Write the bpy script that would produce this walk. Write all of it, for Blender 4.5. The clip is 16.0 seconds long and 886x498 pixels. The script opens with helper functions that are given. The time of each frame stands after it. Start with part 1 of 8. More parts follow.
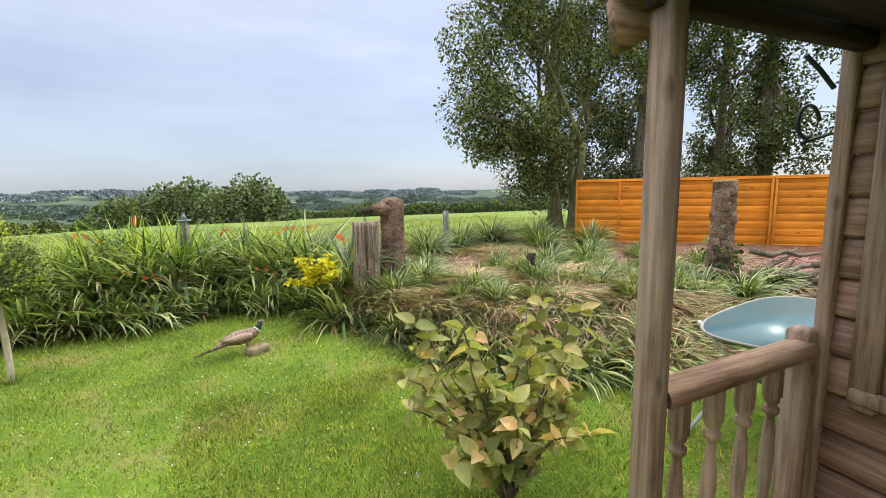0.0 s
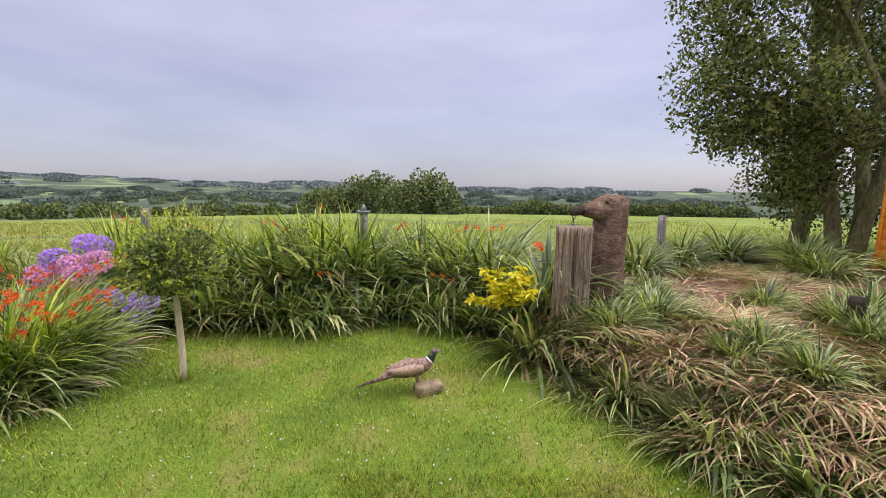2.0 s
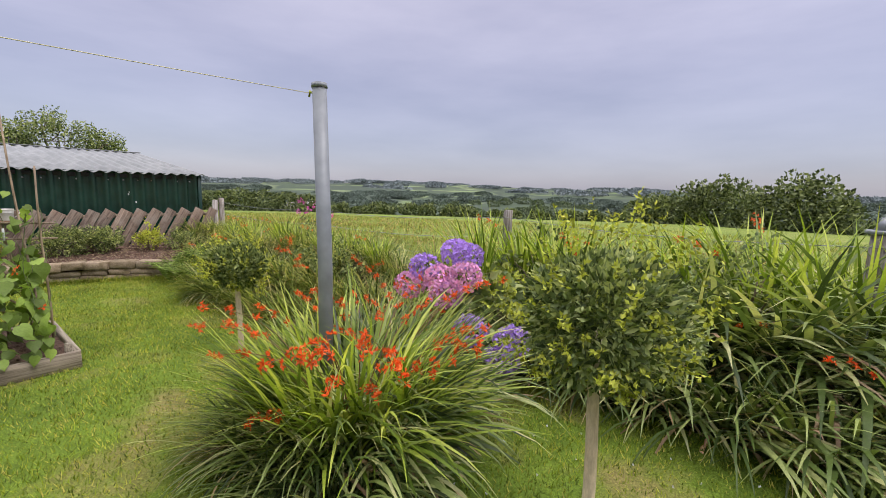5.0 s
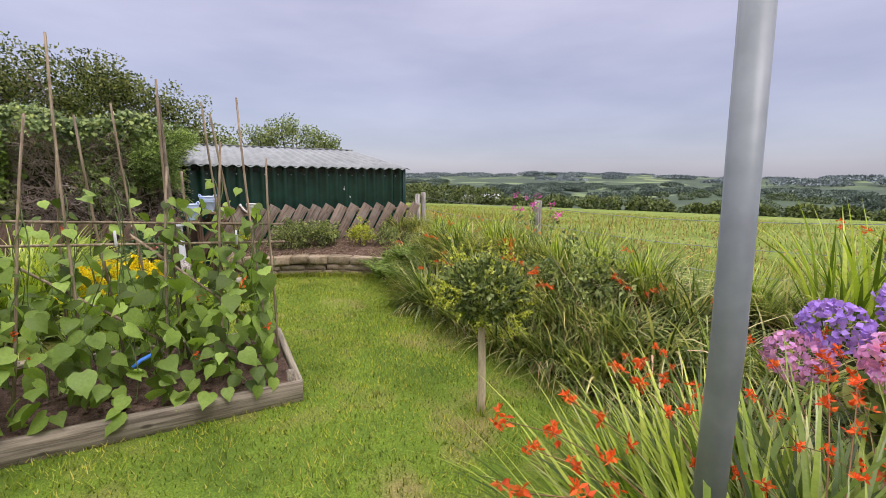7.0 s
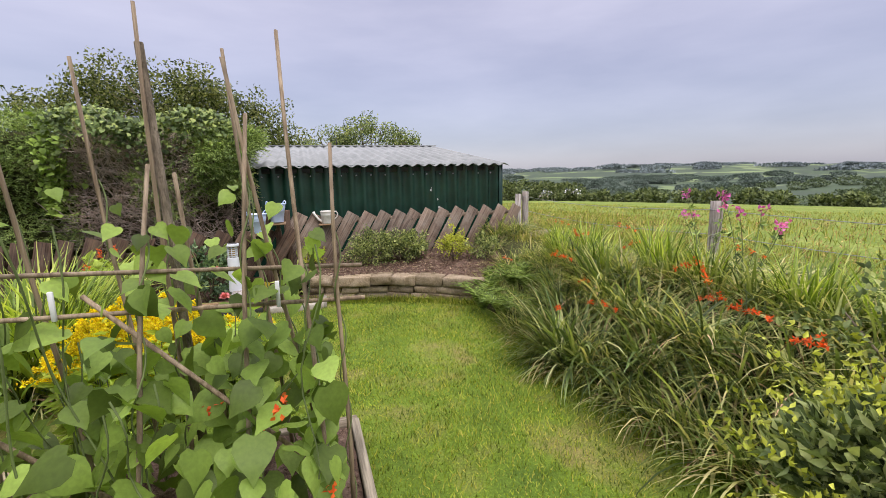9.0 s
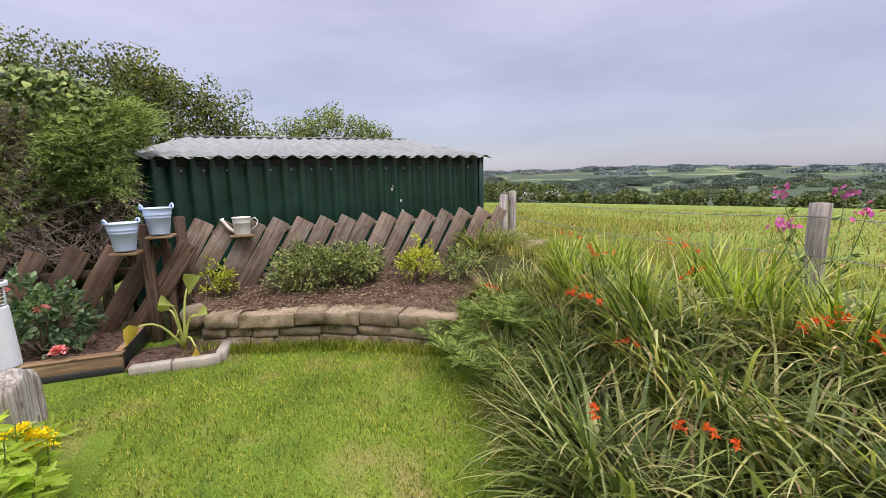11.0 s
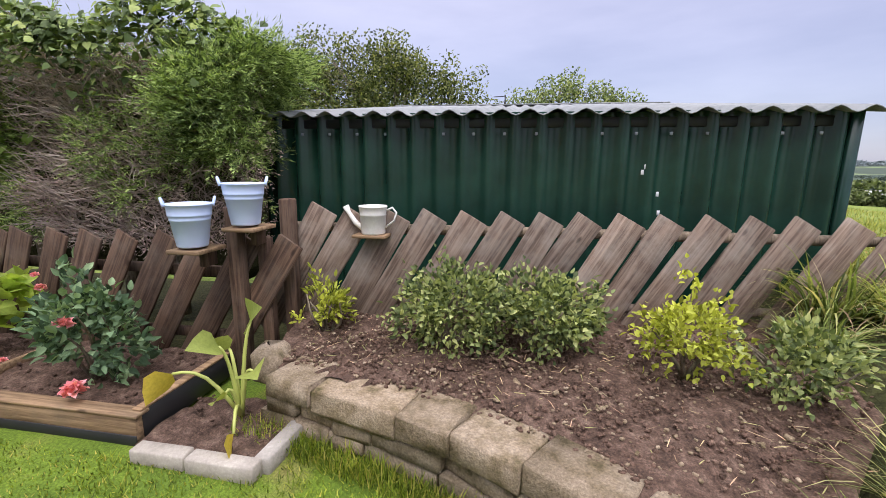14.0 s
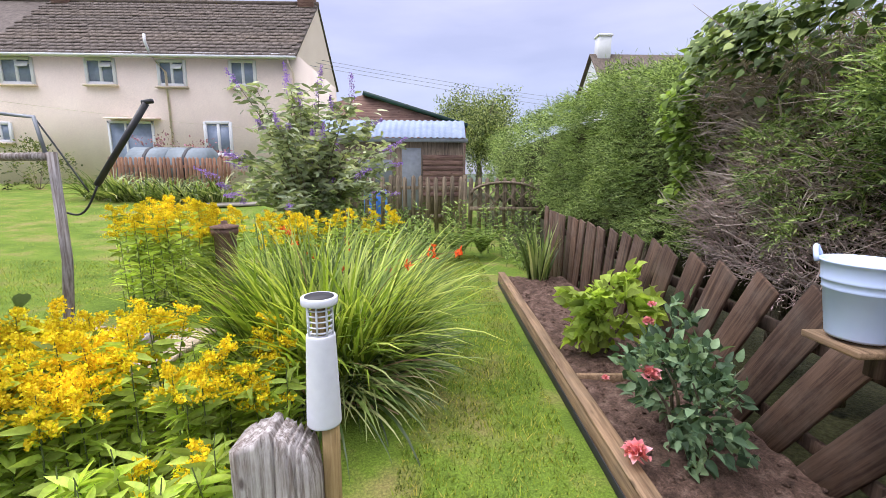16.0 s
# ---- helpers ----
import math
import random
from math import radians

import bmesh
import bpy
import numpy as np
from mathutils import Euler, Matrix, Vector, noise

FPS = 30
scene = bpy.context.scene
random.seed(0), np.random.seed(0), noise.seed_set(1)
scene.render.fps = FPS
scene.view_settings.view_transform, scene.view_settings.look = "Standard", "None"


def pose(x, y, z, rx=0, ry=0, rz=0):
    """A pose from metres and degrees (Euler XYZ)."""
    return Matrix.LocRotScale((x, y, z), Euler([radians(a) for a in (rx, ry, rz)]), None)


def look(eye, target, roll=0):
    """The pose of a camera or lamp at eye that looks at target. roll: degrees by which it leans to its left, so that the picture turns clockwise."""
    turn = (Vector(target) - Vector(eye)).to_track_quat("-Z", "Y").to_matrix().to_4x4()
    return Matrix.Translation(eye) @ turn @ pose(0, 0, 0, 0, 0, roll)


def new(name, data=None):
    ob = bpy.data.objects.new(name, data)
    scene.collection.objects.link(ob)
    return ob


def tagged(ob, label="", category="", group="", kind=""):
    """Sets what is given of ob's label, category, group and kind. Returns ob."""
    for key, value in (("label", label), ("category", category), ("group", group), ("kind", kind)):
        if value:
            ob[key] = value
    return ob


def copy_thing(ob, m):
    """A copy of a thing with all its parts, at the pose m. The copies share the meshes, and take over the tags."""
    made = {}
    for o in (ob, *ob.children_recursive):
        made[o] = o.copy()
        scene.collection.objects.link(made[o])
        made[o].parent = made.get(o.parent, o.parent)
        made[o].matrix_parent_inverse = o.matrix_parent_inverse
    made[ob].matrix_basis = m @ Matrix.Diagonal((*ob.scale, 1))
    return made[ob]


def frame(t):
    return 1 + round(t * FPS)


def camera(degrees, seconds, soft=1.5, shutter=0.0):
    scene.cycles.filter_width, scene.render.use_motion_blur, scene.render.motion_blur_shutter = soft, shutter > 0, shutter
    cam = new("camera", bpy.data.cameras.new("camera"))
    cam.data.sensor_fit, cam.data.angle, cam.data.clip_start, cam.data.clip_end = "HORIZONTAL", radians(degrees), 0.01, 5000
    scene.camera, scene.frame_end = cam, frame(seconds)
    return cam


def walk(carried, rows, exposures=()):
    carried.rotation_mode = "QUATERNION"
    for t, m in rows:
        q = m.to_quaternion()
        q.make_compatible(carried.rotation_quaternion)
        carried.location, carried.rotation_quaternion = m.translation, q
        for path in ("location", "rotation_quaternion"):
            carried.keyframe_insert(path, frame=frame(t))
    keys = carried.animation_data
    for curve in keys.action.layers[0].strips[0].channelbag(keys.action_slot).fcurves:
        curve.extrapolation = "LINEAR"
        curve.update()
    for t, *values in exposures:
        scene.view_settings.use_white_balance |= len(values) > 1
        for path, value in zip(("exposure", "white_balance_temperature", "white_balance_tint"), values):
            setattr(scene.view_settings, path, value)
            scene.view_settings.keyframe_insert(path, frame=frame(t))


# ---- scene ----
cam = camera(92.2, 16.0, 0.5)
METRES, EYE, TILT, LEAN, TURN = 11.8, 1.5, 0.0, 0.0, -22.4
ROWS = [
    (0.0, 0.0, 0.0, 0.0, -0.12, -7.72, 0.9),
    (0.5, -0.0117, 0.0282, 0.0002, -0.09, -7.85, -0.05),
    (1.0, -0.0255, 0.0555, -0.0005, 1.04, -7.81, -0.76),
    (1.5, -0.0374, 0.0819, -0.0023, 9.85, -7.91, -0.88),
    (2.0, -0.0534, 0.104, -0.003, 21.67, -8.08, -0.9),
    (2.5, -0.0777, 0.1235, -0.0043, 27.09, -7.83, -0.89),
    (3.0, -0.1014, 0.1403, -0.0058, 34.38, -7.7, -0.49),
    (3.5, -0.1266, 0.1566, -0.0059, 41.94, -7.42, -0.88),
    (4.0, -0.1575, 0.1677, -0.0089, 44.92, -7.38, -1.57),
    (4.5, -0.1872, 0.1759, -0.0108, 50.53, -7.89, -1.57),
    (5.0, -0.2187, 0.1841, -0.0125, 62.09, -8.03, -1.52),
    (7.5, -0.3819, 0.1428, -0.015, 87.91, -9.69, 0.29),
    (8.0, -0.4166, 0.1317, -0.0145, 91.7, -9.67, 1.17),
    (8.5, -0.4475, 0.1245, -0.0151, 93.65, -9.6, 1.1),
    (9.0, -0.4818, 0.12, -0.0153, 94.3, -9.72, 1.24),
    (11.5, -0.6565, 0.1282, -0.0246, 89.91, -9.68, 0.99),
    (12.0, -0.6911, 0.1255, -0.025, 87.89, -10.09, 0.79),
    (12.5, -0.723, 0.1254, -0.0277, 87.32, -10.47, 0.81),
    (13.0, -0.7573, 0.122, -0.0293, 92.6, -10.63, -0.44),
    (13.5, -0.7895, 0.1079, -0.0303, 103.51, -11.14, -0.41),
    (14.0, -0.8149, 0.0942, -0.0318, 122.36, -11.24, -0.53),
    (14.5, -0.8346, 0.0801, -0.0311, 143.6, -11.2, -1.36),
    (15.0, -0.8465, 0.0562, -0.0299, 161.43, -10.76, -0.86),
    (15.5, -0.8498, 0.0383, -0.0295, 183.18, -10.14, -0.19),
    (16.0, -0.8568, 0.027, -0.0295, 201.41, -10.02, -0.46),
]
walk(cam, [(t, pose(0, 0, EYE, TILT, LEAN, TURN) @ pose(METRES * x, METRES * y, METRES * z, 90 + pitch, roll, yaw)) for t, x, y, z, yaw, pitch, roll in ROWS],
     [(0.0, 0.3, 6300, 3), (1.5, 0.1, 6450, 14), (3.0, -0.06, 6500, 16), (4.5, -0.1, 6500, 16), (7.5, -0.02, 6500, 16), (9.0, 0.03, 6550, 15), (12.5, 0.04, 6550, 16), (14.0, 0.2, 6250, 17), (16.0, 0.34, 6050, 18)])
# ---- world and light ----
SUN_EL, SUN_AZ = 56.0, 75.0
world = bpy.data.worlds.new("overcast_sky")
scene.world = world
world.use_nodes = True
wt = world.node_tree
wt.nodes.clear()


def wn(kind, **kw):
    n = wt.nodes.new(kind)
    for k, v in kw.items():
        n.inputs[k].default_value = v
    return n


w_sky = wt.nodes.new("ShaderNodeTexSky")
w_sky.sky_type = 'NISHITA'
w_sky.sun_disc = False
w_sky.sun_elevation = radians(SUN_EL)
w_sky.sun_rotation = radians(SUN_AZ)
w_bg = wn("ShaderNodeBackground", Strength=0.05)
w_co = wt.nodes.new("ShaderNodeTexCoord")
w_map = wt.nodes.new("ShaderNodeMapping")
w_map.inputs["Scale"].default_value = (1.0, 1.0, 4.2)
w_noise = wn("ShaderNodeTexNoise", Scale=2.1, Detail=6.0, Roughness=0.52)
w_sep = wt.nodes.new("ShaderNodeSeparateXYZ")
w_ramp = wt.nodes.new("ShaderNodeValToRGB")      # cloud base by height above the horizon
e = w_ramp.color_ramp.elements
e[0].position, e[0].color = 0.0, (0.31, 0.325, 0.405, 1)
e[1].position, e[1].color = 1.0, (3.0, 2.95, 2.9, 1)
for p, c in ((0.06, (0.325, 0.335, 0.425, 1)), (0.2, (0.39, 0.39, 0.485, 1)), (0.42, (0.55, 0.535, 0.625, 1)), (0.62, (1.6, 1.56, 1.55, 1))):
    n = e.new(p)
    n.color = c
w_cloud = wt.nodes.new("ShaderNodeValToRGB")
e = w_cloud.color_ramp.elements
e[0].position, e[0].color = 0.34, (0.82, 0.82, 0.87, 1)
e[1].position, e[1].color = 0.7, (1.14, 1.12, 1.11, 1)
w_mul = wt.nodes.new("ShaderNodeMix")
w_mul.data_type, w_mul.blend_type = 'RGBA', 'MULTIPLY'
w_mul.inputs["Factor"].default_value = 1.0
w_cbg = wn("ShaderNodeBackground", Strength=1.0)
w_add = wt.nodes.new("ShaderNodeAddShader")
w_out = wt.nodes.new("ShaderNodeOutputWorld")
L = wt.links.new
L(w_sky.outputs[0], w_bg.inputs[0])
L(w_co.outputs["Generated"], w_map.inputs[0])
L(w_map.outputs[0], w_noise.inputs["Vector"])
L(w_co.outputs["Generated"], w_sep.inputs[0])
L(w_sep.outputs["Z"], w_ramp.inputs[0])
L(w_noise.outputs["Fac"], w_cloud.inputs[0])
L(w_ramp.outputs[0], w_mul.inputs["A"])
L(w_cloud.outputs[0], w_mul.inputs["B"])
L(w_mul.outputs["Result"], w_cbg.inputs[0])
L(w_bg.outputs[0], w_add.inputs[0])
L(w_cbg.outputs[0], w_add.inputs[1])
L(w_add.outputs[0], w_out.inputs[0])
sun_data = bpy.data.lights.new("sun", 'SUN')
sun_data.energy, sun_data.angle, sun_data.color = 1.5, radians(18), (1.0, 0.96, 0.9)
sun = new("sun", sun_data)
az = radians(SUN_AZ)
sun.matrix_world = look((20 * math.sin(az), 20 * math.cos(az), 20 * math.tan(radians(SUN_EL))), (0, 0, 0))

# ---- materials ----
def material(name, rough=0.7, metal=0.0, gloss=0.5):
    m = bpy.data.materials.new(name)
    m.use_nodes = True
    b = m.node_tree.nodes["Principled BSDF"]
    b.inputs["Specular IOR Level"].default_value = gloss
    b.inputs["Roughness"].default_value = rough
    b.inputs["Metallic"].default_value = metal
    return m, m.node_tree, b


def node(nt, kind, **kw):
    n = nt.nodes.new(kind)
    for k, v in kw.items():
        n.inputs[k.replace("_", " ")].default_value = v
    return n


def ramp(nt, fac, stops):
    n = nt.nodes.new("ShaderNodeValToRGB")
    e = n.color_ramp.elements
    while len(e) < len(stops):
        e.new(0.5)
    for i, (p, c) in enumerate(stops):
        e[i].position, e[i].color = p, (*c, 1)
    nt.links.new(fac, n.inputs[0])
    return n.outputs[0]


def mixed(nt, a, b, fac, mode='MIX'):
    n = nt.nodes.new("ShaderNodeMix")
    n.data_type, n.blend_type = 'RGBA', mode
    for key, v in (("A", a), ("B", b), ("Factor", fac)):
        if hasattr(v, "is_output"):
            nt.links.new(v, n.inputs[key])
        elif key == "Factor":
            n.inputs[key].default_value = v
        else:
            n.inputs[key].default_value = (*v, 1)
    return n.outputs["Result"]


def coords(nt, scale=(1, 1, 1), vary=True):
    """Object coordinates, moved by each object's own random number so that copies differ."""
    tc = nt.nodes.new("ShaderNodeTexCoord")
    mp = nt.nodes.new("ShaderNodeMapping")
    mp.inputs["Scale"].default_value = scale
    nt.links.new(tc.outputs["Object"], mp.inputs[0])
    if vary:
        oi = nt.nodes.new("ShaderNodeObjectInfo")
        mu = nt.nodes.new("ShaderNodeMath")
        mu.operation = 'MULTIPLY'
        mu.inputs[1].default_value = 37.0
        nt.links.new(oi.outputs["Random"], mu.inputs[0])
        nt.links.new(mu.outputs[0], mp.inputs["Location"])
    return mp.outputs[0]


def noise_tex(nt, vec, scale, detail=4.0, rough=0.55):
    n = node(nt, "ShaderNodeTexNoise", Scale=scale, Detail=detail, Roughness=rough)
    nt.links.new(vec, n.inputs["Vector"])
    return n.outputs["Fac"]


def bump(nt, bsdf, height, strength=0.3, distance=0.01):
    n = node(nt, "ShaderNodeBump", Strength=strength, Distance=distance)
    nt.links.new(height, n.inputs["Height"])
    nt.links.new(n.outputs[0], bsdf.inputs["Normal"])


def wood(name, dark, light, axis=2, rough=0.75, grain=1.0, stain=(0.5, 0.5, 0.45), stain_amount=0.0):
    m, nt, b = material(name, rough, 0.0, 0.25)
    s = [48.0 * grain] * 3
    s[axis] = 2.2 * grain
    v = coords(nt, tuple(s))
    n1 = noise_tex(nt, v, 1.0, 8.0, 0.68)
    v2 = coords(nt, (1, 1, 1))
    n2 = noise_tex(nt, v2, 2.3, 3.0)
    mid = tuple((a + c) / 2 for a, c in zip(dark, light))
    c = ramp(nt, n1, [(0.3, tuple(a * 0.6 for a in dark)), (0.42, dark), (0.54, mid), (0.7, light)])
    kn = node(nt, "ShaderNodeTexVoronoi", Scale=5.0 * grain)
    ks = [1.6] * 3
    ks[axis] = 0.7
    nt.links.new(coords(nt, tuple(ks)), kn.inputs["Vector"])
    c = mixed(nt, c, tuple(a * 0.45 for a in dark), ramp(nt, kn.outputs["Distance"], [(0.06, (0.85, 0.85, 0.85)), (0.13, (0, 0, 0))]))
    c = mixed(nt, c, ramp(nt, n2, [(0.3, (0.72, 0.72, 0.72)), (0.7, (1.15, 1.12, 1.08))]), 1.0, 'MULTIPLY')
    if stain_amount:
        n3 = noise_tex(nt, v2, 5.0, 5.0, 0.65)
        f = ramp(nt, n3, [(0.45, (0, 0, 0)), (0.75, (stain_amount,) * 3)])
        c = mixed(nt, c, stain, f)
    oi = nt.nodes.new("ShaderNodeObjectInfo")
    c = mixed(nt, c, ramp(nt, oi.outputs["Random"], [(0.0, (0.8, 0.8, 0.8)), (1.0, (1.12, 1.1, 1.08))]), 1.0, 'MULTIPLY')
    nt.links.new(c, b.inputs["Base Color"])
    bump(nt, b, n1, 0.7, 0.005)
    return m


def rough_mat(name, stops, scale=6.0, fine=60.0, rough=0.9, strength=0.5, distance=0.01, metal=0.0, stretch=(1, 1, 1), fleck=1.0):
    m, nt, b = material(name, rough, metal, 0.15 if rough > 0.8 else 0.4)
    v = coords(nt, stretch)
    n1 = noise_tex(nt, v, scale, 5.0, 0.6)
    n2 = noise_tex(nt, v, fine, 4.0, 0.7)
    c = ramp(nt, n1, stops)
    c = mixed(nt, c, ramp(nt, n2, [(0.3, (0.5, 0.5, 0.5)), (0.5, (0.95, 0.95, 0.95)), (0.7, (1.55, 1.52, 1.48))]), fleck, 'MULTIPLY')
    oi = nt.nodes.new("ShaderNodeObjectInfo")
    c = mixed(nt, c, ramp(nt, oi.outputs["Random"], [(0.0, (0.82, 0.8, 0.76)), (0.5, (1.0, 1.0, 1.0)), (1.0, (1.12, 1.08, 1.02))]), 1.0, 'MULTIPLY')
    nt.links.new(c, b.inputs["Base Color"])
    bump(nt, b, n2, strength, distance)
    return m


LEAVES = []


def leaf_mat(name, colours, rough=0.5, through_light=0.3, gloss=0.2):
    """Foliage: every leaf has its own tone, light passes through the blade."""
    m, nt, b = material(name, rough, 0.0, gloss)
    g = nt.nodes.new("ShaderNodeNewGeometry")
    LEAVES.append(m)
    last = max(1, len(colours) - 1)
    lo, span = (0.72, 0.5) if "petals" in name or "flowers" in name else (0.34, 1.08)
    gain = [lo + span * i / last for i in range(len(colours))]
    stops = [(i / last, (min(c[0] * 1.5 * k, 0.9), min(c[1] * 1.1 * k, 0.85), min((c[2] * 1.65 + 0.008) * k, 0.9))) for i, (c, k) in enumerate(zip(colours, gain))]
    c = ramp(nt, g.outputs["Random Per Island"], stops)
    v = coords(nt, (1, 1, 1))
    n1 = noise_tex(nt, v, 2.2, 3.0)
    c = mixed(nt, c, ramp(nt, n1, [(0.3, (0.62, 0.65, 0.6)), (0.7, (1.3, 1.25, 1.15))]), 1.0, 'MULTIPLY')
    n2 = noise_tex(nt, v, 70.0, 2.0)
    c = mixed(nt, c, ramp(nt, n2, [(0.3, (0.88, 0.88, 0.88)), (0.7, (1.1, 1.1, 1.1))]), 1.0, 'MULTIPLY')
    nt.links.new(c, b.inputs["Base Color"])
    tr = nt.nodes.new("ShaderNodeBsdfTranslucent")
    warm = mixed(nt, c, (1.25, 1.3, 0.6), 1.0, 'MULTIPLY')
    nt.links.new(warm, tr.inputs["Color"])
    mx = nt.nodes.new("ShaderNodeMixShader")
    mx.inputs[0].default_value = through_light
    nt.links.new(b.outputs[0], mx.inputs[1])
    nt.links.new(tr.outputs[0], mx.inputs[2])
    nt.links.new(mx.outputs[0], nt.nodes["Material Output"].inputs["Surface"])
    return m


def plain(name, colour, rough=0.5, metal=0.0, vary=0.12, scale=9.0):
    m, nt, b = material(name, rough, metal)
    n1 = noise_tex(nt, coords(nt), scale, 4.0)
    lo, hi = tuple(c * (1 - vary) for c in colour), tuple(min(1, c * (1 + vary)) for c in colour)
    nt.links.new(ramp(nt, n1, [(0.3, lo), (0.7, hi)]), b.inputs["Base Color"])
    bump(nt, b, n1, 0.12, 0.002)
    return m


M_LAWN_SOIL = rough_mat("lawn_ground", [(0.3, (0.08, 0.135, 0.02)), (0.5, (0.13, 0.2, 0.024)), (0.68, (0.22, 0.2, 0.07))], 1.9, 90.0, 0.95, 0.6, 0.015)
M_GRASS = leaf_mat("lawn_blades", [(0.1, 0.2, 0.008), (0.14, 0.265, 0.012), (0.175, 0.31, 0.016), (0.24, 0.28, 0.045)], 0.5, 0.35)
M_SOIL = rough_mat("bed_soil", [(0.3, (0.07, 0.047, 0.036)), (0.52, (0.16, 0.104, 0.08)), (0.75, (0.29, 0.205, 0.16))], 14.0, 85.0, 0.97, 0.8, 0.03)
# Earth of the bank; also paints the shade inside and under the hedge.
M_BANK_SHADE = rough_mat("bank_earth_and_shade", [(0.3, (0.03, 0.035, 0.012)), (0.7, (0.07, 0.07, 0.03))], 4.0, 40.0, 0.97, 0.8, 0.03)
M_MULCH = rough_mat("dead_leaf_litter", [(0.3, (0.13, 0.07, 0.045)), (0.55, (0.25, 0.14, 0.095)), (0.75, (0.38, 0.24, 0.16))], 7.0, 70.0, 0.95, 1.0, 0.03)
M_STRAP = leaf_mat("strap_leaf_green", [(0.05, 0.115, 0.022), (0.09, 0.195, 0.034), (0.14, 0.265, 0.05), (0.2, 0.33, 0.08), (0.29, 0.39, 0.14)], 0.35, 0.32, 0.45)
M_STRAP_MIX = leaf_mat("grassy_leaf_mixed", [(0.075, 0.155, 0.025), (0.12, 0.235, 0.04), (0.18, 0.31, 0.055), (0.25, 0.37, 0.09), (0.33, 0.39, 0.15)], 0.45, 0.35)
M_STRAP_LIGHT = leaf_mat("strap_leaf_light", [(0.1, 0.24, 0.015), (0.16, 0.33, 0.024), (0.23, 0.41, 0.035), (0.29, 0.43, 0.07)], 0.4, 0.38, 0.35)
M_STRAP_DRY = leaf_mat("strap_leaf_dry", [(0.42, 0.36, 0.16), (0.44, 0.43, 0.19), (0.36, 0.4, 0.17), (0.2, 0.3, 0.07), (0.38, 0.39, 0.17), (0.37, 0.3, 0.15)], 0.7, 0.2)
M_MEADOW = leaf_mat("meadow_grass", [(0.13, 0.22, 0.02), (0.17, 0.28, 0.025), (0.2, 0.31, 0.03), (0.22, 0.3, 0.05), (0.23, 0.25, 0.06)], 0.7, 0.35)
M_FOLIAGE = leaf_mat("tree_leaves", [(0.05, 0.1, 0.02), (0.08, 0.145, 0.03), (0.12, 0.19, 0.045), (0.15, 0.21, 0.055)], 0.5, 0.4)
M_CONIFER = leaf_mat("conifer_sprays", [(0.085, 0.19, 0.045), (0.14, 0.28, 0.06), (0.2, 0.37, 0.085), (0.25, 0.42, 0.11)], 0.6, 0.3)
M_BRUSH = leaf_mat("dead_hedge_sprays", [(0.4, 0.36, 0.24), (0.36, 0.36, 0.24), (0.2, 0.26, 0.11), (0.38, 0.38, 0.26)], 0.8, 0.1)
M_IVY = leaf_mat("ivy_leaves", [(0.09, 0.19, 0.04), (0.11, 0.22, 0.05), (0.14, 0.26, 0.06), (0.18, 0.29, 0.06)], 0.55, 0.2)
M_TWIG = rough_mat("dry_grey_twigs", [(0.3, (0.3, 0.24, 0.2)), (0.5, (0.48, 0.4, 0.35)), (0.72, (0.62, 0.55, 0.49))], 9.0, 40.0, 0.9, 0.5, 0.004, fleck=0.5)
M_DARKWOOD = leaf_mat("dark_ivy_tree_leaves", [(0.05, 0.095, 0.02), (0.075, 0.135, 0.03), (0.11, 0.17, 0.04)], 0.5, 0.35)
M_CUT = leaf_mat("cut_leaf_mixed", [(0.5, 0.38, 0.2), (0.44, 0.36, 0.18), (0.2, 0.36, 0.07), (0.4, 0.38, 0.18), (0.18, 0.31, 0.07), (0.38, 0.38, 0.18), (0.32, 0.25, 0.13)], 0.7, 0.25)
M_COPSE = leaf_mat("copse_leaves", [(0.06, 0.12, 0.03), (0.09, 0.165, 0.045), (0.12, 0.2, 0.055), (0.14, 0.22, 0.065)], 0.6, 0.2)
M_DARKBARK = rough_mat("dark_weathered_bark", [(0.3, (0.03, 0.025, 0.02)), (0.7, (0.09, 0.075, 0.06))], 9.0, 38.0, 0.95, 1.0, 0.02)
M_MOSSBARK = rough_mat("mossy_bark", [(0.3, (0.07, 0.07, 0.035)), (0.5, (0.17, 0.17, 0.08)), (0.75, (0.22, 0.19, 0.12))], 9.0, 38.0, 0.95, 1.0, 0.03, 0, (1, 1, 0.3))
M_TOPIARY = leaf_mat("topiary_leaves", [(0.085, 0.175, 0.045), (0.13, 0.245, 0.06), (0.18, 0.3, 0.08), (0.22, 0.33, 0.09)], 0.45, 0.3)
M_BEAN = leaf_mat("bean_leaves", [(0.13, 0.27, 0.03), (0.14, 0.29, 0.033), (0.16, 0.31, 0.045)], 0.42, 0.35)
M_YELLOW_LEAF = leaf_mat("golden_leaves", [(0.58, 0.7, 0.02), (0.58, 0.68, 0.02), (0.52, 0.6, 0.03)], 0.5, 0.35)
M_LIME_LEAF = leaf_mat("lime_leaves", [(0.3, 0.46, 0.035), (0.34, 0.5, 0.045), (0.3, 0.44, 0.05)], 0.5, 0.3)
M_ROSE_LEAF = leaf_mat("rose_leaves", [(0.07, 0.16, 0.06), (0.085, 0.2, 0.07), (0.13, 0.25, 0.09)], 0.5, 0.2)
M_LAUREL = leaf_mat("young_shrub_leaves", [(0.34, 0.5, 0.1), (0.34, 0.47, 0.1), (0.38, 0.48, 0.13), (0.22, 0.33, 0.07), (0.3, 0.4, 0.1), (0.36, 0.3, 0.11)], 0.4, 0.4)
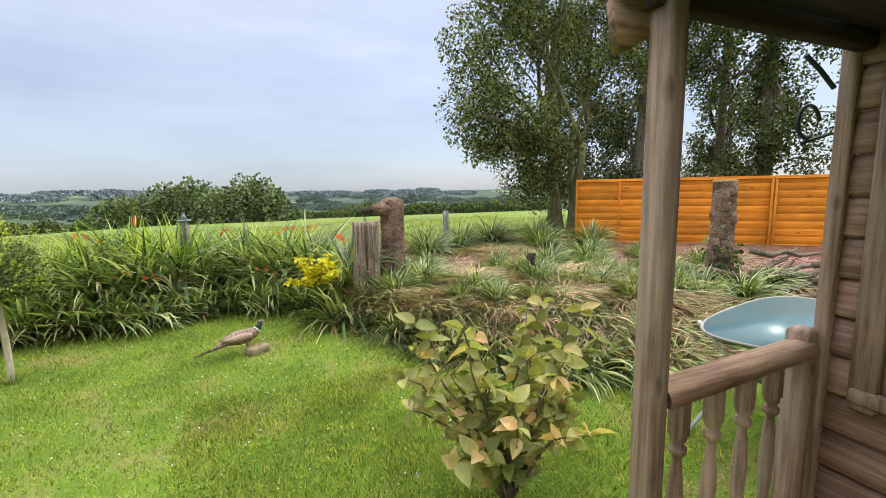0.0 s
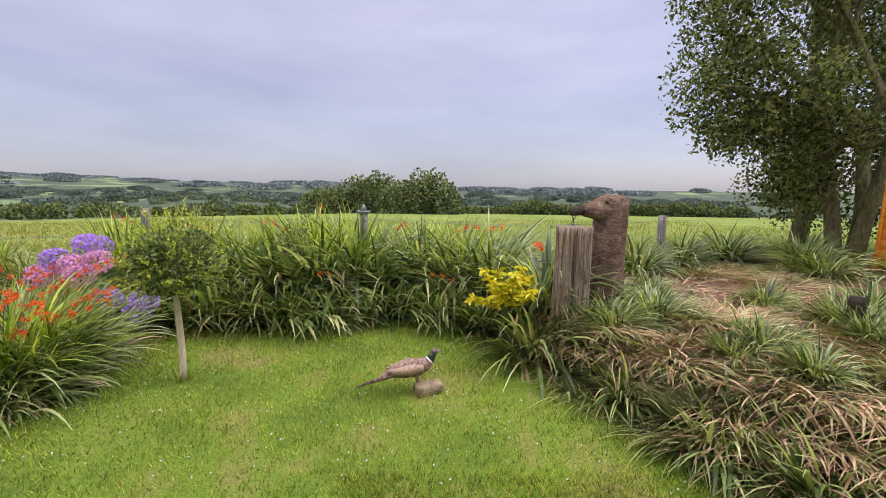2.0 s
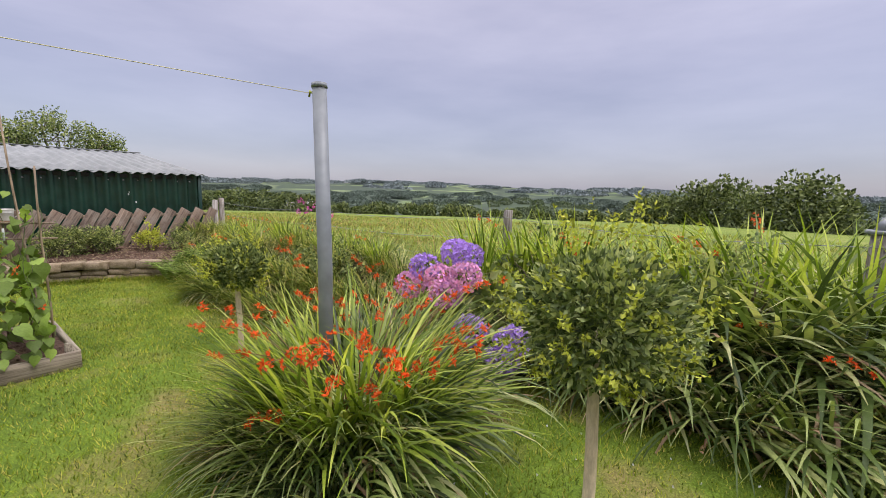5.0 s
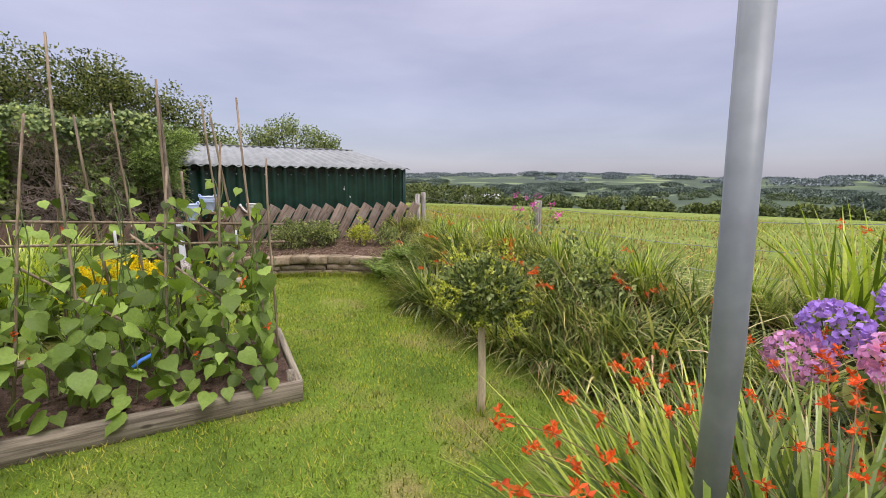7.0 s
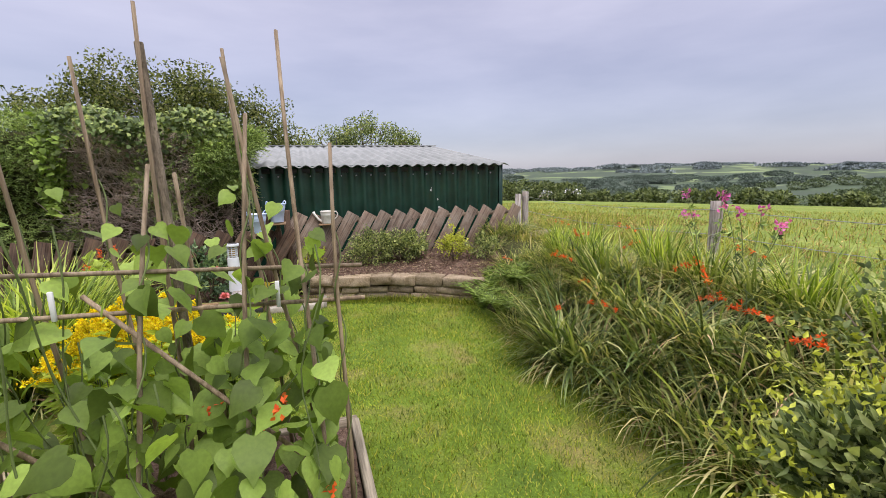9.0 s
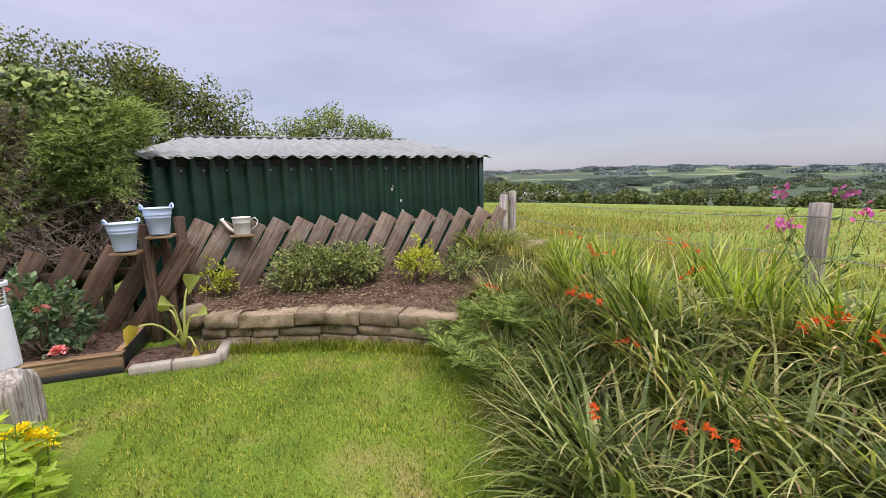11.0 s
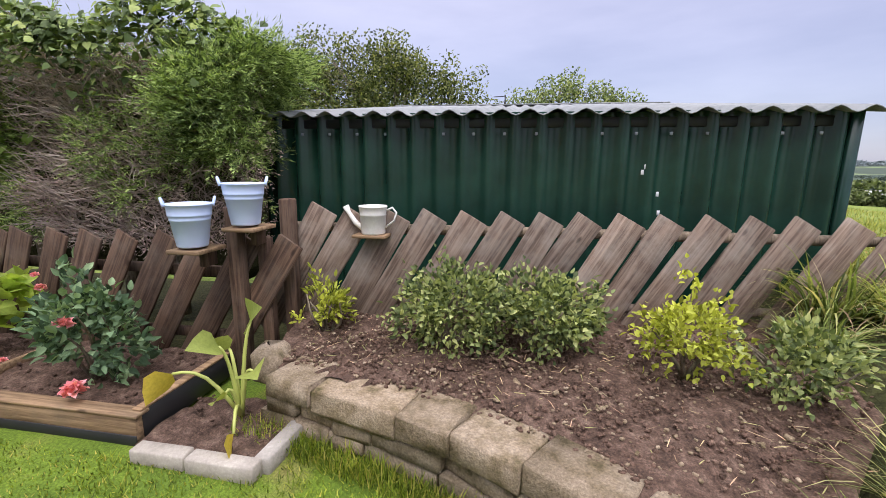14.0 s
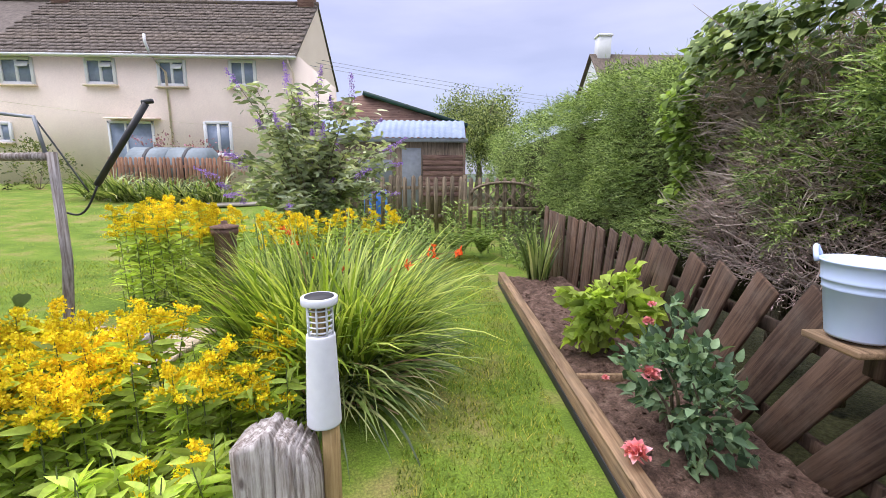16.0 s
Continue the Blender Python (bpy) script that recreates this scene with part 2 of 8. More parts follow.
M_ORANGE = leaf_mat("orange_petals", [(0.55, 0.09, 0.012), (0.58, 0.12, 0.015), (0.6, 0.16, 0.02)], 0.5, 0.35)
M_GOLDENROD = leaf_mat("goldenrod_flowers", [(0.52, 0.5, 0.003), (0.56, 0.58, 0.004), (0.56, 0.62, 0.004)], 0.7, 0.3)
M_HYDRANGEA = leaf_mat("hydrangea_petals", [(0.26, 0.22, 0.52), (0.3, 0.26, 0.56), (0.26, 0.24, 0.56)], 0.6, 0.3)
M_HYDRANGEA_PINK = leaf_mat("hydrangea_pink_petals", [(0.45, 0.3, 0.5), (0.5, 0.36, 0.46), (0.48, 0.32, 0.42)], 0.6, 0.3)
M_BUDD_LEAF = leaf_mat("buddleia_leaves", [(0.28, 0.46, 0.18), (0.27, 0.43, 0.18), (0.31, 0.45, 0.22)], 0.5, 0.35)
M_BUDDLEIA = leaf_mat("buddleia_flowers", [(0.2, 0.17, 0.42), (0.26, 0.22, 0.5), (0.3, 0.26, 0.52)], 0.7, 0.3)
M_PINK = leaf_mat("rose_petals", [(0.54, 0.24, 0.19), (0.57, 0.3, 0.24), (0.58, 0.36, 0.28)], 0.5, 0.3)
M_STEM = plain("green_stems", (0.12, 0.16, 0.05), 0.7, 0, 0.3)
M_FLOWER_STEM = plain("reddish_flower_stems", (0.2, 0.11, 0.045), 0.7, 0, 0.3)
M_BARK = rough_mat("bark", [(0.3, (0.085, 0.07, 0.05)), (0.5, (0.24, 0.2, 0.15)), (0.75, (0.15, 0.16, 0.09))], 9.0, 38.0, 0.95, 1.0, 0.03, 0, (1, 1, 0.3))
M_CEDAR = wood("stained_cabin_timber", (0.22, 0.12, 0.075), (0.5, 0.32, 0.21), 0, 0.6, 1.0, (0.36, 0.27, 0.2), 0.5)
M_CEDAR_UP = wood("stained_post_timber", (0.24, 0.15, 0.1), (0.52, 0.37, 0.27), 2, 0.6, 1.0, (0.42, 0.34, 0.27), 0.5)
# Near-black cabin timber: the shade under the porch roof is in the colour.
M_CABIN_SHADE = wood("roof_boards_painted_shade", (0.02, 0.013, 0.01), (0.06, 0.04, 0.028), 0, 0.8)
M_ORANGE_FENCE = wood("orange_stained_fence", (0.66, 0.22, 0.016), (0.8, 0.31, 0.03), 0, 0.7, 0.8)
M_PALING = wood("weathered_paling", (0.125, 0.09, 0.07), (0.31, 0.24, 0.19), 2, 0.8, 1.0, (0.32, 0.29, 0.25), 0.6)
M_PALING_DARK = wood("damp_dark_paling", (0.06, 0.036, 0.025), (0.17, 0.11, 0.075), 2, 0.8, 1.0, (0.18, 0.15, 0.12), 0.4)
M_SLEEPER = wood("bed_board_timber", (0.2, 0.13, 0.075), (0.42, 0.29, 0.17), 1, 0.75, 1.0, (0.2, 0.17, 0.12), 0.4)
M_DRIFT = wood("silvered_stump_wood", (0.2, 0.175, 0.16), (0.58, 0.565, 0.56), 2, 0.85, 1.3, (0.16, 0.1, 0.07), 0.5)
M_PICKET = wood("picket_timber", (0.14, 0.11, 0.08), (0.36, 0.29, 0.21), 2, 0.8)
M_CANE = wood("bamboo_cane", (0.20, 0.15, 0.10), (0.42, 0.34, 0.24), 2, 0.6)
M_STONE = rough_mat("reconstituted_stone", [(0.28, (0.095, 0.085, 0.04)), (0.4, (0.21, 0.165, 0.105)), (0.55, (0.31, 0.25, 0.18)), (0.75, (0.41, 0.34, 0.26))], 9.0, 90.0, 0.95, 1.0, 0.01, fleck=0.75)
M_CONCRETE = rough_mat("kerb_concrete", [(0.3, (0.26, 0.24, 0.21)), (0.7, (0.43, 0.4, 0.36))], 5.0, 60.0, 0.9, 0.4, 0.004, fleck=0.3)
M_SHED = plain("green_coated_steel", (0.01, 0.038, 0.026), 0.26, 0.0, 0.3, 3.0)
M_ROOF_SHEET = rough_mat("grey_roof_sheet", [(0.3, (0.17, 0.185, 0.19)), (0.7, (0.27, 0.285, 0.29))], 2.0, 20.0, 0.55, 0.2, 0.004, 0.1, fleck=0.2)
M_BLUE_SHEET = rough_mat("pale_blue_roof_sheet", [(0.3, (0.2, 0.26, 0.37)), (0.7, (0.3, 0.37, 0.49))], 2.0, 20.0, 0.5, 0.2, 0.004, fleck=0.2)
M_LAMP = plain("dull_white_plastic", (0.62, 0.64, 0.68), 0.6, 0, 0.04, 30.0)
M_STAKE = wood("pale_yellow_stake", (0.36, 0.25, 0.11), (0.6, 0.45, 0.23), 2, 0.8)
M_STUMP = wood("weathered_log_wood", (0.13, 0.085, 0.06), (0.5, 0.42, 0.34), 2, 0.85, 1.2, (0.1, 0.06, 0.04), 0.5)
M_FADED = leaf_mat("faded_pink_heads", [(0.36, 0.2, 0.2), (0.42, 0.28, 0.26), (0.16, 0.2, 0.08), (0.3, 0.2, 0.2)], 0.7, 0.2)
M_BUFF = rough_mat("buff_paving", [(0.3, (0.32, 0.25, 0.17)), (0.7, (0.48, 0.4, 0.3))], 5.0, 60.0, 0.9, 0.4, 0.004)
M_FERN = leaf_mat("fern_pinnae", [(0.1, 0.21, 0.03), (0.13, 0.26, 0.04), (0.16, 0.29, 0.05)], 0.55, 0.3)
M_ROD_LEAF = leaf_mat("goldenrod_leaves", [(0.36, 0.62, 0.08), (0.28, 0.5, 0.06), (0.28, 0.48, 0.07)], 0.55, 0.5)
M_CURRANT = leaf_mat("currant_leaves", [(0.09, 0.17, 0.045), (0.13, 0.235, 0.06), (0.19, 0.31, 0.08), (0.24, 0.35, 0.1)], 0.55, 0.3)
M_REDBARK = rough_mat("red_brown_bark", [(0.3, (0.1, 0.06, 0.045)), (0.5, (0.26, 0.17, 0.13)), (0.72, (0.4, 0.29, 0.23))], 7.0, 34.0, 0.95, 1.0, 0.03, 0, (1, 1, 1.6))
M_WHITE = plain("white_paint", (0.68, 0.69, 0.7), 0.45, 0, 0.05)
M_BUCKET = plain("pale_blue_enamel", (0.55, 0.66, 0.93), 0.4, 0, 0.04)
M_RUST = rough_mat("rust_speckled_enamel", [(0.35, (0.8, 0.8, 0.8)), (0.66, (0.78, 0.77, 0.74)), (0.8, (0.42, 0.28, 0.18))], 22.0, 80.0, 0.5, 0.2, 0.002, fleck=0.15)
M_RENDER = rough_mat("cream_render", [(0.3, (0.74, 0.63, 0.54)), (0.7, (0.8, 0.7, 0.6))], 0.8, 30.0, 0.9, 0.3, 0.006, fleck=0.2)
M_TILE = rough_mat("brown_roof_tile", [(0.3, (0.09, 0.075, 0.065)), (0.7, (0.17, 0.145, 0.125))], 6.0, 50.0, 0.9, 0.5, 0.01)
M_GREY_POLE = plain("grey_painted_steel", (0.22, 0.24, 0.26), 0.5, 0.2, 0.15)
M_DARK = plain("black_plastic", (0.02, 0.02, 0.022), 0.5)
M_IRON = plain("wrought_iron", (0.03, 0.045, 0.04), 0.6, 0.3)
M_TERRACOTTA = rough_mat("dull_terracotta", [(0.3, (0.11, 0.07, 0.055)), (0.7, (0.2, 0.13, 0.1))], 6.0, 50.0, 0.85, 0.4, 0.004)


# Pane base colour is raised to grey-blue to imitate reflected sky.
M_PANE = plain("window_glass_sky_tint", (0.24, 0.29, 0.38), 0.04, 0, 0.1)
M_TABLE_GLASS = plain("frosted_teal_glass", (0.085, 0.16, 0.18), 0.3, 0, 0.05)

# ---- geometry kit ----
class Geo:
    """Collects vertices, quads and triangles for one mesh."""

    def __init__(self):
        self.v, self.q, self.t, self.n = [], [], [], 0

    def add(self, verts, quads=None, tris=None):
        verts = np.asarray(verts, float).reshape(-1, 3)
        if quads is not None and len(quads):
            self.q.append(np.asarray(quads, np.int64).reshape(-1, 4) + self.n)
        if tris is not None and len(tris):
            self.t.append(np.asarray(tris, np.int64).reshape(-1, 3) + self.n)
        self.v.append(verts)
        self.n += len(verts)
        return self

    def mesh(self, name, smooth=False):
        me = bpy.data.meshes.new(name)
        V = np.concatenate(self.v)
        Q = np.concatenate(self.q) if self.q else np.zeros((0, 4), np.int64)
        T = np.concatenate(self.t) if self.t else np.zeros((0, 3), np.int64)
        me.vertices.add(len(V))
        me.vertices.foreach_set("co", V.ravel())
        loops = np.concatenate([Q.ravel(), T.ravel()])
        me.loops.add(len(loops))
        me.loops.foreach_set("vertex_index", loops)
        counts = np.concatenate([np.full(len(Q), 4), np.full(len(T), 3)])
        starts = np.concatenate([[0], np.cumsum(counts)[:-1]])
        me.polygons.add(len(counts))
        me.polygons.foreach_set("loop_start", starts)
        if smooth:
            me.polygons.foreach_set("use_smooth", np.ones(len(counts), bool))
        me.update(calc_edges=True)
        me.validate()
        return me

    def box(self, centre, size, m=None, bevel=0.0):
        """A block with chamfered edges; m turns it about its centre."""
        h = np.array(size, float) / 2
        b = min(bevel, h.min() * 0.45)
        sg = np.array([[x, y, z] for x in (-1, 1) for y in (-1, 1) for z in (-1, 1)], float)
        if b <= 0:
            V = sg * h
            F = [(0, 1, 3, 2), (4, 6, 7, 5), (0, 4, 5, 1), (2, 3, 7, 6), (0, 2, 6, 4), (1, 5, 7, 3)]
            T = []
        else:
            V, at = [], {}
            for i, s in enumerate(sg):
                for ax in range(3):
                    d = h - b
                    d[ax] = h[ax]
                    at[i, ax] = len(V)
                    V.append(s * d)
            V = np.array(V)
            ix = lambda x, y, z: x * 4 + y * 2 + z
            F, T = [], []
            for ax, cyc in ((0, ((0, 0), (0, 1), (1, 1), (1, 0))), (1, ((0, 0), (1, 0), (1, 1), (0, 1))), (2, ((0, 0), (0, 1), (1, 1), (1, 0)))):
                for s in (0, 1):
                    ids = []
                    for p, q in cyc:
                        k = [p, q]
                        k.insert(ax, s)
                        ids.append(at[ix(*k), ax])
                    F.append(ids if s == 0 else ids[::-1])
            for ax in range(3):
                o1, o2 = [a for a in range(3) if a != ax]
                for s1 in (0, 1):
                    for s2 in (0, 1):
                        k0, k1 = [0, 0, 0], [0, 0, 0]
                        k1[ax] = 1
                        for k in (k0, k1):
                            k[o1], k[o2] = s1, s2
                        F.append((at[ix(*k0), o1], at[ix(*k1), o1], at[ix(*k1), o2], at[ix(*k0), o2]))
            for i in range(8):
                T.append((at[i, 0], at[i, 1], at[i, 2]))
        def outward(f):
            n = np.cross(V[f[1]] - V[f[0]], V[f[2]] - V[f[0]])
            return f if n @ V[list(f)].mean(0) > 0 else f[::-1]
        F, T = [outward(tuple(f)) for f in F], [outward(tuple(f)) for f in T]
        if m is not None:
            R = np.array(m.to_3x3())
            V = V @ R.T
        return self.add(V + np.array(centre, float), F, T)

    def tube(self, pts, radii, sides=8, cap=True):
        pts = np.asarray(pts, float)
        n = len(pts)
        radii = np.broadcast_to(np.asarray(radii, float), (n,))
        d = np.gradient(pts, axis=0)
        d /= np.linalg.norm(d, axis=1)[:, None] + 1e-9
        ref = np.array([0.31, 0.17, 0.93]) if abs(d[0, 2]) < 0.9 else np.array([0.93, 0.31, 0.1])
        u = np.cross(d, ref)
        u /= np.linalg.norm(u, axis=1)[:, None] + 1e-9
        w = np.cross(d, u)
        a = np.linspace(0, 2 * np.pi, sides, endpoint=False)
        V = pts[:, None] + radii[:, None, None] * (np.cos(a)[None, :, None] * u[:, None] + np.sin(a)[None, :, None] * w[:, None])
        i, j = np.meshgrid(np.arange(n - 1), np.arange(sides), indexing='ij')
        k = (j + 1) % sides
        Q = np.stack([i * sides + j, i * sides + k, (i + 1) * sides + k, (i + 1) * sides + j], -1)
        V = V.reshape(-1, 3)
        T = []
        if cap:
            V = np.concatenate([V, pts[:1], pts[-1:]])
            c0, c1 = n * sides, n * sides + 1
            for s in range(sides):
                T.append((c0, (s + 1) % sides, s))
                T.append((c1, (n - 1) * sides + s, (n - 1) * sides + (s + 1) % sides))
        return self.add(V, Q, T)

    def lathe(self, profile, sides=16, centre=(0, 0, 0)):
        """profile: (radius, height) from foot to top, turned about the upright axis."""
        pr = np.array(profile, float)
        n = len(pr)
        a = np.linspace(0, 2 * np.pi, sides, endpoint=False)
        V = np.stack([pr[:, None, 0] * np.cos(a), pr[:, None, 0] * np.sin(a), np.repeat(pr[:, 1:2], sides, 1)], -1)
        i, j = np.meshgrid(np.arange(n - 1), np.arange(sides), indexing='ij')
        k = (j + 1) % sides
        Q = np.stack([i * sides + j, i * sides + k, (i + 1) * sides + k, (i + 1) * sides + j], -1)
        return self.add(V.reshape(-1, 3) + np.array(centre), Q)

    def blades(self, base, azim, length, width, elev, droop, K=6, power=1.4):
        """Arching strap leaves that taper to a point."""
        n = len(base)
        s = np.linspace(0, 1, K + 1)
        th = elev[:, None] - droop[:, None] * s[None, :] ** power
        step = (length / K)[:, None]
        hx = np.concatenate([np.zeros((n, 1)), np.cumsum(step * np.cos(th[:, :-1]), 1)], 1)
        hz = np.concatenate([np.zeros((n, 1)), np.cumsum(step * np.sin(th[:, :-1]), 1)], 1)
        dx, dy = np.cos(azim)[:, None], np.sin(azim)[:, None]
        P = np.stack([base[:, 0:1] + hx * dx, base[:, 1:2] + hx * dy, base[:, 2:3] + hz], -1)
        w = width[:, None] * np.clip(np.minimum(0.55 + 1.6 * s, 1.25 * (1 - s ** 2.2)), 0.03, 1)[None] * 0.5
        side = np.stack([-dy, dx, np.full_like(dx, 0.35)], -1)
        V = np.stack([P - side * w[..., None], P + side * w[..., None]], 2).reshape(-1, 3)
        b = (np.arange(n) * (K + 1) * 2)[:, None] + (np.arange(K) * 2)[None]
        return self.add(V, np.stack([b, b + 1, b + 3, b + 2], -1))

    def leaves(self, pos, dirs, length, width, fine=False, fold=0.25, rng=np.random):
        """Leaves folded along the midrib; fine ones have a rounded outline and a drooping tip."""
        n = len(pos)
        d = dirs / (np.linalg.norm(dirs, axis=1)[:, None] + 1e-9)
        r = rng.normal(size=(n, 3))
        s = np.cross(d, r)
        s /= np.linalg.norm(s, axis=1)[:, None] + 1e-9
        up = np.cross(s, d)
        length, width = np.broadcast_to(length, (n,))[:, None], np.broadcast_to(width, (n,))[:, None]
        if not fine:
            mid = pos + d * length * 0.45 + up * width * fold
            V = np.stack([pos, mid + s * width * 0.5, pos + d * length, mid - s * width * 0.5], 1)
            b = (np.arange(n) * 4)[:, None]
            return self.add(V.reshape(-1, 3), None, np.concatenate([b + [0, 1, 2], b + [0, 2, 3]]))
        up = np.where(up[:, 2:3] < 0, -up, up)
        at = lambda a, k, c, z: pos + d * length * a + s * width * k * 0.5 + up * width * (fold * abs(k) + z) * c
        V = np.stack([pos, at(0.18, 0.85, 1, 0), at(0.48, 1.0, 1, 0), at(0.78, 0.55, 1, -0.1), at(1.0, 0, 1, -0.25), at(0.78, -0.55, 1, -0.1), at(0.48, -1.0, 1, 0), at(0.18, -0.85, 1, 0),
                      at(0.3, 0, 1, 0.0), at(0.7, 0, 1, -0.06)], 1)
        b = (np.arange(n) * 10)[:, None]
        Q = np.concatenate([b + [8, 2, 3, 9], b + [8, 9, 5, 6], b + [0, 1, 2, 8], b + [0, 8, 6, 7]])
        T = np.concatenate([b + [9, 3, 4], b + [9, 4, 5]])
        return self.add(V.reshape(-1, 3), Q, T)


def heart_leaves(pos, dirs, size):
    """Heart-shaped blades with two lobes at the stalk, a raised rim and a drooping point, facing up and outwards."""
    n = len(pos)
    d = dirs / (np.linalg.norm(dirs, axis=1)[:, None] + 1e-9)
    s = np.cross(d, np.array([0.25, 0.1, 1.0]) + R.normal(0, 0.38, (n, 3)))
    s /= np.linalg.norm(s, axis=1)[:, None] + 1e-9
    up = np.cross(s, d)
    z = np.asarray(size)[:, None]
    cup = R.uniform(-0.1, 0.2, n)[:, None]
    at = lambda a, k, h: pos + (d * a + s * k * 0.46 + up * (h + cup * abs(k))) * z
    rim = [(-0.09, 0.45, 0.0), (0.08, 0.92, -0.02), (0.3, 1.0, -0.03), (0.58, 0.72, -0.06), (0.84, 0.24, -0.13)]
    V = [at(0.0, 0, 0.0), at(0.34, 0, 0.02), at(0.68, 0, -0.05), at(1.04, 0, -0.2)] + [at(a, k, h) for a, k, h in rim] + [at(a, -k, h) for a, k, h in rim]
    V = np.stack(V, 1).reshape(-1, 3)
    b = (np.arange(n) * 14)[:, None]
    Q, T = [], []
    for o, flip in ((4, 1), (9, -1)):
        for q in ((0, o, o + 1, o + 2), (0, o + 2, o + 3, 1), (1, o + 3, o + 4, 2)):
            Q.append(b + list(q[::flip]))
        T.append(b + list((2, o + 4, 3)[::flip]))
    return Geo().add(V, np.concatenate(Q), np.concatenate(T))


def part(name, geo, mat, parent=None, label="", smooth=False, at=None):
    ob = new(name, geo.mesh(name, smooth))
    ob.data.materials.append(mat)
    if mat not in LEAVES and len(ob.data.polygons) < 6000:
        bm = bmesh.new()
        bm.from_mesh(ob.data)
        if "roof" in name:
            bmesh.ops.remove_doubles(bm, verts=bm.verts, dist=1e-5)
        bmesh.ops.recalc_face_normals(bm, faces=bm.faces)
        bm.to_mesh(ob.data)
        bm.free()
    if parent:
        ob.parent = parent
    if at is not None:
        ob.matrix_basis = at
    if label:
        ob["label"] = label
    return ob


def share(name, ob, parent, at):
    """One more object on the same mesh."""
    o = new(name, ob.data)
    o.parent = parent
    o.matrix_basis = at
    return o


def thing(name, at, label, category, group="", kind=""):
    ob = new(name)
    ob.empty_display_size = 0.1
    ob.matrix_basis = at if isinstance(at, Matrix) else Matrix.Translation(at)
    return tagged(ob, label, category, group, kind)


def turned(x, y, z, rz=0.0, s=1.0):
    return pose(x, y, z, 0, 0, rz) @ Matrix.Scale(s, 4)


R = np.random.RandomState(7)


def smooth01(a, lo, hi):
    t = np.clip((a - lo) / (hi - lo), 0, 1)
    return t * t * (3 - 2 * t)


def lawn_edge(x):
    """y of the planted bank's foot along the lawn's far side."""
    return np.interp(x, [-12, -9.6, -9.0, -5.2, -4.4, -2.8, -1.4, -0.5, 0.4, 0.85, 1.2, 1.6, 1.9, 2.4, 3.6, 12], [5.6, 5.5, 5.2, 5.25, 5.6, 5.8, 5.65, 5.95, 5.45, 4.65, 3.9, 3.3, 2.85, 2.4, 1.7, 1.2])


def height(x, y):
    """Height of the ground."""
    x, y = np.asarray(x, float), np.asarray(y, float)
    g = 0.024 * np.clip(x, -14, 0)
    g = g + 0.62 * smooth01(-y, -1.0, 12.0) * smooth01(x, -10.2, -6.5)
    over = y - lawn_edge(x)
    bank = smooth01(over, 0.05, 1.3)
    field = np.where(x < 1.5, 0.34, 0.34 + 0.12 * smooth01(x, 1.5, 4.0))
    z = g * (1 - bank) + bank * np.maximum(field, g + 0.2)
    fall = np.clip(y - 7.5, 0, None) * 0.04 + np.clip(-x - 9, 0, None) * 0.035 * smooth01(y, 5.5, 9)
    fall = fall + smooth01(y, 40, 220) * 12.0
    r = np.hypot(x + 5, y - 3)
    hills = smooth01(r, 450, 2400) * (24 + 9 * np.cos((x + 1500) * 0.0012) + 6 * np.sin(x * 0.0057 + y * 0.002) + 4 * np.sin(y * 0.004 + 2))
    roll = smooth01(r, 90, 400) * (4 * np.sin(x * 0.011 + 0.4) * np.cos(y * 0.009) + 3 * np.sin(x * 0.023 + y * 0.017))
    back = smooth01(y, -40, 10)
    return z - np.minimum(fall, 16) + hills * back + roll * back

# ---- ground ----
def far_land():
    """Patchwork of fields with dark hedgerows and woods."""
    m, nt, b = material("far_fields", 0.95)
    v = coords(nt, (1, 1, 0), False)
    vo = node(nt, "ShaderNodeTexVoronoi", Scale=0.0085)
    vo.distance = 'CHEBYCHEV'
    ve = node(nt, "ShaderNodeTexVoronoi", Scale=0.0085)
    ve.feature = 'DISTANCE_TO_EDGE'
    nz = node(nt, "ShaderNodeTexNoise", Scale=0.012, Detail=3.0)
    nt.links.new(v, nz.inputs["Vector"])
    vv = nt.nodes.new("ShaderNodeVectorMath")
    vv.operation = 'MULTIPLY_ADD'
    vv.inputs[1].default_value = (60, 60, 0)
    nt.links.new(nz.outputs["Color"], vv.inputs[0])
    nt.links.new(v, vv.inputs[2])
    for k in (vo, ve):
        nt.links.new(vv.outputs[0], k.inputs["Vector"])
    sp = nt.nodes.new("ShaderNodeSeparateColor")
    nt.links.new(vo.outputs["Color"], sp.inputs[0])
    c = ramp(nt, sp.outputs[0], [(0.0, (0.03, 0.055, 0.02)), (0.35, (0.055, 0.09, 0.03)), (0.55, (0.085, 0.13, 0.045)), (0.62, (0.19, 0.26, 0.085)), (0.85, (0.24, 0.3, 0.12)), (0.92, (0.05, 0.08, 0.03))])
    h = ramp(nt, ve.outputs["Distance"], [(0.03, (1, 1, 1)), (0.09, (0, 0, 0))])
    c = mixed(nt, c, (0.03, 0.05, 0.025), h)
    wd = noise_tex(nt, v, 0.0045, 5.0, 0.6)
    c = mixed(nt, c, (0.032, 0.052, 0.028), ramp(nt, wd, [(0.5, (0, 0, 0)), (0.53, (1, 1, 1))]))
    c = mixed(nt, c, (0.05, 0.075, 0.05), 0.35)
    nt.links.new(c, b.inputs["Base Color"])
    return m


M_FAR = far_land()
M_FIELD = rough_mat("pasture", [(0.3, (0.12, 0.17, 0.035)), (0.5, (0.17, 0.23, 0.045)), (0.7, (0.24, 0.26, 0.08))], 0.35, 14.0, 0.95, 0.8, 0.05)


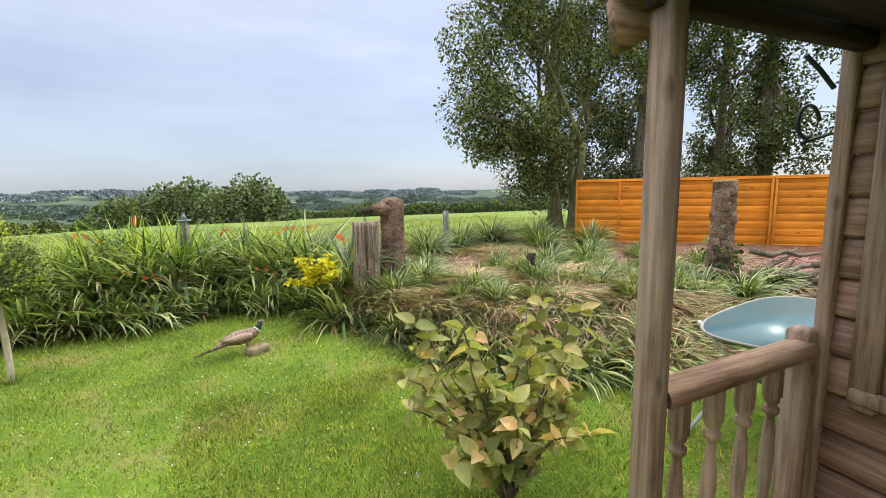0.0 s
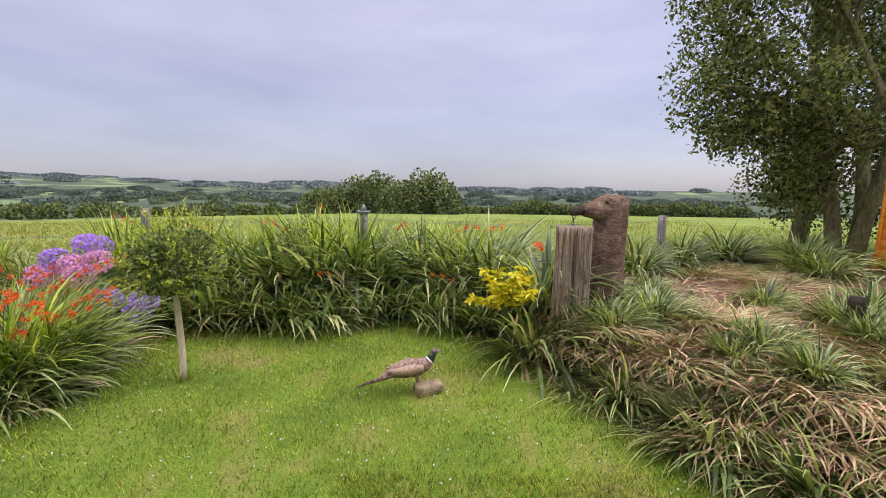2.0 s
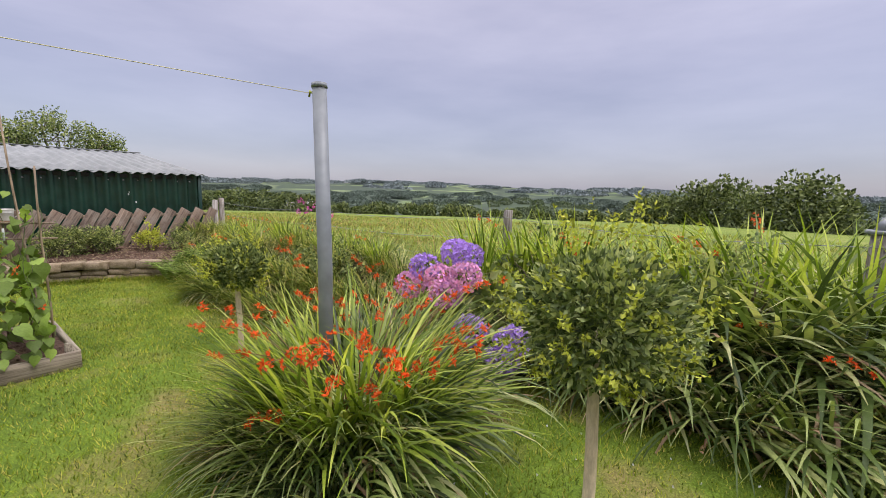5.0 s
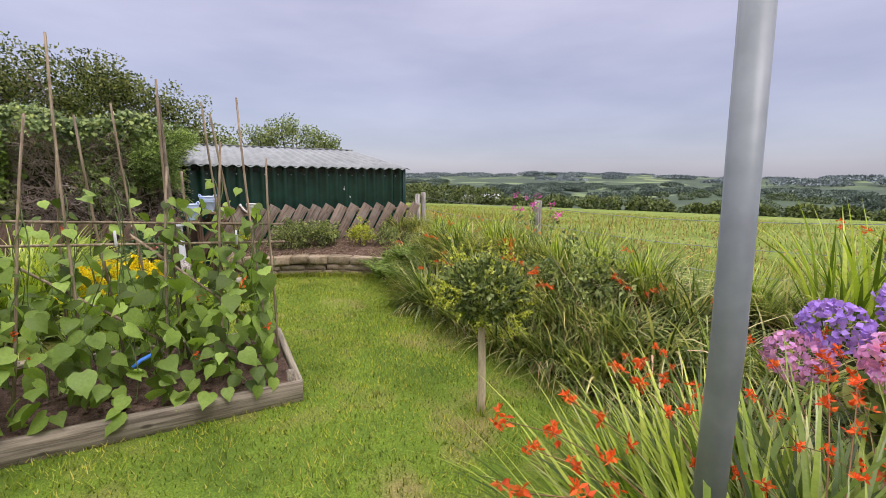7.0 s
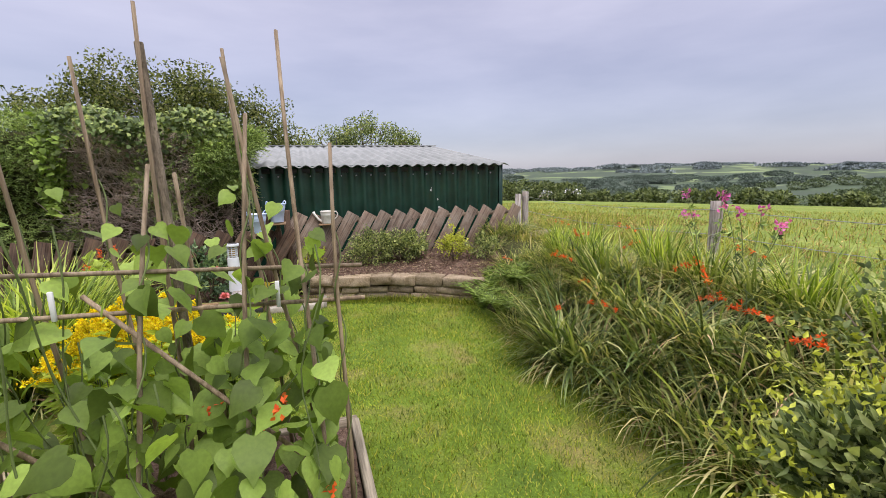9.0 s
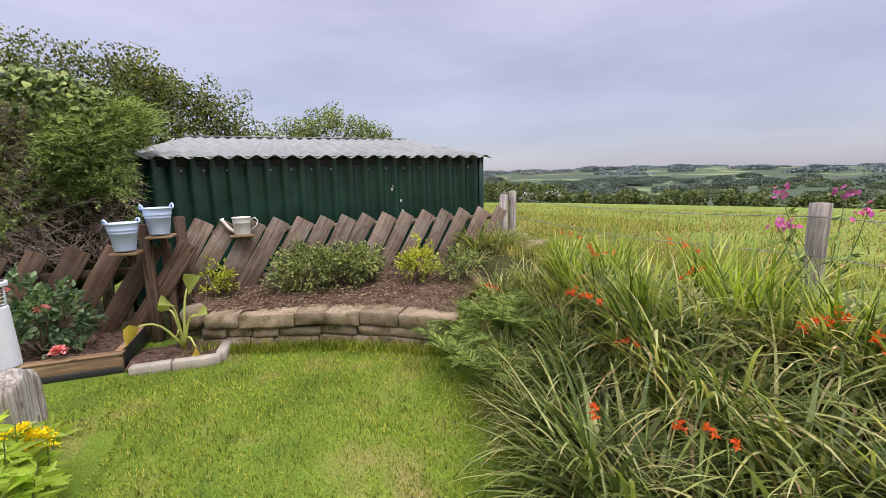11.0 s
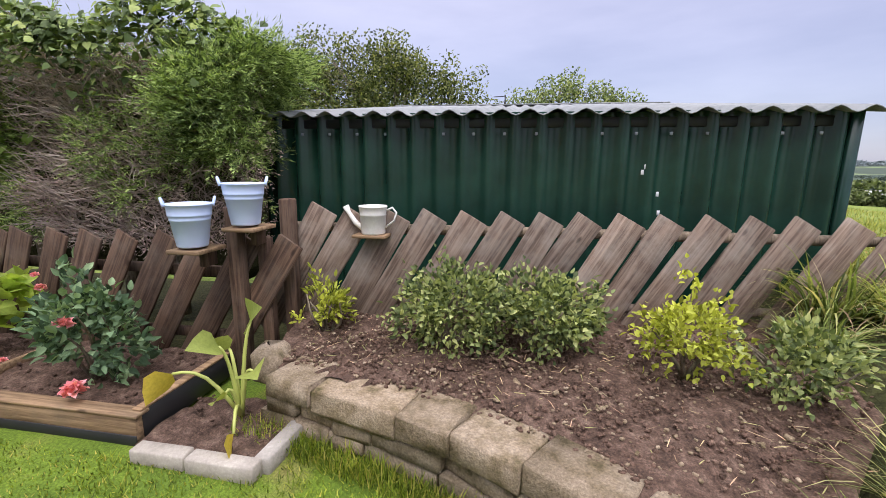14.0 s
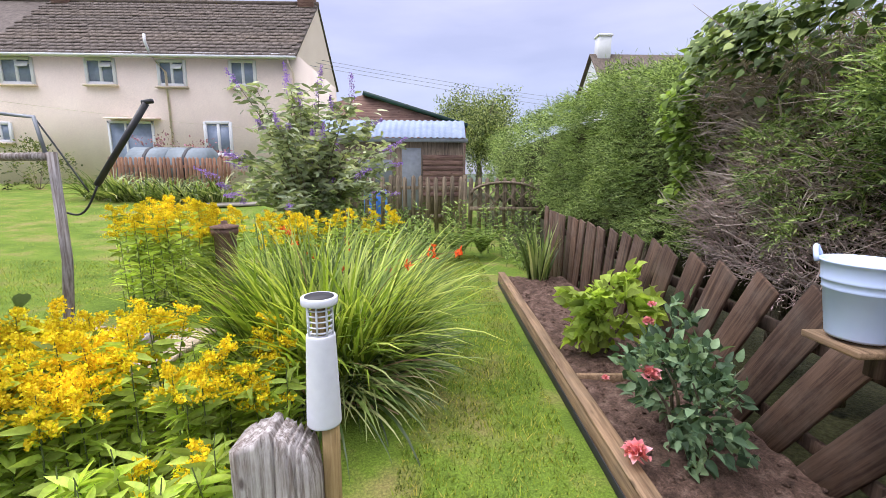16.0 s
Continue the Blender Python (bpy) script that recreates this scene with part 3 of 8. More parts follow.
def axis_steps(lo, hi, step, far, grow=1.16):
    mid = np.arange(lo, hi + step / 2, step)
    d, out, p = step, [], 0.0
    while p < far:
        d *= grow
        p += d
        out.append(p)
    out = np.array(out)
    return np.concatenate([(lo - out)[::-1], mid, hi + out])


def build_ground():
    xs, ys = axis_steps(-14, 8, 0.2, 3200), axis_steps(-8, 11, 0.2, 3200)
    X, Y = np.meshgrid(xs, ys, indexing='ij')
    Z = height(X, Y) + 0.012 * np.sin(X * 2.1) * np.sin(Y * 1.7 + 0.5)
    ni, nj = X.shape
    i, j = np.meshgrid(np.arange(ni - 1), np.arange(nj - 1), indexing='ij')
    Q = np.stack([i * nj + j, (i + 1) * nj + j, (i + 1) * nj + j + 1, i * nj + j + 1], -1).reshape(-1, 4)
    g = Geo().add(np.stack([X, Y, Z], -1).reshape(-1, 3), Q)
    me = g.mesh("ground", True)
    cx = ((X[:-1, :-1] + X[1:, 1:]) / 2).ravel()
    cy = ((Y[:-1, :-1] + Y[1:, 1:]) / 2).ravel()
    over = cy - lawn_edge(cx)
    r = np.hypot(cx + 5, cy - 3)
    idx = np.zeros(len(cx), np.int32)
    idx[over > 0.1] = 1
    idx[(over > 0.3) & (cx > 1.2)] = 3
    idx[(over > 1.7) & (cx < 1.5)] = 2
    # Dark earth behind the palings paints in the shade under the hedge.
    idx[(cx < -10.87) & (cy < 7.1)] = 1
    idx[(cy > 9) | (cx < -13)] = 2
    idx[r > 75] = 4
    for m in (M_LAWN_SOIL, M_BANK_SHADE, M_FIELD, M_MULCH, M_FAR):
        me.materials.append(m)
    me.polygons.foreach_set("material_index", idx)
    ob = new("ground", me)
    tagged(ob, "garden lawn, planted bank and rolling farmland", "ground", "", "structure")


build_ground()


def on_lawn(x, y):
    ok = (y < lawn_edge(x) + 0.1)
    ok &= ~((x < -5.85) & (x > -7.0) & (y < 3.68))
    ok &= ~((x < -7.0) & (x > -9.05) & (y < 3.2) & (y > -3.4))
    ok &= ~((x < -9.95) & (y < 3.7))
    ok &= ~(x < -10.3 + np.clip(y - 3.7, 0, 3) * 0.42)
    ok &= ~((x > 0.9) & (y < 0.75))
    return ok


def build_lawn():
    areas = [(-0.6, 1.4, 1.0, 3.4, 3300), (-3.0, 2.4, 1.4, 6.0, 1900), (-6.0, -3.0, 2.0, 5.4, 1900), (-10.4, -6.0, 2.2, 5.6, 2600), (-10.3, -9.0, -3.0, 2.2, 2300), (1.4, 3.2, 0.6, 2.9, 1500), (-6.0, 2.0, -12.0, 1.0, 60), (-6.8, -3.0, -1.5, 2.0, 700)]
    P = []
    for x0, x1, y0, y1, dens in areas:
        n = int((x1 - x0) * (y1 - y0) * dens * 1.8)
        p = np.stack([R.uniform(x0, x1, n), R.uniform(y0, y1, n)], 1)
        P.append(p[on_lawn(p[:, 0], p[:, 1])])
    P = np.concatenate(P)
    n = len(P)
    tuft = 0.5 + 0.5 * np.sin(P[:, 0] * 5.1 + 2 * np.sin(P[:, 1] * 3.3)) * np.sin(P[:, 1] * 4.3 + 1.5 * np.sin(P[:, 0] * 2.2))
    ln = R.uniform(0.014, 0.038, n) * (0.7 + 0.7 * tuft)
    a = R.uniform(0, 2 * np.pi, n)
    base = np.column_stack([P, height(P[:, 0], P[:, 1]) + 0.008])
    lean = ln * R.uniform(0.2, 1.0, n)
    tip = base + np.column_stack([np.cos(a) * lean, np.sin(a) * lean, ln * 0.8])
    b = a + R.uniform(0.8, 2.2, n)
    side = np.column_stack([np.cos(b), np.sin(b), np.zeros(n)]) * R.uniform(0.002, 0.0042, n)[:, None]
    V = np.stack([base - side, base + side, tip], 1).reshape(-1, 3)
    g = Geo().add(V, None, np.arange(n * 3).reshape(-1, 3))
    ob = part("lawn_grass", g, M_GRASS)
    tagged(ob, "short mown green lawn grass with clover", "grass", "", "stuff")
    # clover heads and small weeds
    n = 420
    p = np.stack([R.uniform(-3, 1.8, n), R.uniform(0.8, 5.4, n)], 1)
    p = p[on_lawn(p[:, 0], p[:, 1])]
    c = np.column_stack([p, height(p[:, 0], p[:, 1]) + R.uniform(0.025, 0.045, len(p))])
    k = 7
    pos = np.repeat(c, k, 0)
    d = R.normal(size=(len(pos), 3))
    g = Geo().leaves(pos, d, 0.008, 0.006, rng=R)
    tagged(part("clover_flowers", g, M_WHITE), "small white clover heads in the lawn", "flowers", "", "stuff")


build_lawn()

# ---- planted bank ----
def strap_clump(name, n, length, width, lean, droop, mat, spread, label, flowers=0, mat2=None, K=6, group="bank plants"):
    """Clump of strap leaves about its own foot, with orange flower sprays if wanted."""
    t = thing(name, (0, 0, -50), label, "plant", group)
    r = spread * np.sqrt(R.uniform(0, 1, n))
    a = R.uniform(0, 2 * np.pi, n)
    base = np.column_stack([r * np.cos(a), r * np.sin(a), np.full(n, -0.04)])
    az_ = a + R.normal(0, 0.7, n)
    L_ = length * R.uniform(0.55, 1.15, n)
    el = np.radians(90 - lean * R.uniform(0.15 if lean < 80 else 0.72, 1.0, n))
    dr = np.radians(droop * R.uniform(0.4, 1.2, n))
    g = Geo().blades(base, az_, L_, width * R.uniform(0.6, 1.2, n), el, dr, K)
    part("leaves", g, mat, t)
    if mat2:
        k = n // 6
        g = Geo().blades(base[:k] + [0, 0, 0.02], az_[:k] + 1.0, L_[:k] * 0.9, width * R.uniform(0.5, 1.0, k), el[:k] - 0.35, dr[:k] + 0.5, K)
        part("withered_leaves", g, mat2, t, "straw-coloured withered leaves")
    for _ in range(flowers):
        a0 = R.uniform(0, 2 * np.pi)
        L0 = length * R.uniform(0.85, 1.3)
        s = np.linspace(0, 1, 8)
        th = np.radians(82) - np.radians(75) * s ** 1.6
        h = np.cumsum(L0 / 8 * np.cos(th))
        z = np.cumsum(L0 / 8 * np.sin(th))
        r0 = spread * 0.5
        P = np.column_stack([np.cos(a0) * (r0 + h), np.sin(a0) * (r0 + h), z])
        st = part("flower_stem", Geo().tube(P, np.linspace(0.004, 0.0015, 8), 4, False), M_FLOWER_STEM, t)
        q = np.concatenate([P[5:6] + R.normal(0, 0.012, (4, 3)), P[6:7] + R.normal(0, 0.014, (5, 3)), P[7:8] + R.normal(0, 0.014, (5, 3))])
        pos = np.repeat(q, 5, 0)
        d = R.normal(size=(len(pos), 3)) + [0, 0, 0.4]
        part("flower_spray", Geo().leaves(pos, d, 0.028, 0.012, rng=R), M_ORANGE, st, "bright orange flowers")["kind"] = "stuff"
    return t


def scatter(masters, spots):
    for k, (x, y, s, dz) in enumerate(spots):
        m = masters[k % len(masters)]
        copy_thing(m, turned(x, y, float(height(x, y)) + dz, R.uniform(0, 360), s))


def discard(things):
    for t in things:
        for o in (*t.children_recursive, t):
            bpy.data.objects.remove(o)


DARK = [strap_clump("strap_leaf_plant", 260, 0.92, 0.034, 64, 98, M_STRAP, 0.2, "arching dark green strap-leaved clump on the bank", f, M_STRAP_DRY) for f in (0, 1, 0)]
TALL = [strap_clump("iris_clump", 110, 1.0, 0.026, 24, 55, M_STRAP_LIGHT, 0.22, "upright yellow-green sword-leaved clump on the bank", f) for f in (0, 1)]
FINE = [strap_clump("grassy_clump", 250, 0.72, 0.017, 58, 105, M_STRAP_MIX, 0.22, "loose grassy clump with straw-coloured tips", f, M_STRAP_DRY) for f in (0, 0, 1)]
CUT = [strap_clump("flattened_plant", 260, 0.46, 0.014, 86, 42, m, 0.3, "flattened straw-coloured cut leaves on the mound", 0, w, 5, "cut plants on the mound") for m, w in ((M_CUT, M_STRAP), (M_STRAP, M_CUT), (M_CUT, M_STRAP_DRY))]

spots = []
for x in np.arange(-3.0, 1.0, 0.42):
    e0 = float(lawn_edge(x))
    spots.append((x, e0 + R.uniform(0.22, 0.34), R.uniform(0.75, 0.95), -0.02))
    spots.append((x + 0.2, e0 + R.uniform(0.75, 0.95), R.uniform(0.95, 1.2), 0.0))
scatter(DARK, spots)
spots = []
for x in np.arange(-4.2, 0.7, 0.5):
    spots.append((x + R.uniform(-0.1, 0.1), float(lawn_edge(x)) + R.uniform(1.15, 1.4), R.uniform(0.85, 1.05) * (1.15 if -1.9 < x < -0.9 else 0.92), -0.05))
scatter(TALL, spots)
spots = []
for x in np.arange(-9.4, -4.3, 0.36):
    e0 = float(lawn_edge(x))
    if x < -8.3:
        spots.append((x + 0.1, e0 + R.uniform(0.95, 1.2), R.uniform(0.6, 0.75), 0.0))
        continue
    spots.append((x, e0 + R.uniform(0.2, 0.32), R.uniform(0.75, 0.95), -0.02))
    spots.append((x + 0.15, e0 + R.uniform(0.6, 0.8), R.uniform(0.8, 1.0), 0.0))
    spots.append((x + 0.1, e0 + R.uniform(1.05, 1.3), R.uniform(0.65, 0.85), 0.0))
scatter(FINE, spots)
spots = []
for x in np.arange(-9.3, -4.4, 0.55):
    spots.append((x + R.uniform(-0.2, 0.2), float(lawn_edge(x)) + R.uniform(1.2, 1.6), R.uniform(0.42, 0.58), 0.0))
scatter(TALL, spots)
spots = []
for x, y in [(-7.4, 5.4), (-6.9, 5.7)]:
    spots.append((x, y, R.uniform(0.65, 0.85), 0))
scatter(DARK, spots)
# the cut-down mound beside the cabin
spots = []
for _ in range(115):
    x = R.uniform(0.9, 6.2) if _ % 3 == 0 else R.uniform(0.9, 3.2)
    e0 = float(lawn_edge(x))
    spots.append((x, R.uniform(e0 + 0.2, min(e0 + 3.2, 7.2)), R.uniform(0.7, 1.0), 0.0))
scatter(CUT, spots)
scatter(CUT, [(R.uniform(1.4, 5.2), R.uniform(5.9, 7.7), R.uniform(0.7, 0.95), 0.0) for _ in range(34)])
n = 16000
lx = R.uniform(1.2, 7.0, n)
ly = lawn_edge(lx) + R.uniform(0.25, 3.6, n)
lb = np.column_stack([lx, ly, height(lx, ly) + R.uniform(0.005, 0.04, n)])
lg = Geo().blades(lb, R.uniform(0, 6.28, n), R.uniform(0.05, 0.2, n), R.uniform(0.006, 0.014, n), np.radians(R.uniform(-3, 16, n)), np.radians(R.uniform(0, 30, n)), 3)
M_LITTER = leaf_mat("brown_leaf_litter", [(0.42, 0.28, 0.16), (0.34, 0.25, 0.14), (0.32, 0.25, 0.15), (0.28, 0.19, 0.12), (0.31, 0.27, 0.15)], 0.8, 0.05)
tagged(part("leaf_litter", lg, M_LITTER), "brown fallen leaves and dry stalks over the mound", "leaf litter", "", "stuff")
spots = []
for _ in range(70):
    x = R.uniform(1.3, 3.6)
    e0 = float(lawn_edge(x))
    spots.append((x, e0 + R.uniform(0.35, 2.4), R.uniform(0.6, 0.95), R.uniform(0.02, 0.1)))
scatter(CUT[::2], spots)
spots = []
for _ in range(22):
    x = R.uniform(1.2, 5.4)
    e0 = float(lawn_edge(x))
    spots.append((x, R.uniform(e0 + 0.8, min(e0 + 3.4, 7.4)), R.uniform(0.32, 0.52), 0.0))
for x in np.arange(0.95, 3.0, 0.27):
    spots.append((x, float(lawn_edge(x)) + R.uniform(0.1, 0.3), R.uniform(0.42, 0.66), -0.02))
for _ in range(34):
    x = R.uniform(1.5, 4.6)
    spots.append((x, float(lawn_edge(x)) + R.uniform(0.3, 3.0), R.uniform(0.22, 0.42), 0.02))
for x, y in [(2.6, 7.0), (3.4, 7.4), (4.2, 7.6), (5.0, 7.2), (4.6, 6.4), (5.6, 6.3)]:
    spots.append((x, y, R.uniform(0.6, 0.8), 0.0))
scatter(DARK[:1] + DARK[2:], spots)


def meadow():
    g = Geo()
    for x0, x1, y0, y1, n, l, w in ((-14, 4, 6.9, 10, 26000, 0.24, 0.006), (-40, 14, 10, 26, 30000, 0.26, 0.014), (-12.5, -8, 6.6, 8.5, 9000, 0.26, 0.006), (-24, -12.2, 8.0, 14, 9000, 0.3, 0.01)):
        x, y = R.uniform(x0, x1, n), R.uniform(y0, y1, n)
        base = np.column_stack([x, y, height(x, y) - 0.02])
        ln = l * R.uniform(0.4, 1.1, n) * (0.75 + 0.35 * np.sin(x * 1.3 + np.sin(y)) * np.sin(y * 0.9 + 1.2 * np.sin(x * 0.6)))
        g.blades(base, R.uniform(0, 6.28, n), ln, np.full(n, w), np.radians(R.uniform(45, 88, n)), np.radians(R.uniform(20, 95, n)), 3)
    tagged(part("meadow_grass", g, M_MEADOW), "tall yellow-green meadow grass beyond the wire fence", "grass", "", "stuff")


meadow()


def field_weeds():
    """Seed heads and yellowing weeds standing in the field."""
    n = 1500
    x, y = R.uniform(-15, 3, n), 7.3 + R.uniform(0, 1, n) ** 1.6 * 9
    h = R.uniform(0.14, 0.34, n)
    base = np.column_stack([x, y, height(x, y) - 0.02])
    a = R.uniform(0, 6.28, n)
    g = Geo().blades(base, a, h * 1.05, np.full(n, 0.005), np.radians(R.uniform(70, 88, n)), np.radians(R.uniform(5, 25, n)), 2)
    top = base + np.column_stack([0.12 * h * np.cos(a), 0.12 * h * np.sin(a), h])
    k = 6
    p = np.repeat(top, k, 0) + R.normal(0, 0.016, (n * k, 3))
    g.leaves(p, R.normal(size=(n * k, 3)) + [0, 0, 0.6], 0.03, 0.014, False, rng=R)
    tagged(part("field_weeds", g, M_SEEDHEAD), "ochre seed heads and yellowing weeds in the field", "weeds", "", "stuff")


M_SEEDHEAD = leaf_mat("ochre_seed_heads", [(0.2, 0.2, 0.06), (0.28, 0.28, 0.07), (0.3, 0.24, 0.1), (0.34, 0.36, 0.1)], 0.8, 0.2)
field_weeds()

# ---- crocosmia clumps on the lawn ----
def crocosmia(x, y, s, n, flowers, mat, label, length=1.0, lean=48, droop=85, wide=0.02):
    c = strap_clump("crocosmia_clump", n, length, wide, lean, droop, mat, 0.42, label, flowers, M_STRAP_DRY if mat == M_STRAP else None, 7, "crocosmia clumps")
    c.matrix_basis = turned(x, y, float(height(x, y)), 20, s)


crocosmia(-3.4, 4.48, 0.95, 950, 22, M_STRAP_LIGHT, "large crocosmia clump with orange flower sprays round a pole", 1.0, 44, 72, 0.025)
crocosmia(-3.4, 4.42, 0.85, 1000, 5, M_STRAP, "dark arching leaves at the foot of the crocosmia", 0.95, 62, 100, 0.027)
crocosmia(-3.1, 4.12, 0.62, 420, 0, M_STRAP, "low dark strap leaves spilling onto the lawn", 0.9, 66, 105, 0.03)
crocosmia(-3.62, 4.12, 0.6, 420, 3, M_STRAP, "low dark strap leaves with orange sprays at the pole", 0.9, 66, 105, 0.03)
crocosmia(-3.35, 4.95, 0.85, 260, 8, M_STRAP, "crocosmia clump with orange flowers beside the hydrangea")
crocosmia(-4.0, 5.1, 0.7, 240, 6, M_STRAP, "loose crocosmia clump with orange flowers")
crocosmia(-8.5, 1.45, 1.0, 1500, 2, M_STRAP_LIGHT, "big fountain of light green strap leaves beside the path", 1.12, 36, 70, 0.021)
crocosmia(-8.52, 1.5, 0.85, 900, 0, M_STRAP, "dark drooping leaves round the foot of the fountain", 0.95, 62, 95, 0.022)
crocosmia(-8.5, 0.3, 0.7, 260, 8, M_STRAP_LIGHT, "crocosmia clump with orange flowers behind the path")

# ---- shrubs and trees ----
def shell_points(n, rx, ry, rz, lumps=6, fill=0.35, amp=0.18):
    """Points through an uneven rounded crown, most of them near its outside."""
    d = R.normal(size=(n, 3))
    d /= np.linalg.norm(d, axis=1)[:, None]
    k = R.normal(size=(lumps, 3)) * 2.2
    ph = R.uniform(0, 6.28, lumps)
    w = 1 + amp * np.sin(d @ k.T + ph).sum(1) / math.sqrt(lumps)
    r = w * (1 - fill * R.uniform(0, 1, n) ** 2)
    return d * r[:, None] * [rx, ry, rz], d


def bush(name, x, y, rx, ry, rz, n, leaf, mat, label, z=None, fine=True, stems=6, category="shrub", up=0.4, wide=0.6):
    z = float(height(x, y)) if z is None else z
    t = thing(name, (x, y, z), label, category)
    m = max(12, n // 16)
    q, e0 = shell_points(m, rx, ry, rz, 9, 0.5, 0.34)
    q += e0 * (R.uniform(0, 1, m) ** 4)[:, None] * 0.28 * rz
    own = R.randint(0, m, n)
    p, d = q[own] + R.normal(0, 0.11, (n, 3)) * min(rx, rz) * [1, 1, 1.2] - e0[own] * (R.uniform(0, 0.3, n)[:, None] * [rx, ry, rz]), e0[own]
    p[:, 2] += rz * 1.05
    p[:, 2] = np.maximum(p[:, 2], 0.02)
    dirs = d + R.normal(0, 0.6, (n, 3)) + [0, 0, up]
    part("foliage", Geo().leaves(p, dirs, leaf * R.uniform(0.6, 1.2, n), leaf * wide * R.uniform(0.7, 1.1, n), fine, rng=R), mat, t)
    g = Geo()
    for k in range(stems):
        a = R.uniform(0, 6.28)
        q = np.array([0.75 * rx * math.cos(a), 0.75 * ry * math.sin(a), rz * R.uniform(1.0, 1.6)])
        s = np.linspace(0, 1, 5)[:, None]
        P = s * q * np.array([1, 1, 1]) + np.sin(s * 3.1) * R.normal(0, 0.03, 3)
        P[0, 2] = -0.03
        g.tube(P, np.linspace(0.012, 0.004, 5), 5)
    part("branchwork", g, M_BARK, t)
    return t


M_TRUNK = rough_mat("pale_trunk", [(0.3, (0.5, 0.4, 0.27)), (0.7, (0.7, 0.6, 0.45))], 8.0, 60.0, 0.85, 0.4, 0.004, 0, (1, 1, 0.3), 0.4)


def topiary(x, y, stem, rad, label):
    z = float(height(x, y))
    t = thing("lollipop_topiary", (x, y, z), label, "topiary tree", "lollipop topiary trees")
    p, d = shell_points(6500, rad, rad, rad * 0.86, 12, 0.55, 0.17)
    p[:, 2] += stem + rad * 0.75
    part("crown", Geo().leaves(p, d + R.normal(0, 0.7, d.shape) + [0, 0, 0.3], R.uniform(0.022, 0.05, len(p)), R.uniform(0.012, 0.022, len(p)), False, rng=R), M_TOPIARY, t)
    s = np.linspace(0, 1, 7)
    P = np.column_stack([0.008 * np.sin(s * 5), 0.006 * np.sin(s * 3 + 1), s * (stem + rad * 0.6) - 0.03])
    m = 150
    q, d2 = shell_points(m, rad * 1.05, rad * 1.05, rad * 0.95, 12, 0.1, 0.2)
    q[:, 2] += stem + rad * 0.75
    sh = Geo()
    for a_, b_ in zip(q, d2):
        w_ = (b_ + R.normal(0, 0.3, 3) + [0, 0, 0.5]) * R.uniform(0.05, 0.11)
        sp = a_ + w_ * np.linspace(0, 1, 7)[:, None]
        sh.leaves(np.repeat(sp, 2, 0), R.normal(size=(14, 3)) + [0, 0, 0.5], 0.022, 0.011, False, rng=R)
    part("shoot_growth", sh, M_LIME_LEAF, t, "pale stray shoots")["kind"] = "stuff"
    part("trunk", Geo().tube(P, np.linspace(0.026, 0.021, 7), 9), M_TRUNK, t, "pale straight trunk")
    n = 40
    a = R.uniform(0, 6.28, n)
    g = Geo().blades(np.column_stack([0.05 * np.cos(a), 0.05 * np.sin(a), np.zeros(n)]), a, R.uniform(0.06, 0.16, n), np.full(n, 0.005), np.radians(R.uniform(50, 85, n)), np.full(n, 0.6), 3)
    part("grass_tuft", g, M_GRASS, t)


topiary(-2.07, 4.53, 0.75, 0.29, "clipped ball topiary on a pale straight stem")
topiary(-5.15, 4.62, 0.62, 0.215, "small clipped ball topiary on a thin stem")


def limb(g, a, b, r0, r1, wob=0.12, k=7):
    a, b = np.array(a, float), np.array(b, float)
    s = np.linspace(0, 1, k)[:, None]
    w = np.sin(s * np.pi * R.uniform(0.8, 1.6) + R.uniform(0, 1)) * R.normal(0, wob, 3)
    P = a + (b - a) * s + w - w[0]
    g.tube(P, np.linspace(r0, r1, k), 8)
    return P


def tree(name, x, y, z, trunk, crowns, leaf, mat, label, r0=0.2, stems=1, n_per=2600, spray=0.145, bark=None):
    """trunk: height of the fork; crowns: (dx, dy, dz, rx, ry, rz) leaf masses, each on its own limb."""
    t = thing(name, (x, y, z), label, "tree")
    g = Geo()
    forks = []
    for k in range(stems):
        a = 6.28 * k / max(1, stems) + 0.5
        off = 0.0 if stems == 1 else r0 * 0.9
        P = limb(g, (off * math.cos(a), off * math.sin(a), -0.1), (off * 3.2 * math.cos(a), off * 3.2 * math.sin(a), trunk), r0 * (1.25 if stems == 1 else 0.8), r0 * 0.55, 0.1)
        forks.append(P[-1])
    lg = Geo()
    for i, (dx, dy, dz, rx, ry, rz) in enumerate(crowns):
        f = forks[i % len(forks)]
        P = limb(g, f - [0, 0, 0.1], (dx, dy, dz), r0 * 0.42, 0.03, 0.2)
        for _ in range(7):
            b0 = P[R.randint(2, len(P))]
            v = R.normal(size=3)
            v /= np.linalg.norm(v)
            limb(g, b0, np.array([dx, dy, dz]) + v * [rx, ry, rz] * 0.8, 0.025, 0.008, 0.1, 5)
        p, d = shell_points(n_per, rx, ry, rz, 7, 0.75, 0.24)
        # leaves gather in sprays with gaps between them
        c = p[:: 110]
        own = c[R.randint(0, len(c), len(p))]
        p = own + np.clip(R.normal(0, 1, p.shape), -1.4, 1.4) * spray * [1.1, 1.1, 1.35] + [dx, dy, dz]
        lg.leaves(p, R.normal(size=p.shape) + [0, 0, -0.3], leaf * R.uniform(0.6, 1.2, len(p)), leaf * 0.6 * R.uniform(0.6, 1.2, len(p)), False, rng=R)
    part("trunk", g, bark or M_BARK, t)
    part("crown", lg, mat, t)
    return t


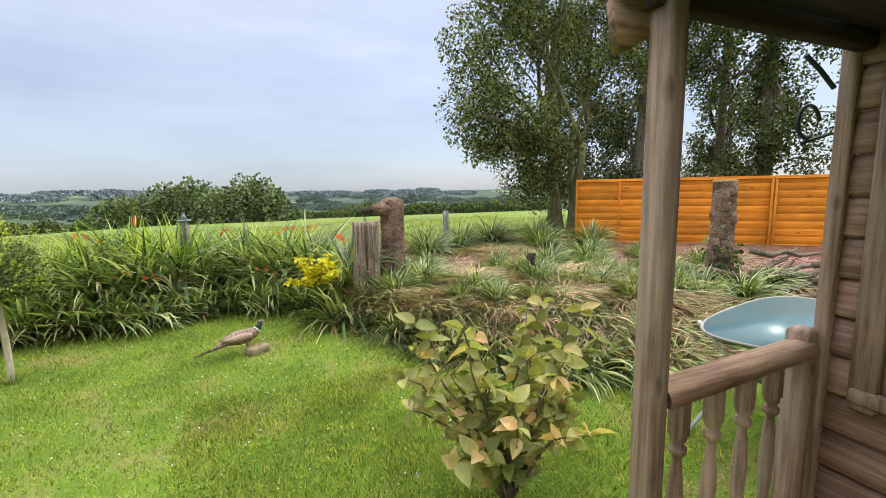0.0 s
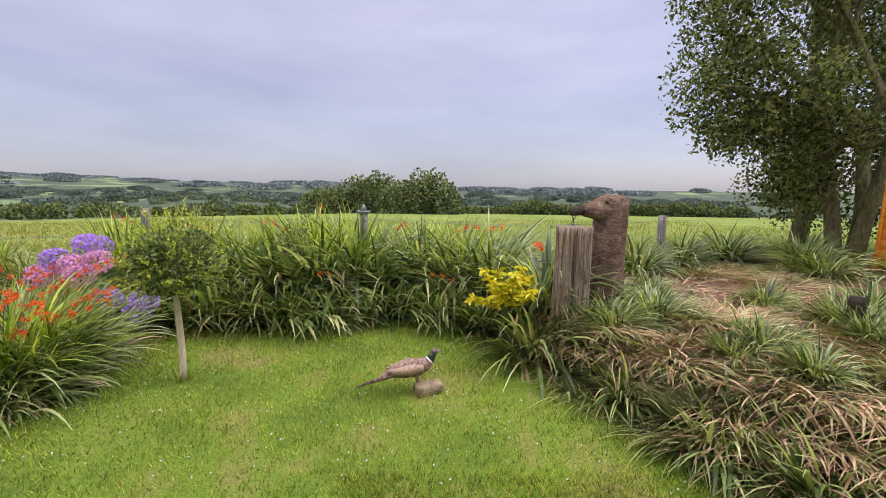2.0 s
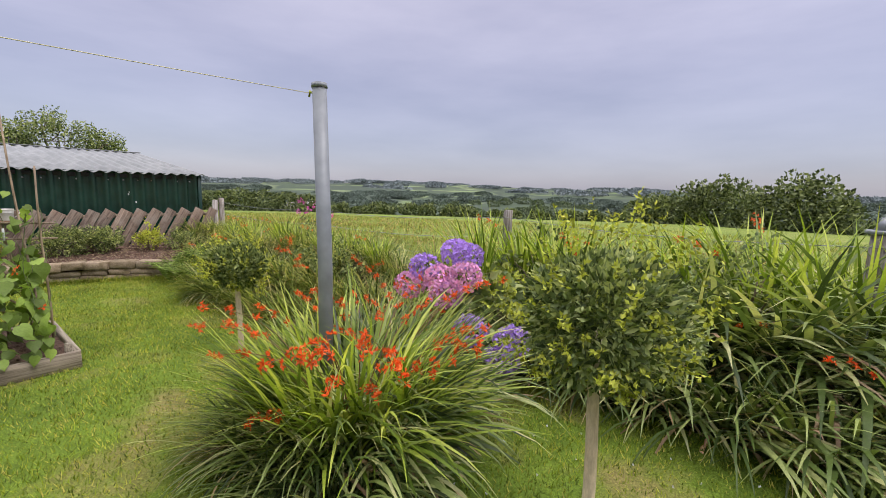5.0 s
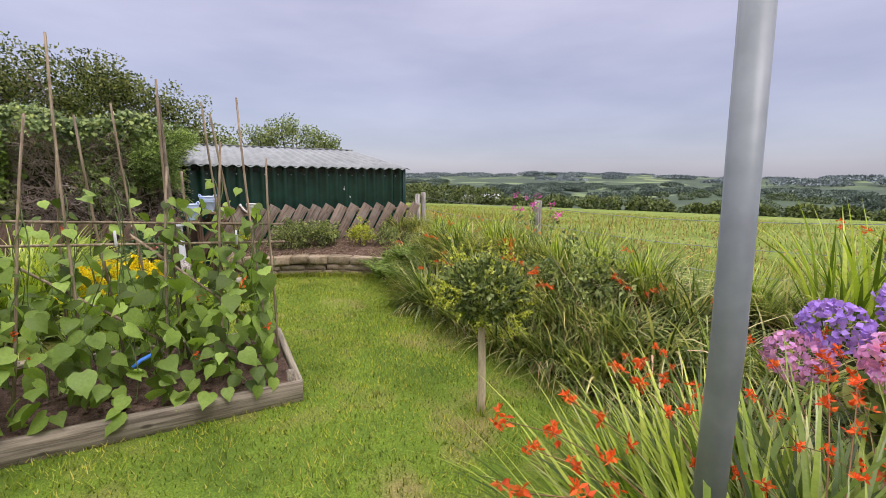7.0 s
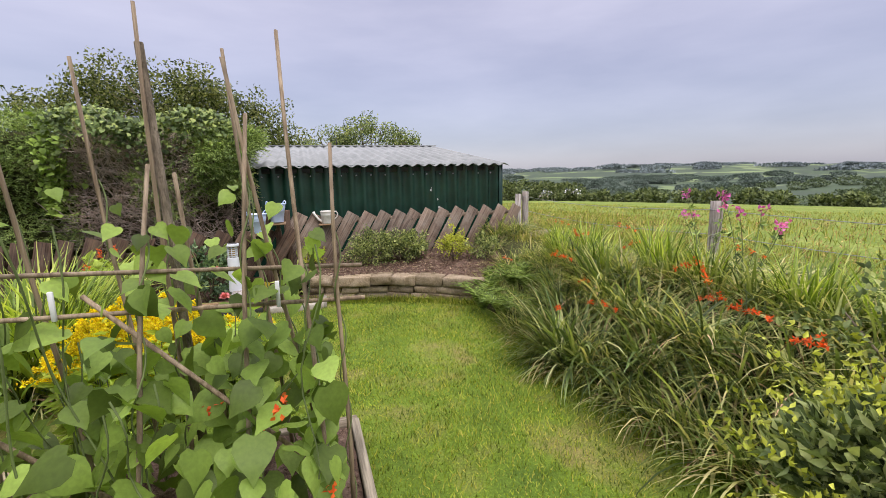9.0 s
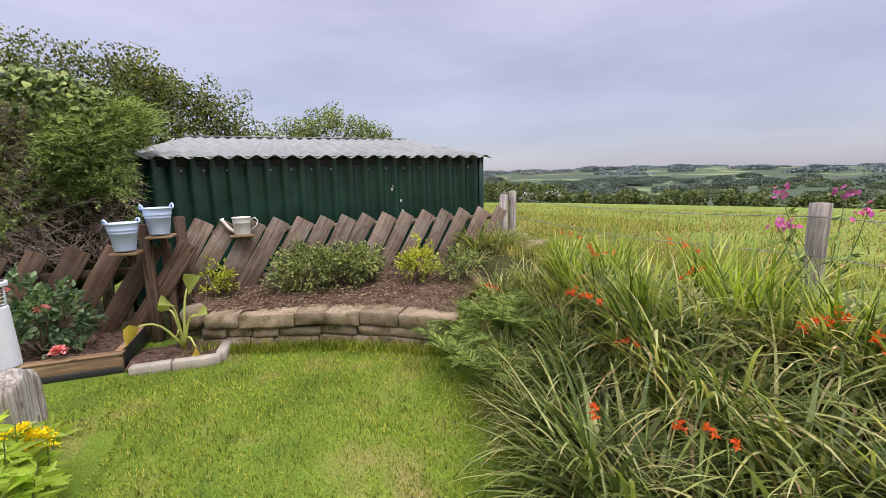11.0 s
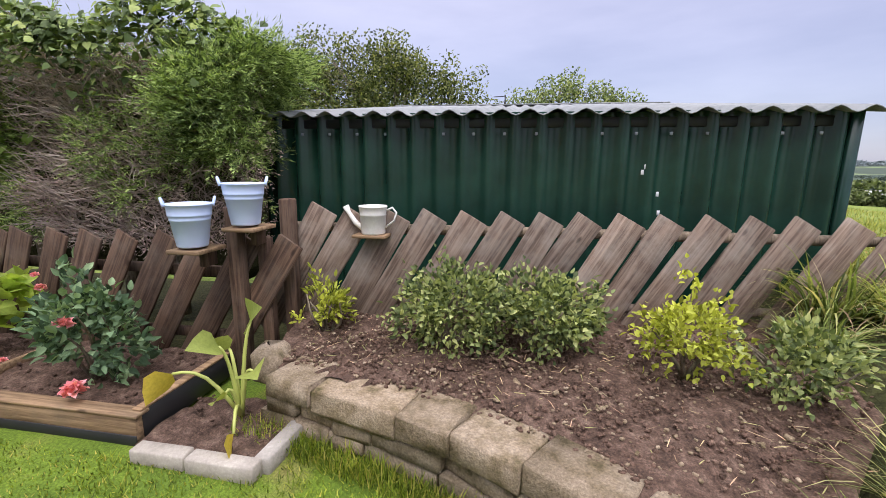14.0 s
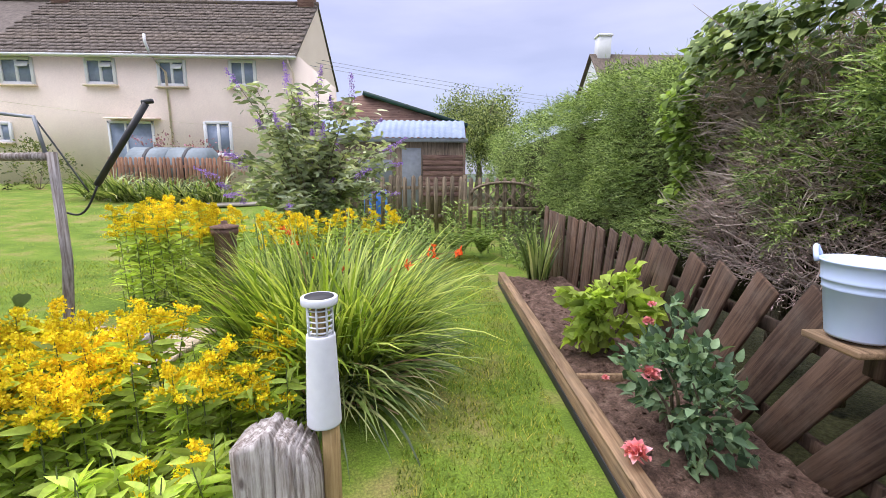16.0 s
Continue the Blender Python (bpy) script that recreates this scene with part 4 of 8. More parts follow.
big = [(-2.2, -0.3, 2.5, 0.8, 0.9, 0.75), (-1.9, 0.4, 3.9, 1.0, 1.0, 0.9), (-1.2, -0.2, 2.2, 0.9, 0.9, 0.9), (-1.0, 0.5, 4.6, 1.1, 1.1, 1.1), (0.2, 0.3, 4.9, 1.3, 1.3, 1.3),
       (-0.6, 0.5, 1.6, 0.9, 0.8, 0.9), (1.2, 0.2, 3.9, 1.2, 1.2, 1.2), (-0.2, 0.2, 6.4, 1.8, 1.6, 1.4), (-1.7, 0.2, 5.8, 1.1, 1.2, 1.0), (1.8, 0.4, 5.8, 1.5, 1.4, 1.2)]
tree("broadleaf_tree", 6.4, 8.0, 0.42, 2.2, big, 0.085, M_FOLIAGE, "tall multi-stemmed broadleaf tree beyond the orange fence", 0.15, 3, 3900, 0.135, M_MOSSBARK)
for x, y, s in ((9.6, 9.0, 1.0), (11.4, 6.8, 1.1), (13.2, 5.0, 1.0), (8.6, 11.5, 1.15), (12.8, 9.0, 1.2)):
    cr = [(R.uniform(-0.9, 0.9), R.uniform(-0.9, 0.9), 1.3 + k * 0.95 * s, 1.1, 1.1, 0.9) for k in range(8)]
    tree("ivy_clad_tree", x, y, 0.35, 4.0 * s, cr, 0.1, M_DARKWOOD, "dark ivy-clad tree behind the orange fence", 0.16, 1, 3000, 0.15)
ash = [(0.2, 3.2, 3.3, 1.5, 1.5, 0.9), (0.0, 1.6, 4.3, 1.6, 1.6, 1.0), (0.4, 0.0, 5.2, 1.5, 1.5, 1.1), (-0.2, -1.2, 4.9, 1.4, 1.4, 1.0), (0.3, -2.6, 5.5, 1.5, 1.5, 1.0), (0.0, -4.0, 4.9, 1.6, 1.6, 1.1), (0.2, -5.6, 4.2, 1.5, 1.5, 1.0), (0.4, -0.6, 3.6, 1.5, 1.8, 0.9), (0.4, -3.2, 3.5, 1.5, 1.8, 0.9)]
tree("ash_tree", -26.5, -0.5, -0.4, 2.4, ash, 0.15, M_FOLIAGE, "broad rounded green tree behind the green shed", 0.24, 2, 3400, 0.26)
tree("willow_tree", -21.5, 5.9, -0.5, 1.6, [(0, 0, 3.5, 0.6, 0.6, 0.7), (0.3, 0.8, 3.2, 0.5, 0.6, 0.6), (-0.3, -0.8, 3.2, 0.5, 0.6, 0.5), (0.1, 1.6, 2.9, 0.5, 0.6, 0.5), (0, -1.6, 2.9, 0.5, 0.6, 0.5)], 0.10, M_TOPIARY, "feathery small tree behind the shed roof", 0.1, 1, 1500)
tree("ash_tree", -12.0, -24.0, 0.4, 2.5, [(R.uniform(-2.2, 2.2), R.uniform(-1.8, 1.8), 2.2 + 0.33 * k, 1.9 - 0.09 * k, 1.8, 1.1) for k in range(9)], 0.16, M_TOPIARY, "round-headed tree beyond the outbuilding", 0.2, 1, 3000, 0.42)


def far_wood(name, label, spots, leaf=0.45, mat=None):
    """Hedgerow bushes and woods in the distance."""
    g = Geo()
    for x, y, rx, rz in spots:
        n = int(420 * min(rx, 10)) + 200 if leaf < 0.9 else int(110 * min(rx, 10)) + 120
        p, d = shell_points(n, rx, rx, rz, 6, 0.4, 0.25)
        p += [x, y, float(height(x, y)) + rz * 0.75]
        g.leaves(p, d + R.normal(0, 0.6, d.shape), leaf * R.uniform(0.6, 1.3, n), leaf * 0.8 * R.uniform(0.6, 1.2, n), False, rng=R)
    tagged(part(name, g, mat or M_FOLIAGE), label, "trees", "", "stuff")


# Valley leaves are lightened in base colour to stand for haze.
M_VALLEY = leaf_mat("valley_leaves", [(0.09, 0.17, 0.06), (0.08, 0.15, 0.055), (0.11, 0.19, 0.07)], 0.7, 0.15)
far_wood("hedgerow_copse", "rounded hedgerow trees at the field's far edge", [(x, R.uniform(47, 51), R.uniform(1.3, 1.9), h * R.uniform(0.92, 1.08)) for x, h in zip(np.arange(-13.6, 1.4, 1.05), (1.5, 1.7, 1.6, 1.5, 1.9, 2.3, 2.4, 2.1, 1.9, 2.2, 2.5, 2.6, 2.5, 2.3, 2.0))], 0.34, M_COPSE)
far_wood("field_hedge", "long clipped hedge along the field's far boundary", [(x, 62 + 0.1 * x + R.uniform(-1, 1), R.uniform(1.0, 1.5), R.uniform(0.5, 0.75) if x < 11 else R.uniform(0.8, 1.25)) for x in np.arange(3, 48, 1.5)] + [(x, 58 + 0.25 * x + R.uniform(-1, 1), R.uniform(1.0, 1.6), R.uniform(0.5, 0.9)) for x in np.arange(-62, -14, 3.0)] + [(-62 - 1.0 * k, 42 - 3.0 * k, R.uniform(1.4, 2.6), R.uniform(1.0, 2.0)) for k in range(11)], 0.4, M_COPSE)
t = thing("far_barn", (-107, 71, float(height(-107, 71))), "long low white-roofed barn across the fields", "barn")
part("wall", Geo().box((0, 0, 1.2), (5, 11, 2.4), None, 0.05), M_RENDER, t)
part("roof", Geo().add([(-2.7, -5.7, 2.4), (2.7, -5.7, 2.4), (0, -5.7, 3.6), (-2.7, 5.7, 2.4), (2.7, 5.7, 2.4), (0, 5.7, 3.6)], [(0, 2, 5, 3), (2, 1, 4, 5), (1, 0, 3, 4)], [(0, 1, 2), (3, 5, 4)]), M_WHITE, t)
far_wood("valley_woods", "dark broken woodland in the valley", [(R.uniform(-330, 60), R.uniform(110, 330), R.uniform(4, 8), R.uniform(1.6, 3)) for _ in range(90)] + [(R.uniform(-330, -120), R.uniform(20, 110), R.uniform(4, 7), R.uniform(1.6, 3)) for _ in range(40)], 1.0, M_VALLEY)
# Distance haze is put into these leaf colours as a greyed tint.
M_FARWOOD = leaf_mat("haze_tinted_woods", [(0.13, 0.23, 0.14), (0.1, 0.18, 0.11), (0.11, 0.19, 0.11)], 0.8, 0.1)
far_wood("distant_woods", "far hedgerows and woods with haze painted into their colour", [(R.uniform(-800, 400), R.uniform(300, 800), R.uniform(8, 22), R.uniform(2.2, 3.4)) for _ in range(150)] + [(R.uniform(-800, -300), R.uniform(0, 400), R.uniform(8, 22), R.uniform(2.2, 3.4)) for _ in range(60)], 2.2, M_FARWOOD)
# Ridge leaves are paler and bluer still, the haze painted in.
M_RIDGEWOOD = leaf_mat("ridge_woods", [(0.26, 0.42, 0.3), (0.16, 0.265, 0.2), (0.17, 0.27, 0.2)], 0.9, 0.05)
far_wood("ridge_woods", "woods along the far ridge, painted blue-grey for haze", [(-250 + r * math.cos(a), r * math.sin(a), R.uniform(25, 70), R.uniform(3, 7)) for r, a in zip(R.uniform(1100, 2300, 110), R.uniform(0.9, 3.0, 110))], 6.0, M_RIDGEWOOD)

# ---- green shed ----
def corrugated(length, rise, period, depth, thick=0.0, wave=False):
    """Sheet in the y-z plane: folds run along z, depth along x."""
    g = Geo()
    n = int(round(length / period))
    ys, xs = [], []
    for k in range(n):
        if wave:
            for s in range(6):
                ys.append((k + s / 6) * period)
                xs.append(depth * 0.5 * (1 - math.cos(2 * math.pi * s / 6)))
        else:
            for f, d in ((0.0, 0), (0.5, 0), (0.62, 1), (0.88, 1)):
                ys.append((k + f) * period)
                xs.append(d * depth)
    ys.append(n * period)
    xs.append(0)
    ys, xs = np.array(ys), np.array(xs)
    m = len(ys)
    V = np.concatenate([np.column_stack([xs, ys, np.zeros(m)]), np.column_stack([xs, ys, np.full(m, rise)])])
    i = np.arange(m - 1)
    g.add(V, np.stack([i, i + 1, m + i + 1, m + i], -1))
    return g


def roof_sheet(length, run, rise, period, depth):
    """Roof slope: folds run up the slope (along -x), repeated along y."""
    g = corrugated(length, 1.0, period, depth, 0, True)
    V = g.v[0]
    s = V[:, 2].copy()
    h = V[:, 0].copy()
    V[:, 0], V[:, 2] = -s * run, s * rise + h
    lo = V - [0, 0, 0.008]
    q = g.q[0]
    n = len(V)
    g.add(lo, q[:, ::-1])
    m = n // 2
    i = np.arange(m - 1)
    g.add(np.concatenate([V[:m], lo[:m]]), np.stack([i, i + 1, m + i + 1, m + i], -1))
    return g


def build_shed():
    t = thing("green_shed", (-11.95, 2.5, -0.3), "dark green corrugated steel shed with a grey sheet roof", "shed")
    part("front_wall", corrugated(4.4, 1.82, 0.2, 0.055), M_SHED, t, "dark green box-profile steel sheet")
    g = Geo().box((-4.4, 4.4, 0.91), (8.8, 0.04, 1.82)).box((-8.8, 2.2, 0.91), (0.04, 4.4, 1.82)).box((-4.4, 0.0, 0.91), (8.8, 0.04, 1.82))
    g.add([(0, 4.42, 1.82), (-8.8, 4.42, 1.82), (-4.4, 4.42, 2.38), (0, 4.38, 1.82), (-8.8, 4.38, 1.82), (-4.4, 4.38, 2.38)], None, [(0, 2, 1), (3, 4, 5)])
    part("side_walls", g, M_SHED, t)
    part("roof_slope", roof_sheet(4.6, 4.56, 0.62, 0.2, 0.045), M_ROOF_SHEET, t, "", False, pose(0.16, -0.05, 1.79))
    part("roof_slope", roof_sheet(4.6, 4.56, 0.62, 0.2, 0.045), M_ROOF_SHEET, t, "", False, pose(-8.96, 4.55, 1.79, 0, 0, 180))
    part("ridge_cap", Geo().box((-4.4, 2.25, 2.445), (0.26, 4.62, 0.02), None, 0.006), M_ROOF_SHEET, t)
    part("corner_trim", Geo().box((0.03, 4.43, 0.91), (0.07, 0.07, 1.8), None, 0.006), M_SHED, t)
    part("eave_gutter_board", Geo().box((0.005, 2.2, 1.745), (0.03, 4.4, 0.07), None, 0.004), M_DARK, t)
    bolt = None
    for k in range(18):
        at = pose(0.045, 0.15 + k * 0.24, 1.66)
        if bolt is None:
            bolt = part("bolt", Geo().box((0, 0, 0), (0.012, 0.022, 0.022), None, 0.005), M_GREY_POLE, t, "", False, at)
        else:
            share("bolt", bolt, t, at)
    # bird droppings down the sheet
    g = Geo()
    for y, z in ((3.12, 1.42), (3.16, 1.35), (3.22, 1.22), (3.24, 1.08), (3.1, 1.38), (3.55, 0.95)):
        g.box((0.0385, y, z), (0.004, 0.02, 0.035), None, 0.0015)
    st = part("bird_droppings", g, M_WHITE, t, "white streaks of bird droppings")
    st["kind"] = "stuff"
    part("roof_bracket", Geo().tube([(-4.4, 1.9, 2.4), (-4.4, 1.9, 2.62)], 0.012, 6).tube([(-4.4, 1.9, 2.6), (-4.4, 1.7, 2.59)], 0.008, 6), M_DARK, t)


build_shed()

# ---- leaning palings ----
def board_geo(length, w=0.19, th=0.022):
    return Geo().box((0, 0, length / 2), (th, w, length), None, 0.004)


def build_palings():
    f = thing("paling_fence", (0, 0, 0), "leaning weathered timber paling fence behind the soil terrace", "fence", "", "")
    first = None
    k = 0
    for y in (3.36, 3.61, 3.86, 4.11, 4.36, 4.61, 4.85, 5.09, 5.34, 5.59, 5.86, 6.13, 6.39, 6.66, 6.95):
        x = -11.08 - 0.085 * (y - 3.4)
        lean = 31 + R.uniform(-2, 2)
        top = 0.8 if y < 4.2 else 0.79
        L0 = (top + 0.02) / math.cos(radians(lean))
        at = pose(x + R.uniform(-0.008, 0.008), y - L0 * math.sin(radians(lean)) + 0.06, -0.02, -lean, R.uniform(-2, 2), 4.8)
        if first is None:
            first = part("paling", board_geo(0.98), M_PALING, f, "", False, at)
        else:
            share("paling", first, f, at @ Matrix.Diagonal((1, R.uniform(0.92, 1.08), L0 / 0.98, 1)))
        k += 1
    first.matrix_basis = first.matrix_basis @ Matrix.Diagonal((1, 1, 1.0, 1))
    part("rail", Geo().tube([(-11.15, 3.2, 0.7), (-11.31, 5.0, 0.69), (-11.48, 7.05, 0.68)], 0.035, 8), M_PICKET, f, "pale round rail")
    part("rail", Geo().tube([(-11.14, 3.2, 0.2), (-11.48, 7.05, 0.2)], 0.03, 8), M_PALING, f)
    part("end_post", Geo().tube([(-11.46, 7.06, -0.1), (-11.46, 7.06, 0.98)], [0.06, 0.055], 9), M_DRIFT, f, "silvered round end post")
    b = thing("bed_paling_fence", (0, 0, 0), "dark weathered paling fence behind the narrow raised bed", "fence")
    first = None
    ys = list(np.arange(-2.1, 0.6, 0.215)) + list(np.arange(0.7, 3.3, 0.285))
    for y in ys:
        lean = float(np.interp(y, [-2, 0, 1.2, 2.4], [4, 9, 22, 31])) + R.uniform(-2, 2)
        L0 = (0.65 + 0.3) / math.cos(radians(lean))
        at = pose(-10.86 + R.uniform(-0.01, 0.01), y - L0 * math.sin(radians(lean)) + 0.06, -0.3, -lean, R.uniform(-2, 2), 0)
        if first is None:
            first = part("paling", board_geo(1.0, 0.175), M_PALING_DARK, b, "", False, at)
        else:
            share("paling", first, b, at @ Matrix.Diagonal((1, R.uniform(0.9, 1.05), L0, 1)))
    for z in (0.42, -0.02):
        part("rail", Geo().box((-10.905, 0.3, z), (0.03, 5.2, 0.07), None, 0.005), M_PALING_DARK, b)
    for (x, y, top, w) in ((-10.80, 2.99, 0.86, 0.085), (-10.99, 3.24, 0.9, 0.085), (-10.9, 3.12, 0.66, 0.075)):
        part("post", Geo().box((x, y, (top - 0.3) / 2), (w, w, top + 0.3), None, 0.008), M_PALING_DARK, b, "square corner post")
    for x, y, z in ((-10.56, 2.9, 0.648), (-10.72, 3.13, 0.757)):
        part("shelf", Geo().box((x - 0.02, y, z - 0.012), (0.24, 0.2, 0.022), None, 0.003), M_SLEEPER, b, "small wooden shelf")
        part("bracket", Geo().box((x - 0.1, y, z - 0.075), (0.1, 0.045, 0.1), None, 0.004), M_PALING_DARK, b)
    part("shelf", Geo().box((-11.1, 3.77, 0.668), (0.2, 0.22, 0.02), None, 0.003), M_SLEEPER, f, "small wooden shelf")


build_palings()


def bucket(x, y, z, rz):
    t = thing("bucket_planter", turned(x, y, z, rz), "pale blue enamel bucket with two ear handles on a shelf", "bucket", "enamel buckets on shelves")
    prof = [(0.0, 0.004), (0.074, 0.004), (0.076, 0.0), (0.08, 0.008), (0.101, 0.15), (0.105, 0.152), (0.103, 0.158), (0.107, 0.176), (0.111, 0.178), (0.109, 0.184), (0.115, 0.232), (0.122, 0.236), (0.12, 0.242), (0.112, 0.238), (0.077, 0.012), (0.0, 0.012)]
    part("body", Geo().lathe(prof, 28), M_BUCKET, t, "", True)
    for s in (-1, 1):
        a = np.linspace(0, math.pi, 9)
        P = np.column_stack([np.full(9, s * 0.118) + s * 0.012 * np.sin(a), 0.036 * np.cos(a), 0.228 + 0.045 * np.sin(a)])
        part("handle", Geo().tube(P, 0.0075, 7), M_BUCKET, t)


bucket(-10.55, 2.9, 0.659, 130)
bucket(-10.71, 3.13, 0.768, 125)


def watering_can():
    t = thing("watering_can", turned(-11.08, 3.78, 0.679, 0), "white enamel watering can with rust spots on a shelf", "watering can")
    prof = [(0.0, 0.003), (0.07, 0.003), (0.074, 0.0), (0.077, 0.01), (0.083, 0.12), (0.086, 0.122), (0.084, 0.13), (0.089, 0.172), (0.094, 0.176), (0.09, 0.182), (0.084, 0.176), (0.074, 0.012), (0, 0.012)]
    part("body", Geo().lathe(prof, 26), M_RUST, t, "", True)
    part("spout", Geo().tube([(0, -0.07, 0.03), (0, -0.12, 0.07), (0, -0.165, 0.135), (0, -0.185, 0.175)], [0.018, 0.017, 0.014, 0.022], 9), M_RUST, t)
    P = [(0, 0.08, 0.15), (0, 0.13, 0.172), (0, 0.155, 0.14), (0, 0.14, 0.09), (0, 0.078, 0.04)]
    part("handle", Geo().tube(P, 0.007, 7), M_RUST, t)


watering_can()

# ---- stone terrace wall ----
def along(curve, step):
    c = np.array(curve, float)
    seg = np.linalg.norm(np.diff(c, axis=0), axis=1)
    s = np.concatenate([[0], np.cumsum(seg)])

    def at(d):
        p = np.array([np.interp(d, s, c[:, 0]), np.interp(d, s, c[:, 1])])
        q = np.array([np.interp(d + 0.02, s, c[:, 0]), np.interp(d + 0.02, s, c[:, 1])])
        o = np.array([np.interp(d - 0.02, s, c[:, 0]), np.interp(d - 0.02, s, c[:, 1])])
        v = q - o
        return p, math.degrees(math.atan2(v[1], v[0]))
    return at, s[-1]


def rough_stone(lx, ly, lz, bevel=0.009, jit=0.006):
    g = Geo().box((0, 0, 0), (lx, ly, lz), None, bevel)
    g.v[0] = g.v[0] + R.normal(0, jit, g.v[0].shape)
    return g


def build_terrace():
    w = thing("terrace_wall", (0, 0, 0), "low curved retaining wall of weathered buff stone", "wall", "", "structure")
    w.name = "wall_terrace"
    curve = [(-10.42, 3.42), (-10.33, 3.75), (-10.2, 4.2), (-10.05, 4.6), (-9.84, 4.97), (-9.6, 5.3), (-9.46, 5.46)]
    at, total = along(curve, 0.05)
    for course, (z, h, lo, hi, depth, out) in enumerate(((-0.25, 0.1, 0.18, 0.42, 0.2, 0.0), (-0.15, 0.1, 0.2, 0.48, 0.2, 0.0), (-0.05, 0.125, 0.2, 0.5, 0.26, 0.0))):
        d = 0.04 * course
        while d < total - 0.1:
            ln = R.uniform(lo, hi)
            p, a = at(d + ln / 2)
            o = rough_stone(ln - 0.014, depth, h - 0.008)
            part("stone", o, M_STONE, w, "", False, pose(p[0] + R.normal(0, 0.006), p[1], z + h / 2 + R.normal(0, 0.004), R.normal(0, 1.2), R.normal(0, 1.2), a))
            d += ln
    # longer grass left by the mower along the wall's foot
    n = 2600
    f = R.uniform(0, total, n)
    foot = np.array([at(q)[0] for q in f]) + np.column_stack([R.uniform(0.1, 0.24, n), R.uniform(-0.14, 0.0, n)])
    tuft = Geo().blades(np.column_stack([foot, height(foot[:, 0], foot[:, 1])]), R.uniform(0, 6.28, n), R.uniform(0.04, 0.12, n), np.full(n, 0.005), np.radians(R.uniform(55, 88, n)), np.radians(R.uniform(10, 80, n)), 3)
    tagged(part("wall_foot_grass", tuft, M_GRASS), "longer uncut grass along the stone wall", "grass", "", "stuff")
    b = Geo()
    u = np.linspace(0.05, math.pi - 0.05, 7)
    b.lathe([(0.17 * math.sin(a) * (1 + 0.12 * math.sin(3 * a)), -0.11 * math.cos(a)) for a in u], 11)
    b.v[0] = b.v[0] * [1.0, 0.75, 1.0] + R.normal(0, 0.008, b.v[0].shape)
    bo = part("boulder", b, M_STONE, w, "rounded grey boulder", True, pose(-10.52, 3.36, 0.02, 8, -4, 30))
    # soil behind the wall, rising to the palings
    n = 40
    g = Geo()
    top = []
    for k in range(n):
        f = k / (n - 1)
        p, _ = at(f * total)
        back = np.array([-11.5 + 0.3 * (f < 0.1), 3.2 + f * 4.0])
        for s in np.linspace(0, 1, 14):
            q = p * (1 - s) + back * s
            z = 0.055 + 0.07 * s + 0.02 * math.sin(q[0] * 9) * math.sin(q[1] * 7) + R.normal(0, 0.008)
            top.append((q[0], q[1], z))
    V = np.array(top)
    i, j = np.meshgrid(np.arange(n - 1), np.arange(13), indexing='ij')
    a = i * 14 + j
    g.add(V, np.stack([a, a + 1, a + 15, a + 14], -1))
    so = part("soil", g, M_SOIL, None, "", True)
    so.name = "terrace_soil"
    tagged(so, "dry brown crumbly soil with small stones", "soil", "", "structure")
    pb = Geo()
    for _ in range(850):
        s, f = R.uniform(0.05, 0.8), R.uniform(0, 0.95)
        p, _a = at(f * total)
        q = p * (1 - s) + np.array([-11.4, 3.3 + f * 3.9]) * s
        r = R.uniform(0.003, 0.009) * (1.7 if R.uniform() < 0.06 else 1)
        pb.box((q[0], q[1], 0.07 + 0.07 * s), (2.2 * r, 1.6 * r, 1.1 * r), pose(0, 0, 0, R.uniform(-20, 20), R.uniform(-20, 20), R.uniform(0, 180)), r * 0.4)
    tagged(part("soil_pebbles", pb, M_STONE), "small pale stones scattered on the soil", "pebbles", "", "stuff")
    cr = Geo()
    for _ in range(2600):
        s, f = R.uniform(0.04, 0.85), R.uniform(0, 0.97)
        p, _a = at(f * total)
        q = p * (1 - s) + np.array([-11.4, 3.3 + f * 3.9]) * s
        r = R.uniform(0.004, 0.013)
        cr.box((q[0], q[1], 0.066 + 0.07 * s), (1.7 * r, 1.5 * r, 1.3 * r), pose(0, 0, 0, R.uniform(-30, 30), R.uniform(-30, 30), R.uniform(0, 180)), r * 0.6)
    tagged(part("soil_crumbs", cr, M_SOIL), "loose reddish-brown crumbs of soil", "soil", "", "stuff")
    # half-buried slabs beside the field
    for x, y, rz, lx, ly in ((-10.95, 7.1, 20, 0.5, 0.4), (-10.3, 7.2, 8, 0.45, 0.35)):
        s = part("stone_slab", rough_stone(lx, ly, 0.06, 0.012, 0.006), M_STONE, None, "", False, pose(x, y, float(height(x, y)) + 0.02, 8, -6, rz))
        tagged(s, "flat grey stone slab sunk in the grass", "stone slab", "stone slabs")


build_terrace()

